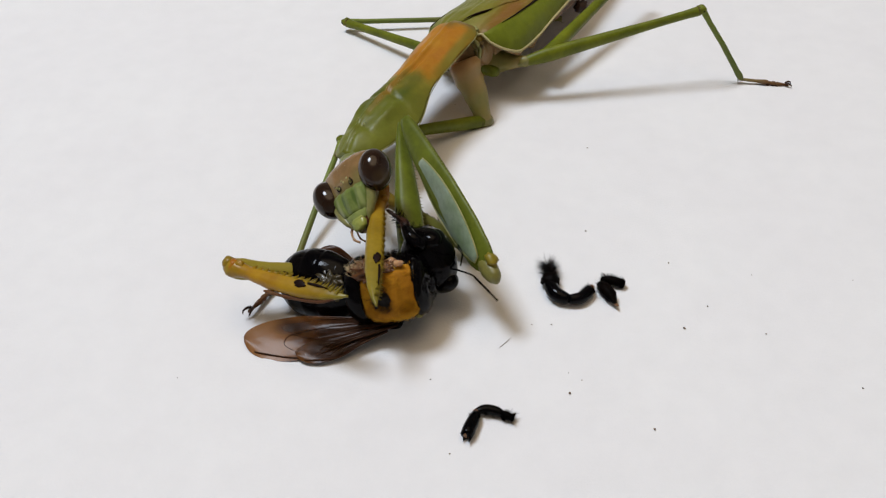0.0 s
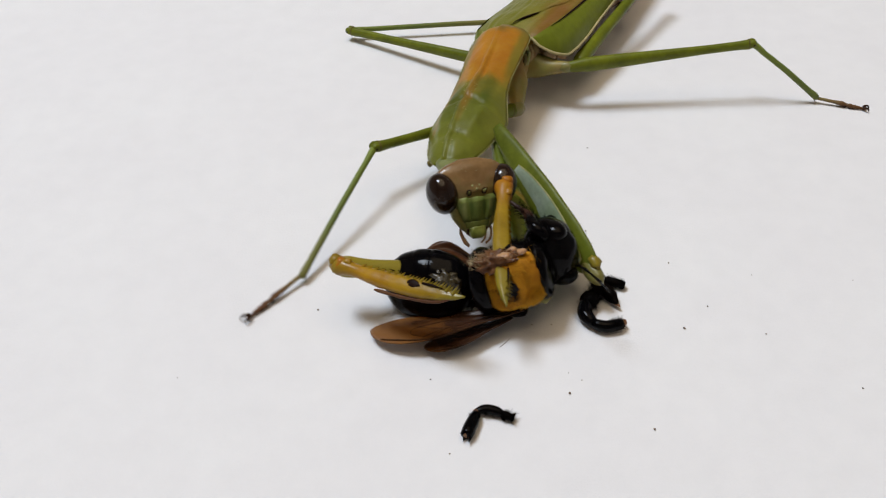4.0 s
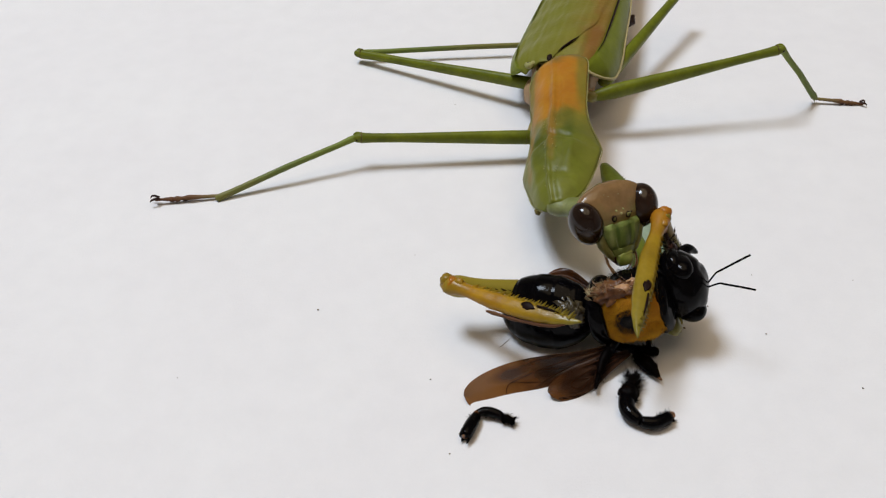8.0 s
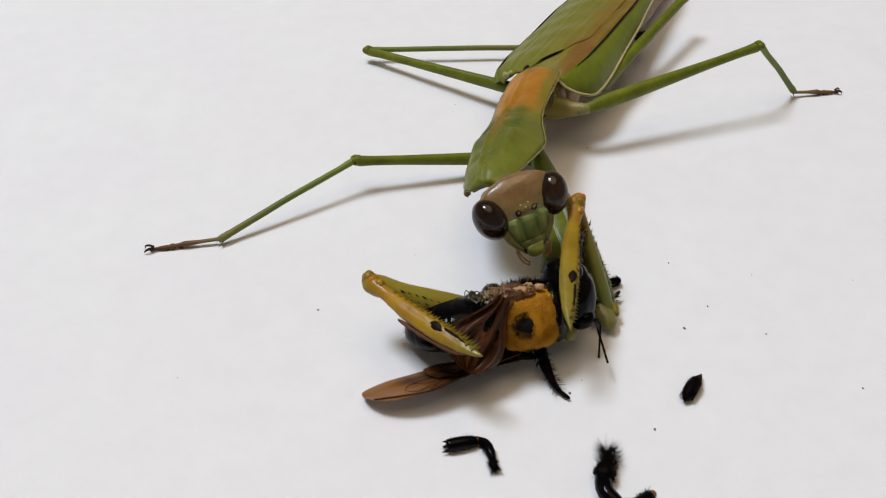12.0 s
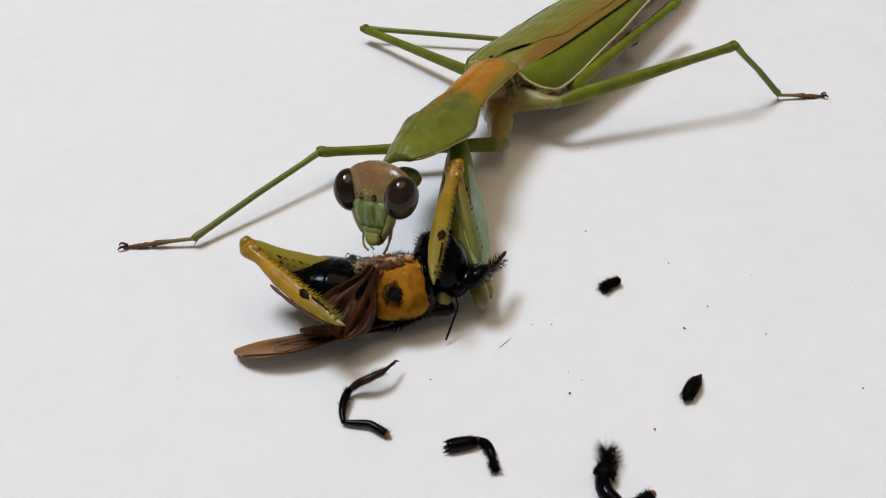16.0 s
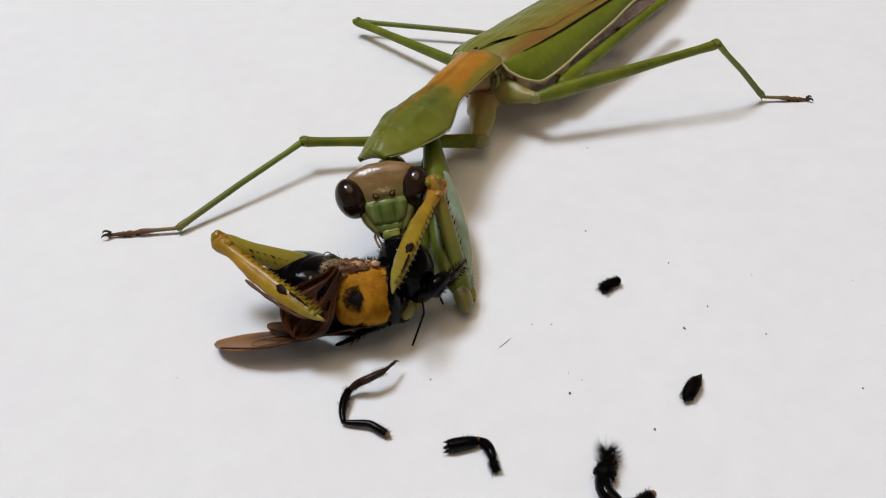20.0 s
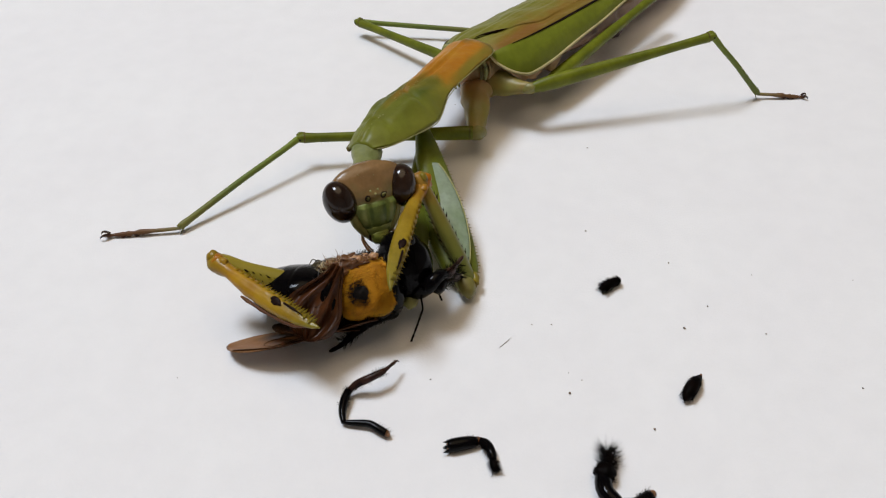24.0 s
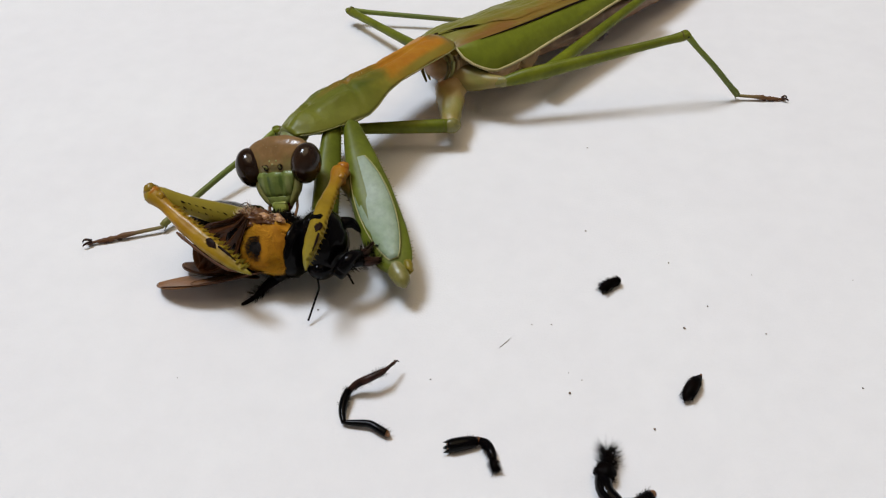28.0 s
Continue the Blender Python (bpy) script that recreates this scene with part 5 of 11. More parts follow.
def crumbs():
    spots = ((1.6, 28.6, .12), (18.1, 18.9, .12), (16.1, 3.0, .14), (24.5, -2.3, .13), (27.4, -8.9, .13), (24.4, -12.0, .16), (12.0, -20.4, .18),
             (19.3, -24.6, .17), (39.9, -19.8, .13), (0.6, -27.3, .12), (-12.9, -9.4, .13), (33.1, -4.2, .09), (43.7, -5.0, .08), (11.0, -11.5, .1),
             (9.0, -11.5, .08), (32.5, -12.8, .11), (-1.2, -18.7, .09), (13.3, -18.8, .09), (12.1, -17.9, .08), (-25.5, -18.5, .08), (-3.1, -1.0, .08))
    rnd = random.Random(77)
    for x, y, r in spots:
        bm = bmesh.new()
        bmesh.ops.create_icosphere(bm, subdivisions=1, radius=1)
        for v in bm.verts:
            v.co = Vector((v.co.x * r * rnd.uniform(0.5, 1.1), v.co.y * r * rnd.uniform(0.5, 0.9), v.co.z * r * 0.45))
        ob = part("crumb", bm, M_CRUMB)
        ob.matrix_world = pose(x * MM, y * MM, r * 0.4 * MM, 0, 0, rnd.uniform(0, 360))
        tagged(ob, "tiny brown crumb lying on the white paper", "crumb", "crumbs on the paper")
    bm = bmesh.new()
    tube(bm, [(5.6, -14.6, 0.03), (6.2, -14.0, 0.04), (6.8, -13.3, 0.03)], [0.022, 0.03, 0.012], 6)
    tagged(part("bristle", bm, M_CRUMB), "single dark insect bristle on the paper", "bristle")


crumbs()

def motions():
    walk(mantis, rows((0, 1.74, 31.18, 10.11, -15.6, 4.0, 58.6), (0.5, 1.50, 29.98, 10.46, -15.6, 4.4, 58.3), (1, 2.24, 31.11, 9.83, -15.8, 3.7, 57.2), (1.5, 4.82, 32.66, 9.78, -15.8, 3.6, 57.1), (2, 5.47, 30.71, 10.22, -15.5, 4.1, 59.2), (2.5, 5.49, 31.29, 10.05, -15.7, 3.9, 58.2), (3, 4.82, 32.64, 9.79, -16.0, 3.6, 55.3), (3.5, 4.76, 30.86, 10.28, -16.3, 4.2, 53.5), (4, 8.03, 30.96, 9.67, -15.4, 3.4, 59.1), (4.5, 9.32, 28.35, 9.53, -15.9, 3.3, 55.6), (5, 9.71, 27.53, 9.76, -15.7, 3.6, 57.4), (5.5, 10.62, 26.64, 9.73, -14.4, 3.5, 65.8), (6, 11.50, 25.43, 9.87, -13.9, 3.7, 68.8), (6.5, 11.88, 24.90, 9.94, -13.7, 3.8, 70.0), (7, 12.61, 22.60, 9.73, -13.3, 3.5, 72.4), (7.5, 12.22, 22.93, 9.93, -13.5, 3.8, 71.5), (8, 13.73, 23.50, 9.74, -13.1, 3.5, 73.6), (8.5, 13.79, 17.67, 10.04, -12.7, 3.9, 75.9), (9, 13.64, 17.53, 10.12, -12.8, 4.0, 75.6), (9.5, 14.49, 19.03, 9.58, -12.5, 3.3, 76.7), (10, 15.72, 21.41, 9.66, -12.2, 3.4, 78.6), (10.5, 16.38, 21.03, 9.51, -12.0, 3.2, 79.5), (11, 15.16, 18.84, 9.30, -12.4, 2.9, 77.6), (11.5, 11.00, 21.59, 9.32, -15.0, 3.0, 62.0), (12, 10.52, 21.66, 9.28, -15.0, 2.9, 61.7), (12.5, 8.14, 23.13, 9.17, -15.7, 2.8, 57.3), (13, 7.99, 22.99, 9.26, -15.6, 2.9, 57.2), (13.5, 6.67, 23.94, 9.16, -16.1, 2.8, 54.0), (14, 6.62, 24.03, 9.13, -16.1, 2.7, 53.8), (14.5, 6.49, 24.00, 9.20, -16.1, 2.8, 53.5), (15, 6.36, 24.00, 9.26, -16.2, 2.9, 53.2), (15.5, 6.33, 24.31, 9.10, -16.2, 2.7, 52.8), (16, 5.96, 23.81, 9.40, -16.3, 3.1, 52.6), (16.5, 4.60, 24.79, 9.22, -16.3, 2.9, 52.3), (17, 5.78, 22.68, 9.45, -15.9, 3.2, 55.4), (17.5, 6.26, 22.78, 9.23, -15.9, 2.9, 55.6), (18, 4.28, 25.52, 9.18, -16.4, 2.8, 51.3), (18.5, 3.60, 26.65, 9.16, -16.8, 2.8, 48.7), (19, 3.10, 26.57, 9.37, -16.8, 3.1, 49.2), (19.5, 3.10, 26.27, 9.37, -16.7, 3.1, 49.7), (20, 4.08, 26.07, 9.26, -16.5, 2.9, 50.6), (20.5, 3.40, 27.19, 9.40, -16.8, 3.1, 49.3), (21, 2.90, 27.25, 9.36, -16.8, 3.1, 49.0), (21.5, 3.11, 27.23, 9.38, -16.8, 3.1, 49.1), (22, 2.97, 27.27, 9.40, -16.8, 3.1, 49.0), (22.5, 2.66, 27.30, 9.46, -16.9, 3.2, 48.5), (23, 2.34, 27.30, 9.53, -16.9, 3.3, 48.1), (23.5, 2.18, 26.93, 9.79, -17.0, 3.7, 48.3), (24, 2.69, 27.36, 9.70, -16.9, 3.5, 48.6), (24.5, 2.69, 27.64, 9.54, -16.9, 3.3, 48.3), (25, 2.56, 27.87, 9.41, -17.0, 3.1, 47.8), (25.5, 2.41, 27.78, 9.46, -17.0, 3.2, 47.6), (26, 2.90, 27.45, 9.66, -16.7, 3.5, 49.8), (26.5, 2.69, 27.55, 9.59, -16.9, 3.4, 48.8), (27, 2.55, 27.44, 9.65, -16.9, 3.5, 48.2), (27.15, 2.55, 27.44, 9.65, -16.9, 3.5, 48.2), (27.4, -0.29, 29.41, 9.50, -17.6, 3.3, 42.3), (28, -1.15, 29.35, 9.52, -17.7, 3.3, 41.5)))
    walk(joint["pronotum"], rows((0, -0.10, 0.44, 0.34, 0.6, 11.1, -180.0), (0.5, -0.10, 0.43, 0.33, 0.4, 10.8, -176.2), (1, -0.11, 0.43, 0.34, 0.9, 11.3, -176.6), (1.5, -0.11, 0.44, 0.34, 0.8, 8.5, -173.5), (2, -0.09, 0.43, 0.33, 0.1, 9.4, -173.6), (2.5, -0.10, 0.43, 0.34, 1.8, 5.9, -175.2), (3, -0.13, 0.43, 0.34, 1.9, 10.4, -173.3), (3.5, -0.15, 0.42, 0.33, 1.9, 11.8, -171.1), (4, -0.09, 0.44, 0.34, -0.1, 10.9, -167.9), (4.5, -0.11, 0.38, 0.30, -0.4, 9.4, -154.1), (5, -0.09, 0.34, 0.26, 1.9, 9.6, -156.0), (5.5, -0.02, 0.31, 0.23, 3.7, 8.6, -164.0), (6, -0.00, 0.27, 0.20, 5.9, 9.2, -166.8), (6.5, 0.00, 0.23, 0.17, 8.0, 9.7, -167.9), (7, 0.01, 0.18, 0.13, 10.4, 6.0, -168.9), (7.5, 0.00, 0.00, -0.00, 16.7, 8.2, -169.4), (8, -0.00, 0.00, 0.00, 16.6, 7.2, -170.4), (8.5, 0.00, 0.00, -0.00, 17.0, 6.7, -171.4), (9, 0.00, -0.00, -0.00, 17.1, 6.8, -170.7), (9.5, 0.00, -0.00, 0.00, 17.0, 4.1, -168.8), (10, -0.00, -0.00, 0.00, 17.2, 4.9, -171.5), (10.5, 0.00, -0.00, 0.00, 17.5, 3.6, -171.8), (11, 0.00, 0.00, 0.00, 18.2, 1.2, -172.2), (11.5, 0.00, 0.00, 0.00, 17.5, -0.7, -164.5), (12, -0.00, 0.00, 0.00, 15.4, -0.9, -166.6), (12.5, 0.00, -0.00, 0.00, 14.2, -2.3, -167.3), (13, -0.00, 0.00, 0.00, 11.3, -2.2, -167.3), (13.5, 0.00, 0.00, 0.00, 10.7, -2.4, -165.7), (14, 0.00, 0.00, 0.00, 9.8, -2.4, -165.7), (14.5, 0.00, 0.00, 0.00, 8.8, -2.2, -165.7), (15, 0.00, -0.00, -0.00, 7.8, -1.8, -165.8), (15.5, -0.00, 0.00, -0.00, 6.9, -1.8, -165.6), (16, -0.00, 0.00, 0.00, 6.0, -1.6, -166.1), (16.5, 0.00, -0.00, 0.00, 5.0, -1.3, -166.3), (17, 0.00, -0.00, -0.00, 4.5, -1.1, -170.9), (17.5, 0.00, 0.00, 0.00, 4.2, -1.7, -170.0), (18, -0.00, 0.00, -0.00, 5.4, -1.8, -170.2), (18.5, -0.00, 0.00, 0.00, 5.3, 1.1, -168.3), (19, -0.00, 0.00, 0.00, 5.0, 1.1, -169.0), (19.5, -0.00, 0.00, 0.00, 5.4, 1.0, -171.0), (20, 0.00, 0.00, 0.00, 3.8, 1.1, -166.9), (20.5, 0.00, 0.00, -0.00, 3.3, 3.5, -165.7), (21, 0.00, 0.00, 0.00, 3.2, 2.4, -165.8), (21.5, 0.00, -0.00, -0.00, 3.1, 2.9, -166.7), (22, 0.00, -0.00, 0.00, 2.8, 2.9, -166.8), (22.5, -0.00, 0.00, 0.00, 2.6, 3.4, -166.7), (23, 0.46, -0.27, 0.21, 2.2, 3.7, -166.6), (23.5, 0.46, -0.27, 0.21, 1.8, 3.9, -167.2), (24, 0.46, -0.27, 0.20, 1.3, 3.6, -166.5), (24.5, 0.46, -0.27, 0.20, 0.7, 3.6, -164.9), (25, 0.47, -0.27, 0.20, 0.8, 3.0, -165.8), (25.5, 0.47, -0.27, 0.21, 0.3, 3.4, -165.6), (26, 0.45, -0.28, 0.20, -0.3, 2.9, -166.7), (26.5, 0.46, -0.27, 0.20, -0.9, 3.4, -164.6), (27, 0.46, -0.27, 0.21, -0.6, 4.1, -166.9), (27.15, 0.46, -0.27, 0.21, -0.6, 4.0, -166.9), (27.4, -0.00, 0.00, -0.00, 2.0, 4.2, -171.4), (28, 0.00, 0.00, -0.00, 1.7, 4.3, -170.9)))
    walk(joint["head"], rows((0, -33.63, -6.98, -4.56, 40.1, 41.0, -135.9), (0.25, -34.36, -8.80, -4.47, 21.0, 67.2, -122.9), (0.5, -35.08, -10.62, -4.38, -145.9, 84.5, 99.4), (1, -30.86, -7.05, -6.18, 33.8, 51.2, -126.3), (1.5, -30.87, -7.85, -6.00, 76.3, 31.6, -108.4), (1.75, -32.28, -9.86, -4.55, 53.3, 59.8, -93.5), (2, -33.69, -11.87, -3.11, -62.5, 86.0, -176.3), (2.25, -33.74, -9.01, -3.35, 49.5, 78.6, -134.2), (2.5, -33.80, -6.15, -3.59, 97.4, 71.8, -157.2), (2.75, -32.48, -7.38, -4.31, 70.2, 61.1, -138.8), (3, -31.17, -8.60, -5.03, 44.3, 54.9, -117.5), (3.5, -33.65, -12.54, -4.27, -27.8, 85.8, -140.8), (4, -29.30, -10.47, -6.00, -42.1, 71.1, -164.9), (4.5, -26.34, -15.49, -6.29, 50.1, 50.2, -124.4), (5, -24.88, -12.96, -7.68, 49.5, 52.8, -126.3), (5.5, -30.43, -10.52, -4.64, 50.7, 55.3, -138.1), (6, -31.91, -8.67, -4.16, 51.0, 58.8, -143.3), (6.5, -32.53, -7.86, -3.96, 50.9, 60.2, -145.6), (7, -30.00, -10.60, -2.80, -24.2, 74.2, -154.4), (7.5, -31.28, -10.71, -2.85, -69.5, 73.4, 163.4), (8, -28.04, -10.75, -3.73, -28.2, 68.3, -159.0), (8.5, -31.26, -10.61, -1.61, -125.2, 59.3, 123.2), (9, -32.31, -10.72, -1.08, -112.4, 63.0, 131.9), (9.25, -31.34, -9.10, -1.82, -16.5, 69.1, -170.3), (9.5, -30.36, -7.48, -2.56, 42.7, 47.9, -151.0), (10, -30.81, -6.74, -3.69, 49.1, 46.2, -141.2), (10.5, -30.12, -6.11, -2.82, 77.6, 33.4, -113.5), (11, -29.14, -5.41, -1.26, 55.2, 28.3, -134.0), (11.5, -28.92, -5.38, -2.18, 75.8, 50.4, -135.1), (11.75, -27.70, -8.04, -2.10, 48.4, 63.0, -119.8), (12, -26.49, -10.70, -2.03, 8.2, 78.0, -119.7), (12.5, -28.14, -6.94, -1.92, 54.9, 38.1, -119.9), (13, -24.03, -5.65, -4.34, 7.2, 59.6, -141.3), (13.5, -25.81, -6.04, -3.88, 0.5, 58.8, -145.1), (14, -25.61, -5.32, -4.22, 19.7, 57.1, -143.3), (14.5, -27.89, -6.28, -3.07, 44.4, 56.9, -140.8), (15, -28.74, -5.72, -2.97, 60.5, 56.0, -139.2), (15.5, -27.64, -3.94, -3.99, 66.0, 55.3, -138.6), (16, -30.06, -6.93, -1.97, 0.9, 71.8, -177.9), (16.5, -25.50, -7.11, -4.53, -3.5, 67.6, -135.3), (17, -30.03, -6.89, -2.24, -49.4, 60.9, 146.9), (17.5, -26.43, -4.23, -4.27, 22.5, 67.3, -149.0), (18, -29.72, -1.28, -2.93, 78.2, 56.0, -127.1), (18.25, -27.96, -4.56, -3.86, 30.1, 69.1, -135.3), (18.5, -26.21, -7.85, -4.79, -49.3, 71.7, -176.1), (19, -28.37, -8.00, -4.24, -22.6, 68.6, -151.7), (19.5, -28.54, -4.49, -4.20, 28.7, 62.0, -138.4), (20, -27.03, -7.95, -4.93, -7.9, 69.7, -138.6), (20.5, -27.45, -9.06, -5.85, -21.7, 76.4, -133.7), (21, -27.52, -7.45, -5.70, -49.0, 66.1, -150.2), (21.5, -28.15, -8.10, -4.98, 35.0, 60.5, -126.1), (22, -28.27, -8.70, -5.06, 34.6, 58.4, -127.9), (22.5, -28.38, -9.87, -5.30, 34.4, 53.9, -131.0), (23, -28.41, -10.95, -5.59, 34.9, 50.1, -133.6), (23.25, -29.27, -11.98, -5.04, -1.4, 71.3, -132.3), (23.5, -30.13, -13.01, -4.48, -122.1, 77.9, 142.5), (24, -29.76, -12.00, -4.83, -39.3, 80.0, -146.2), (24.25, -29.38, -10.98, -5.07, 26.7, 67.9, -114.5), (24.5, -29.00, -9.97, -5.31, 56.8, 53.6, -120.3), (25, -27.60, -9.15, -5.90, 28.9, 67.7, -131.0), (25.5, -28.25, -9.36, -6.13, 16.0, 70.4, -144.8), (25.75, -29.31, -8.78, -4.78, 57.3, 69.0, -146.4), (26, -30.37, -8.20, -3.42, 96.6, 68.2, -150.1), (26.5, -29.38, -9.15, -3.95, 96.5, 67.6, -149.1), (27, -30.17, -10.81, -4.32, 79.3, 59.5, -100.3), (27.15, -30.17, -10.81, -4.32, 79.3, 59.5, -100.3), (27.4, -28.82, -6.43, -5.16, 13.4, 69.3, -141.1), (28, -29.22, -7.27, -5.11, 9.1, 70.2, -140.8)))
    walk(joint["neck"], rows((0, -26.81, -1.65, -5.54, -14.6, -4.6, -137.0), (0.5, -27.82, -3.93, -5.06, -15.7, -8.2, -140.1), (1, -25.53, -2.13, -5.98, -12.8, 4.1, -133.0), (1.5, -25.59, -3.36, -4.91, -10.8, 10.3, -132.8), (2, -27.27, -4.96, -4.31, -15.5, -11.4, -135.5), (2.5, -27.22, -3.20, -3.41, -15.0, -2.7, -146.5), (3, -25.64, -3.64, -5.41, -14.6, -2.7, -134.1), (3.5, -27.02, -5.89, -5.40, -16.3, -10.6, -138.0), (4, -24.71, -5.39, -5.72, -15.0, 1.0, -133.5), (4.5, -22.57, -10.87, -5.23, -9.0, 13.0, -119.7), (5, -20.95, -9.25, -6.40, -5.3, 17.5, -122.7), (5.5, -24.61, -7.22, -4.80, -13.2, -1.4, -143.2), (6, -25.28, -6.15, -4.91, -14.0, -7.5, -153.0), (6.5, -25.56, -5.74, -5.04, -14.0, -10.5, -157.4), (7, -25.18, -5.63, -3.59, -12.4, -9.8, -134.6), (7.5, -25.62, -5.99, -4.31, -11.4, -16.6, -141.7), (8, -24.75, -5.13, -4.31, -7.9, -7.1, -117.2), (8.5, -26.03, -5.48, -3.36, 5.4, -21.9, -136.9), (9, -26.36, -5.83, -3.22, 2.6, -22.9, -142.6), (9.5, -24.77, -5.39, -3.03, -10.9, -2.9, -151.7), (10, -25.11, -4.33, -3.43, -9.4, 4.9, -150.1), (10.5, -24.93, -4.25, -4.44, -11.1, -24.8, -153.5), (11, -24.17, -3.84, -3.76, -12.0, -29.6, -152.8), (11.5, -23.35, -5.41, -3.28, -15.9, -20.3, -172.8), (12, -23.01, -6.25, -3.08, -8.3, -20.7, -128.3), (12.5, -22.82, -4.55, -3.00, -13.1, -11.7, -150.7), (13, -19.23, -2.33, -3.34, -10.9, 15.5, -144.2), (13.5, -20.31, -4.07, -3.36, -15.0, 9.1, -166.7), (14, -19.91, -3.76, -3.59, -15.0, 10.7, -166.2), (14.5, -22.14, -4.88, -3.29, -14.6, -3.7, -160.8), (15, -22.99, -4.93, -3.39, -15.3, -8.6, -164.2), (15.5, -21.82, -3.74, -4.20, -15.9, -6.6, -171.1), (16, -24.46, -5.61, -2.83, -15.7, -15.5, -161.5), (16.5, -20.58, -4.15, -3.34, -13.7, 14.7, -156.1), (17, -24.70, -4.58, -2.94, -13.2, -12.3, -150.7), (17.5, -20.68, -2.90, -3.28, -14.7, 11.2, -166.0), (18, -24.78, -4.24, -1.89, -15.2, 7.6, 141.7), (18.25, -23.43, -3.92, -3.19, -10.9, 3.9, -176.5), (18.5, -22.08, -3.59, -4.48, -10.2, -1.7, -135.1), (19, -23.65, -4.46, -4.38, -12.9, -4.8, -147.9), (19.5, -22.76, -2.91, -4.35, -15.6, -2.6, -165.1), (20, -22.17, -4.62, -4.56, -13.2, 2.3, -151.5), (20.5, -22.90, -5.79, -5.54, -14.3, -1.6, -156.4), (21, -22.93, -4.76, -5.63, -15.8, -3.3, -166.1), (21.5, -22.78, -5.46, -5.05, -13.6, -1.5, -152.4), (22, -23.07, -5.75, -5.14, -12.6, -1.0, -147.2), (22.5, -24.58, -6.07, -2.97, -7.4, 30.4, -127.0), (23, -24.37, -6.76, -3.15, -7.2, 29.3, -125.8), (23.5, -25.34, -7.25, -3.04, -12.7, 7.1, -134.7), (24, -24.94, -7.03, -3.02, -12.7, 14.2, -139.4), (24.5, -24.09, -7.08, -2.91, -11.6, 27.9, -143.5), (25, -23.91, -6.49, -2.49, -8.4, 45.4, -139.0), (25.5, -24.03, -6.67, -2.81, -10.2, 40.8, -143.3), (26, -24.84, -6.52, -2.45, -16.0, 4.6, -151.2), (26.5, -24.31, -7.29, -2.69, -15.6, 8.1, -147.1), (27, -24.77, -6.71, -3.07, -13.9, 9.3, -137.1), (27.15, -24.78, -6.71, -3.04, -13.9, 9.6, -137.0), (27.4, -24.75, -3.79, -3.14, -12.8, 28.8, -144.7), (28, -24.73, -4.02, -3.20, -13.7, 23.4, -142.5)))
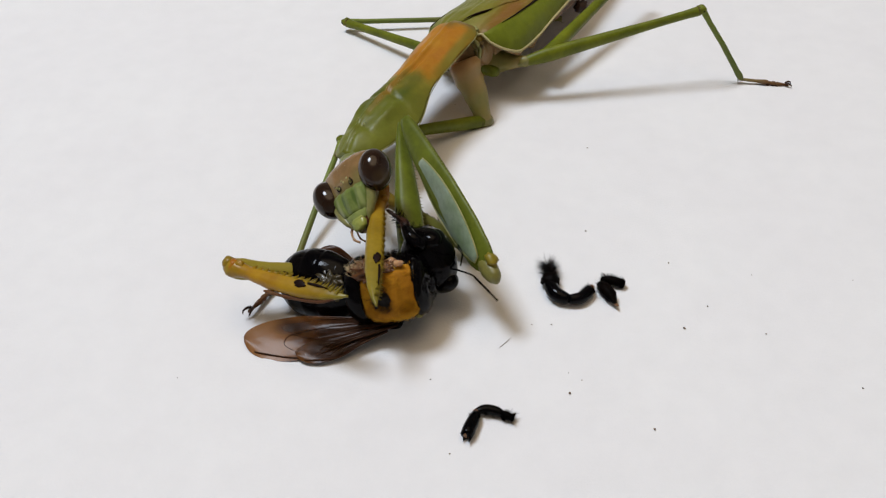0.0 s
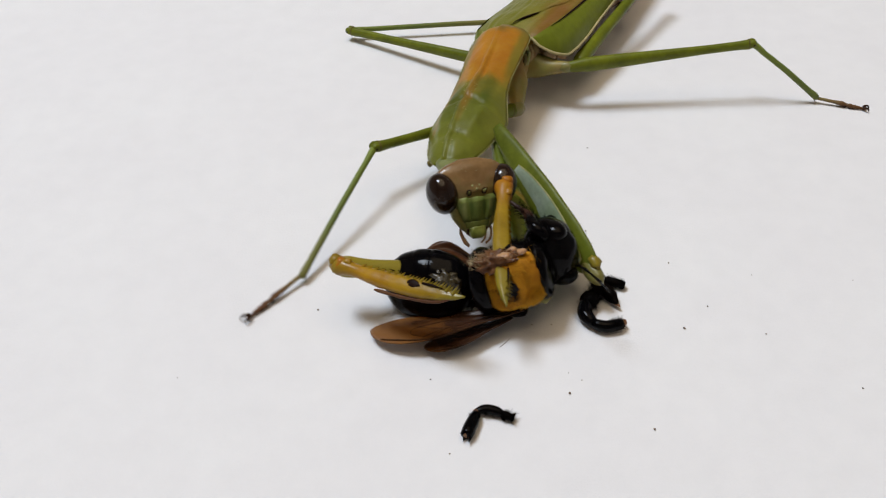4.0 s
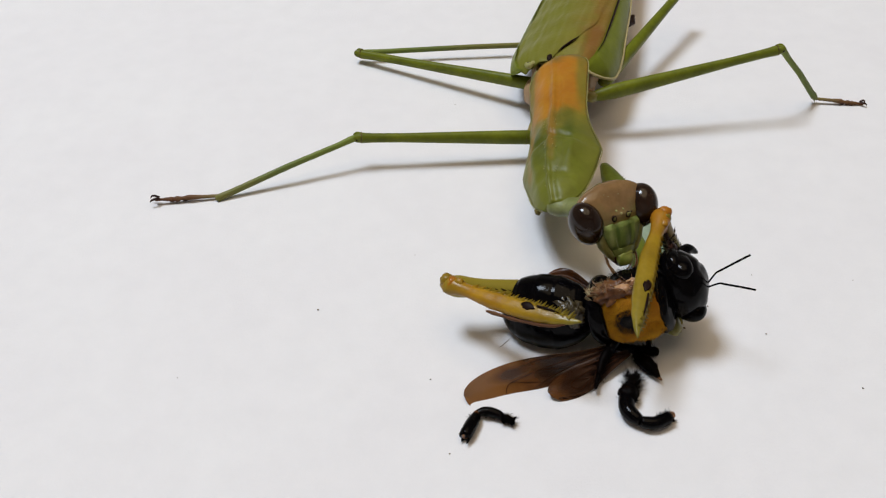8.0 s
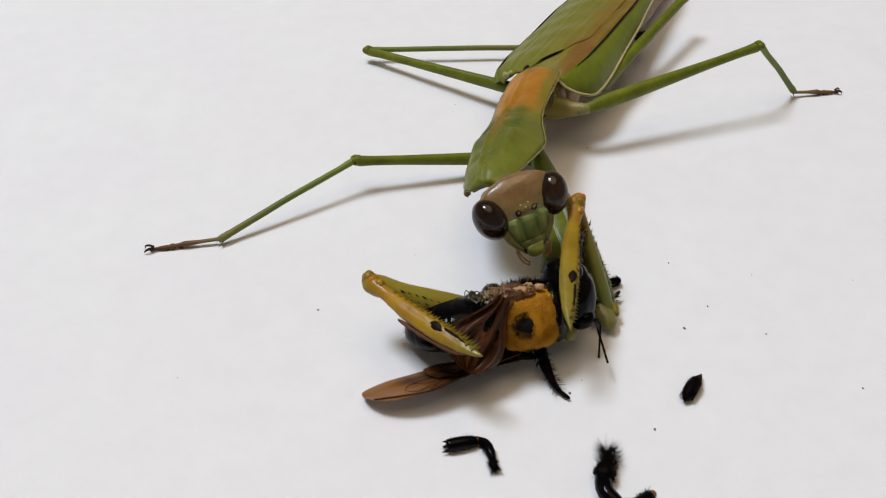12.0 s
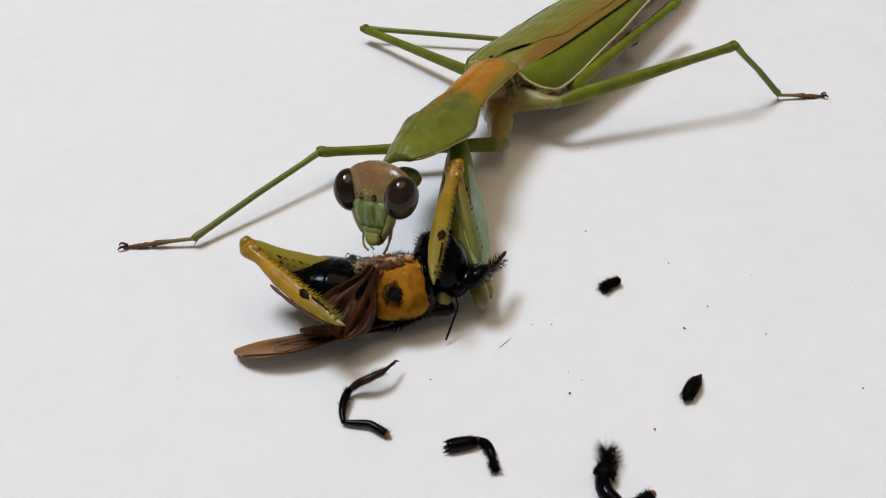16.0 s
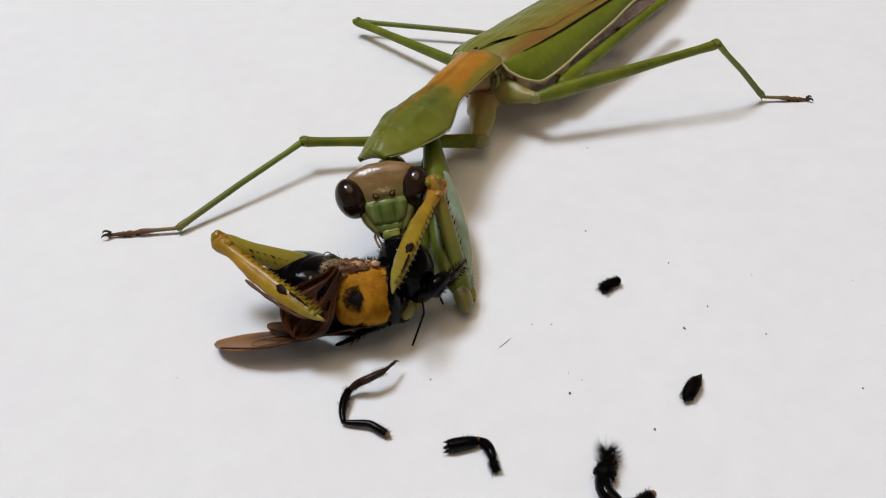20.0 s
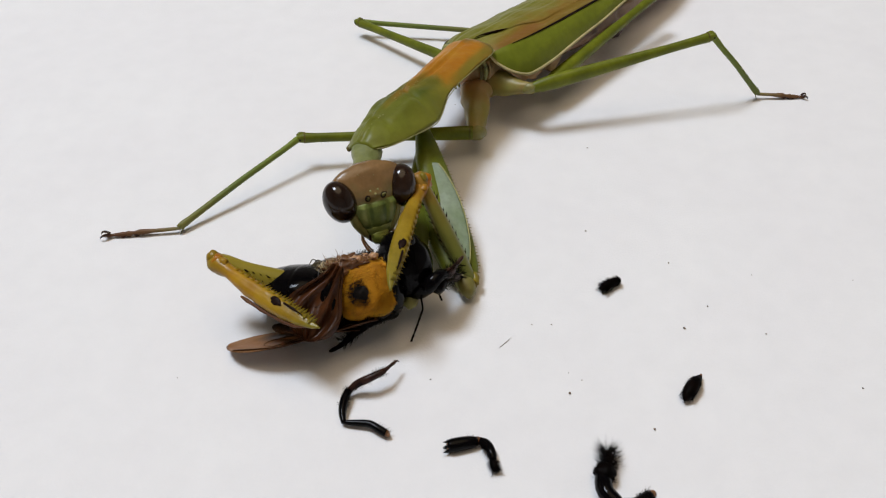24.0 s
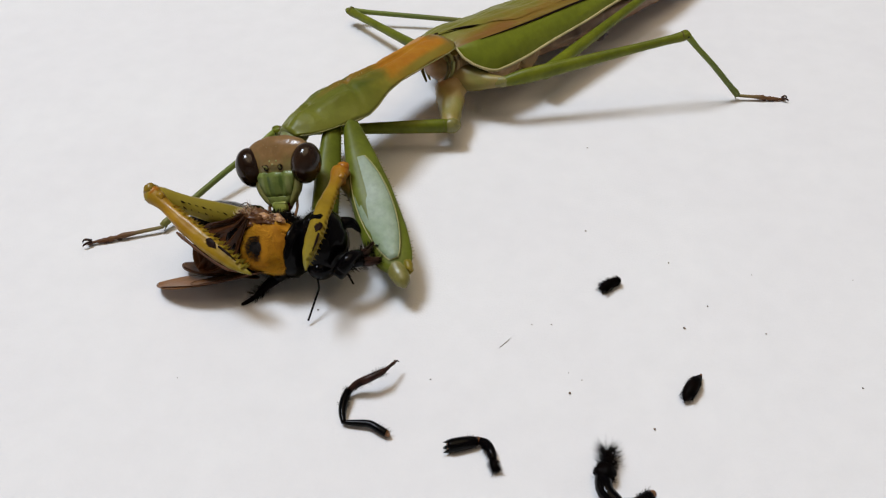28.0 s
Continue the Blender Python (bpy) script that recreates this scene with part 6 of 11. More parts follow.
    walk(joint["coxa_a"], rows((0, -23.83, -8.24, -2.18, 72.6, 28.0, -126.0), (0.5, -22.76, -8.08, -3.18, 78.7, 27.4, -119.8), (1, -22.01, -8.16, -3.59, 82.0, 30.1, -114.0), (1.5, -21.50, -8.16, -2.41, 70.5, 38.7, -125.4), (2, -19.36, -6.86, -4.39, 68.2, 30.8, -130.7), (2.5, -22.09, -7.40, -1.63, 66.2, 28.5, -132.1), (3, -20.93, -8.46, -3.14, 70.1, 36.8, -124.5), (3.5, -21.72, -9.91, -3.05, 76.9, 29.9, -117.3), (4, -19.28, -9.38, -4.45, 73.5, 27.9, -125.0), (4.5, -13.91, -11.65, -4.48, 53.1, 35.0, -126.8), (5, -12.40, -10.15, -5.74, 11.7, 33.2, -128.2), (5.5, -13.77, -8.45, -5.79, 11.8, 27.9, -135.7), (6, -13.99, -7.79, -6.33, 12.9, 24.0, -137.8), (6.5, -14.13, -7.56, -6.54, 13.5, 22.3, -138.7), (7, -11.22, -6.90, -7.68, 10.4, 20.0, -144.1), (7.5, -11.49, -6.93, -7.57, 7.4, 20.6, -146.3), (8, -9.79, -7.17, -10.09, 8.6, 11.4, -147.9), (8.5, -12.91, -6.97, -8.66, 9.0, 16.0, -149.4), (9, -13.76, -7.30, -8.06, 9.6, 18.6, -148.2), (9.5, -10.29, -8.04, -8.44, 0.8, 13.5, -157.6), (10, -13.75, -7.75, -6.53, 3.7, 20.3, -156.5), (10.5, -11.04, -6.98, -8.69, 3.1, 12.2, -158.3), (11, -9.57, -5.53, -9.19, -4.9, 7.8, -163.1), (11.5, -12.97, -6.68, -3.74, -1.4, 20.6, -145.3), (12, -13.45, -6.91, -3.89, -16.5, 32.7, -137.5), (12.5, -16.50, -6.04, -1.59, -42.3, 34.3, -136.8), (13, -14.72, -5.02, -2.85, -45.7, 34.7, -140.4), (13.5, -15.46, -6.49, -2.28, -49.4, 34.2, -141.2), (14, -15.39, -6.46, -2.23, -49.8, 33.9, -141.5), (14.5, -15.03, -6.19, -2.26, -50.8, 33.3, -142.2), (15, -14.78, -6.00, -2.22, -51.8, 32.7, -143.1), (15.5, -14.94, -6.24, -2.00, -52.4, 32.2, -143.0), (16, -14.32, -5.39, -2.63, -50.8, 34.1, -141.6), (16.5, -16.24, -6.66, -2.63, -44.3, 35.0, -134.6), (17, -14.78, -4.34, -3.72, -45.4, 33.0, -138.6), (17.5, -15.87, -5.00, -2.74, -51.1, 34.6, -144.5), (18, -16.62, -4.71, -1.96, -51.9, 31.6, -141.2), (18.5, -16.36, -5.54, -3.31, -46.5, 35.7, -133.6), (19, -15.65, -5.38, -3.46, -48.0, 35.9, -135.7), (19.5, -16.29, -4.82, -3.86, -48.5, 34.0, -136.6), (20, -16.28, -6.07, -3.93, -46.1, 34.3, -135.0), (20.5, -16.35, -6.74, -3.74, -29.9, 37.3, -130.0), (21, -16.39, -7.18, -3.94, -16.6, 35.7, -129.0), (21.5, -16.91, -7.36, -3.49, -19.9, 38.4, -132.6), (22, -16.95, -7.49, -3.56, -18.7, 38.6, -131.1), (22.5, -17.15, -7.89, -3.52, -16.0, 38.3, -128.0), (23, -17.35, -8.26, -3.11, -13.4, 36.0, -125.2), (23.5, -17.16, -7.95, -3.10, -12.1, 35.2, -124.4), (24, -15.08, -6.11, -5.03, -15.4, 34.5, -127.8), (24.5, -15.84, -7.03, -4.66, -14.6, 33.5, -126.7), (25, -17.30, -8.64, -3.91, -17.1, 39.0, -128.4), (25.5, -15.85, -7.29, -4.66, -17.8, 35.6, -129.1), (26, -17.69, -8.02, -2.75, -18.3, 25.3, -132.0), (26.5, -16.20, -7.61, -4.16, -13.0, 26.1, -132.6), (27, -14.72, -5.98, -5.52, -5.0, 32.1, -131.4), (27.15, -15.02, -6.30, -5.32, -2.9, 32.1, -131.4), (27.4, -19.96, -6.85, -3.80, 8.8, 32.6, -116.9), (28, -19.13, -7.58, -4.04, 11.3, 33.8, -115.3)))
    walk(joint["femur_a"], rows((0, -26.53, -15.61, -15.58, -52.3, -37.1, 104.1), (0.5, -24.07, -16.75, -16.32, -54.4, -32.4, 107.3), (1, -23.75, -19.23, -16.33, -53.0, -28.6, 106.3), (1.5, -27.05, -18.25, -16.55, -29.4, -46.6, 74.3), (2, -26.26, -16.53, -16.16, -26.8, -42.3, 68.4), (2.5, -25.89, -13.92, -14.88, -41.5, -47.2, 88.5), (3, -26.49, -19.09, -16.88, -40.1, -41.7, 89.2), (3.5, -22.37, -18.31, -16.56, -48.9, -39.6, 101.5), (4, -24.32, -20.57, -16.42, -40.7, -39.3, 87.2), (4.5, -21.41, -23.93, -18.99, -19.1, -56.3, 66.2), (5, -21.95, -23.20, -17.80, -54.3, -68.2, 104.2), (5.5, -25.62, -20.93, -16.09, -49.0, -59.3, 93.5), (6, -26.72, -20.27, -15.11, -47.1, -50.1, 89.7), (6.5, -27.23, -19.96, -14.61, -46.1, -45.9, 87.6), (7, -25.19, -18.14, -16.50, -69.9, -68.9, 111.2), (7.5, -25.97, -17.55, -16.31, -60.5, -67.6, 100.6), (8, -24.90, -17.52, -16.58, -93.4, -75.0, 132.4), (8.5, -28.86, -16.78, -15.04, -26.6, -59.9, 56.0), (9, -29.30, -17.23, -15.11, -24.9, -57.3, 53.7), (9.5, -27.39, -15.62, -14.95, -41.8, -72.6, 73.0), (10, -30.41, -15.21, -14.59, -17.0, -67.6, 42.2), (10.5, -28.39, -14.01, -14.95, -13.9, -81.2, 37.9), (11, -27.88, -10.58, -13.44, 50.3, -70.3, -35.5), (11.5, -27.09, -16.33, -9.92, -10.0, -41.4, 46.9), (12, -25.42, -17.94, -15.12, -10.0, -67.5, 48.7), (12.5, -27.33, -16.35, -11.61, 7.2, -42.8, 32.0), (13, -26.94, -14.91, -14.13, 29.7, -60.2, 6.0), (13.5, -27.12, -15.94, -12.29, 10.8, -44.5, 31.4), (14, -27.15, -15.89, -12.20, 8.7, -45.1, 33.7), (14.5, -27.07, -15.49, -12.09, 4.2, -46.2, 39.0), (15, -27.09, -15.19, -11.86, -0.5, -46.8, 44.4), (15.5, -27.35, -15.45, -11.50, -2.4, -46.8, 47.0), (16, -26.27, -14.82, -12.82, -1.0, -49.7, 45.3), (16.5, -26.72, -17.35, -12.95, 2.2, -47.6, 42.3), (17, -26.61, -14.77, -13.96, 3.0, -54.9, 38.5), (17.5, -28.88, -14.02, -14.63, 30.5, -71.2, 7.5), (18, -28.80, -14.26, -11.21, -10.1, -46.0, 56.9), (18.5, -26.94, -16.89, -15.73, -30.8, -77.8, 81.5), (19, -26.51, -16.43, -15.78, -46.4, -72.6, 99.0), (19.5, -27.62, -15.57, -14.43, -10.2, -58.3, 58.4), (20, -27.40, -17.26, -15.10, -7.9, -65.2, 55.2), (20.5, -26.07, -18.52, -16.13, -25.2, -70.5, 75.6), (21, -25.99, -18.96, -14.87, -27.3, -51.9, 78.6), (21.5, -26.90, -18.51, -15.70, -31.6, -61.4, 83.6), (22, -26.65, -18.75, -15.62, -28.8, -58.7, 80.6), (22.5, -26.20, -19.35, -14.95, -24.1, -50.5, 74.9), (23, -25.95, -20.21, -13.66, -22.8, -45.2, 73.2), (23.5, -25.67, -20.10, -13.40, -23.3, -44.7, 73.4), (24, -24.59, -18.74, -16.51, -35.9, -66.3, 88.4), (24.5, -25.08, -19.37, -14.68, -11.1, -51.5, 60.3), (25, -26.41, -20.12, -15.84, -20.4, -57.0, 71.5), (25.5, -25.55, -19.27, -15.82, -16.8, -60.4, 67.6), (26, -28.72, -20.18, -10.17, -8.5, -47.5, 55.8), (26.5, -27.26, -19.57, -11.77, -5.5, -47.2, 53.5), (27, -25.32, -18.14, -17.13, -23.2, -82.2, 72.7), (27.15, -24.83, -17.62, -17.49, -22.8, -82.0, 72.2), (27.4, -25.62, -18.31, -15.41, -21.1, -48.0, 76.3), (28, -24.46, -18.96, -16.02, -29.9, -45.3, 86.6)))
    walk(joint["tibia_a"], rows((0, -32.55, -9.11, -5.71, -101.4, 13.4, -150.3), (0.5, -30.83, -9.78, -7.26, -101.0, 12.3, -148.8), (1, -30.39, -11.78, -7.96, -101.1, 12.1, -147.3), (1.5, -28.47, -12.90, -5.21, -103.3, 20.0, -154.2), (2, -26.72, -10.67, -5.45, -103.5, 18.5, -157.5), (2.5, -29.44, -8.45, -3.50, -100.1, 20.6, -146.7), (3, -29.92, -12.83, -6.28, -102.5, 16.4, -151.2), (3.5, -27.87, -12.13, -6.40, -101.9, 15.0, -149.3), (4, -27.74, -13.44, -6.05, -102.8, 17.9, -154.7), (4.5, -22.53, -19.99, -6.15, -105.2, 16.6, -159.5), (5, -23.03, -18.70, -6.30, -104.6, 16.0, -160.0), (5.5, -25.96, -14.57, -5.44, -103.6, 12.9, -165.1), (6, -26.62, -12.29, -5.61, -102.8, 11.7, -165.3), (6.5, -26.81, -11.30, -5.73, -102.5, 11.3, -165.2), (7, -26.74, -13.98, -5.04, -103.1, 6.2, -174.1), (7.5, -26.79, -12.90, -4.85, -103.5, 9.8, -172.5), (8, -27.04, -15.13, -4.60, -104.5, 7.2, 177.3), (8.5, -25.32, -11.61, -4.34, -104.7, 9.0, 175.7), (9, -25.27, -11.82, -4.70, -104.8, 9.0, 175.6), (9.5, -26.26, -12.05, -3.13, -104.7, 10.3, 176.1), (10, -26.85, -12.04, -3.15, -104.7, 11.9, 175.7), (10.5, -26.83, -12.83, -2.71, -105.2, 8.9, 169.4), (11, -24.42, -12.91, -2.30, -103.5, 8.4, 179.3), (11.5, -20.70, -9.53, -1.75, -101.3, 22.3, -152.5), (12, -22.25, -14.38, -3.87, -104.3, 14.4, -162.4), (12.5, -19.55, -11.49, -3.25, -106.4, 11.8, -167.6), (13, -20.91, -14.17, -3.90, -107.4, 11.5, -171.2), (13.5, -19.54, -11.33, -3.63, -106.5, 13.4, -163.8), (14, -19.84, -11.00, -3.46, -106.2, 14.1, -162.4), (14.5, -20.37, -10.07, -3.19, -105.7, 15.9, -159.2), (15, -20.99, -9.22, -2.86, -105.1, 17.8, -156.2), (15.5, -21.51, -9.21, -2.51, -104.8, 18.6, -154.4), (16, -20.62, -9.11, -3.39, -104.5, 17.5, -154.7), (16.5, -20.49, -11.68, -3.85, -106.6, 15.3, -161.5), (17, -21.12, -10.40, -4.37, -104.8, 7.6, -166.0), (17.5, -24.93, -13.35, -3.90, -105.2, 6.8, -168.6), (18, -24.07, -7.02, -2.33, -105.2, 15.0, -156.9), (18.5, -26.34, -14.24, -4.67, -101.6, 0.9, -156.3), (19, -26.84, -12.77, -4.90, -102.6, 5.9, -154.6), (19.5, -24.22, -10.12, -4.40, -104.3, 10.4, -157.2), (20, -24.41, -13.06, -4.74, -104.3, 9.7, -158.1), (20.5, -24.89, -14.55, -5.36, -103.7, 10.1, -155.1), (21, -24.46, -11.42, -5.13, -103.9, 13.3, -152.7), (21.5, -26.12, -12.70, -5.43, -103.2, 10.3, -152.2), (22, -25.52, -12.44, -5.41, -103.4, 11.4, -152.4), (22.5, -24.12, -11.72, -5.40, -104.0, 13.8, -152.7), (23, -23.40, -11.78, -4.92, -104.4, 15.8, -152.8), (23.5, -23.10, -11.60, -4.73, -104.4, 16.6, -153.2), (24, -24.31, -13.79, -5.73, -103.2, 12.9, -151.5), (24.5, -21.23, -12.64, -5.01, -105.5, 16.7, -155.5), (25, -24.23, -13.68, -5.47, -104.6, 14.6, -153.8), (25.5, -23.18, -13.61, -5.34, -104.1, 14.0, -152.4), (26, -23.99, -13.23, -1.05, -105.0, 25.0, -152.0), (26.5, -22.22, -12.78, -2.72, -103.1, 21.1, -147.3), (27, -24.61, -16.38, -5.80, -102.5, 13.2, -148.1), (27.15, -24.61, -16.38, -5.80, -102.5, 13.2, -148.1), (27.4, -24.67, -11.84, -5.43, -101.6, 17.8, -140.1), (28, -24.90, -11.87, -6.43, -101.5, 13.3, -141.7)))
    walk(joint["coxa_b"], rows((0, -22.33, -5.59, -4.11, -3.2, 29.4, -146.6), (0.5, -21.56, -5.74, -5.32, -2.1, 28.7, -142.2), (1, -22.38, -7.25, -6.62, 3.0, 24.6, -138.2), (1.5, -20.56, -6.09, -4.70, -7.3, 27.8, -139.9), (2, -18.56, -4.84, -6.64, -16.9, 22.0, -147.7), (2.5, -19.83, -4.32, -3.03, 1.9, 31.3, -142.8), (3, -21.00, -7.07, -5.93, -6.4, 25.6, -140.7), (3.5, -20.05, -7.02, -4.73, -2.4, 31.4, -138.5), (4, -17.77, -7.23, -6.50, -8.6, 22.5, -140.6), (4.5, -13.96, -10.81, -7.32, -16.0, 22.4, -139.7), (5, -13.52, -10.94, -7.95, -13.8, 21.3, -141.8), (5.5, -15.42, -9.28, -7.98, -10.6, 17.3, -150.4), (6, -15.87, -8.64, -8.47, -7.5, 15.3, -153.6), (6.5, -16.08, -8.39, -8.66, -6.2, 14.6, -155.0), (7, -13.99, -8.45, -9.77, -14.8, 10.5, -152.4), (7.5, -14.85, -8.28, -9.74, -17.5, 10.9, -156.8), (8, -13.37, -8.63, -11.74, -26.8, 4.4, -157.6), (8.5, -12.93, -6.96, -10.15, -29.1, 7.9, -161.0), (9, -12.22, -6.74, -9.32, -29.1, 10.3, -159.8), (9.5, -13.64, -8.84, -10.22, -17.8, 5.7, -165.2), (10, -13.75, -7.88, -8.14, -16.7, 11.7, -160.1), (10.5, -13.80, -7.75, -10.32, -19.8, 4.3, -164.9), (11, -10.07, -5.71, -10.57, -18.7, 2.1, -161.3), (11.5, -10.76, -5.16, -4.44, -3.1, 21.4, -150.9), (12, -13.29, -6.53, -5.45, -16.4, 20.0, -150.4), (12.5, -13.64, -3.88, -1.58, -12.6, 28.1, -151.0), (13, -13.81, -3.95, -4.00, -14.6, 22.7, -149.0), (13.5, -13.22, -4.55, -2.63, -16.0, 26.0, -151.6), (14, -13.29, -4.60, -2.67, -14.7, 25.8, -151.6), (14.5, -13.31, -4.51, -2.90, -12.3, 25.4, -151.9), (15, -13.36, -4.47, -3.01, -10.3, 25.4, -152.4), (15.5, -13.67, -4.78, -2.87, -9.8, 25.2, -152.3), (16, -13.54, -4.18, -3.74, -9.2, 24.4, -150.8), (16.5, -13.82, -4.46, -2.80, -19.2, 26.4, -149.9), (17, -13.39, -2.88, -4.59, -10.4, 20.8, -152.3), (17.5, -15.69, -4.07, -4.13, -18.9, 20.9, -158.0), (18, -15.15, -3.06, -2.66, -13.3, 23.6, -159.3), (18.5, -15.88, -4.26, -4.42, -29.7, 21.7, -153.1), (19, -17.33, -5.22, -5.51, -21.5, 21.1, -152.7), (19.5, -15.22, -3.26, -4.73, -14.5, 21.1, -152.7), (20, -16.51, -5.35, -5.43, -19.5, 21.2, -149.3), (20.5, -16.52, -6.02, -5.25, -15.7, 23.7, -146.2), (21, -15.77, -5.89, -5.03, -14.4, 23.4, -148.5), (21.5, -17.25, -6.66, -5.09, -14.2, 24.1, -148.6), (22, -16.91, -6.56, -4.97, -14.5, 24.4, -148.5), (22.5, -16.22, -6.40, -4.44, -15.3, 26.1, -148.3), (23, -15.68, -6.29, -3.55, -16.3, 28.6, -147.9), (23.5, -15.21, -5.81, -3.31, -16.6, 30.1, -148.1), (24, -15.58, -5.70, -6.66, -12.5, 21.8, -143.6), (24.5, -13.81, -4.75, -4.98, -11.4, 24.2, -144.5), (25, -16.31, -7.09, -4.78, -15.4, 25.6, -147.7), (25.5, -15.07, -5.88, -5.64, -11.7, 23.2, -144.7), (26, -14.15, -4.81, -1.67, -2.6, 32.9, -145.8), (26.5, -12.81, -4.42, -3.52, -3.7, 27.6, -144.7), (27, -15.25, -5.59, -7.11, -8.9, 20.4, -143.1), (27.15, -15.25, -5.59, -7.11, -8.9, 20.4, -143.1), (27.4, -18.57, -3.96, -2.38, -10.0, 31.7, -143.0), (28, -18.25, -3.77, -1.63, -5.7, 34.6, -137.6)))
    walk(joint["femur_b"], rows((0, -46.16, -0.04, -7.52, -28.1, 24.5, -45.0), (0.5, -44.65, -1.57, -8.25, -27.4, 24.7, -43.4), (1, -45.83, -4.53, -8.00, -27.8, 25.0, -42.7), (1.5, -42.82, -0.91, -4.51, -24.0, 27.3, -32.9), (2, -42.55, 0.95, -6.18, -26.8, 25.6, -41.7), (2.5, -45.55, 0.32, -6.42, -26.9, 25.7, -41.0), (3, -45.13, -2.43, -6.46, -25.9, 25.6, -36.9), (3.5, -43.60, -4.23, -8.62, -26.3, 23.6, -38.3), (4, -43.79, -3.32, -7.14, -28.6, 24.6, -45.4), (4.5, -37.61, -6.02, -6.26, -26.3, 25.3, -37.7), (5, -38.06, -4.96, -6.74, -27.3, 25.1, -41.2), (5.5, -40.16, -0.33, -6.15, -30.5, 25.2, -53.1), (6, -41.46, 1.23, -6.71, -32.1, 24.4, -58.6), (6.5, -42.03, 1.88, -6.96, -32.7, 23.9, -61.0), (7, -40.74, 1.82, -7.09, -34.4, 22.6, -66.1), (7.5, -40.60, 2.23, -6.99, -33.4, 23.4, -63.6), (8, -37.41, 3.77, -5.30, -33.3, 24.7, -63.1), (8.5, -36.52, 6.23, -5.95, -34.5, 23.7, -68.0), (9, -35.15, 6.49, -5.76, -34.0, 23.9, -67.1), (9.5, -38.76, 5.88, -5.41, -35.4, 23.7, -69.5), (10, -38.41, 6.78, -4.98, -35.2, 24.1, -69.9), (10.5, -35.89, 7.55, -3.86, -35.1, 25.0, -69.2), (11, -38.01, 8.52, -4.21, -35.9, 23.9, -70.2), (11.5, -41.09, 0.16, -5.19, -37.0, 29.2, -64.3), (12, -38.62, -0.13, -4.13, -36.3, 31.1, -60.6), (12.5, -37.36, 2.58, -1.19, -35.3, 45.6, -55.2), (13, -36.39, 2.30, -1.82, -36.1, 44.4, -57.3), (13.5, -38.27, 1.05, -1.35, -33.5, 46.1, -49.2), (14, -38.82, 0.99, -1.68, -31.6, 33.9, -43.4), (14.5, -39.82, 1.11, -2.54, -32.5, 32.7, -46.2), (15, -40.92, 1.09, -3.31, -33.1, 31.6, -48.5), (15.5, -41.71, 0.57, -3.40, -33.5, 31.4, -49.3), (16, -40.95, 1.10, -3.52, -32.6, 31.7, -47.3), (16.5, -40.43, 0.23, -2.32, -31.3, 33.8, -42.2), (17, -39.57, 2.32, -2.32, -32.1, 33.8, -46.2), (17.5, -39.68, 2.97, -0.87, -31.1, 35.4, -42.6), (18, -43.42, 3.34, -1.39, -30.8, 34.1, -40.1), (18.5, -41.15, 0.64, -1.16, -28.6, 34.4, -33.5), (19, -43.12, 0.01, -2.77, -30.0, 33.5, -37.9), (19.5, -43.09, 1.26, -2.97, -31.2, 32.4, -41.3), (20, -43.15, -1.19, -3.33, -31.2, 33.2, -41.7), (20.5, -44.30, -3.61, -5.35, -31.9, 31.0, -44.5), (21, -44.49, -3.40, -5.06, -31.6, 31.5, -43.3), (21.5, -45.93, -4.12, -5.65, -32.0, 31.2, -44.4), (22, -45.63, -4.18, -5.71, -31.9, 31.1, -44.3), (22.5, -44.91, -4.26, -5.81, -31.7, 30.9, -43.9), (23, -44.18, -4.29, -5.94, -31.5, 30.6, -43.4), (23.5, -43.56, -3.63, -6.25, -31.2, 30.4, -43.7), (24, -44.41, -4.64, -6.60, -31.6, 30.3, -44.8), (24.5, -43.68, -4.01, -5.57, -31.3, 31.0, -42.5), (25, -44.56, -4.49, -5.45, -31.2, 31.3, -41.7), (25.5, -44.20, -4.68, -6.02, -31.6, 30.3, -43.5), (26, -43.69, -2.46, -5.76, -32.0, 30.2, -46.4), (26.5, -43.43, -3.44, -5.71, -31.6, 30.6, -44.2), (27, -44.45, -5.09, -5.63, -30.3, 32.3, -39.5), (27.15, -44.45, -5.09, -5.63, -30.3, 32.3, -39.5), (27.4, -43.47, -3.42, -4.40, -28.5, 31.3, -31.5), (28, -42.24, -3.90, -3.83, -27.2, 32.0, -27.0)))
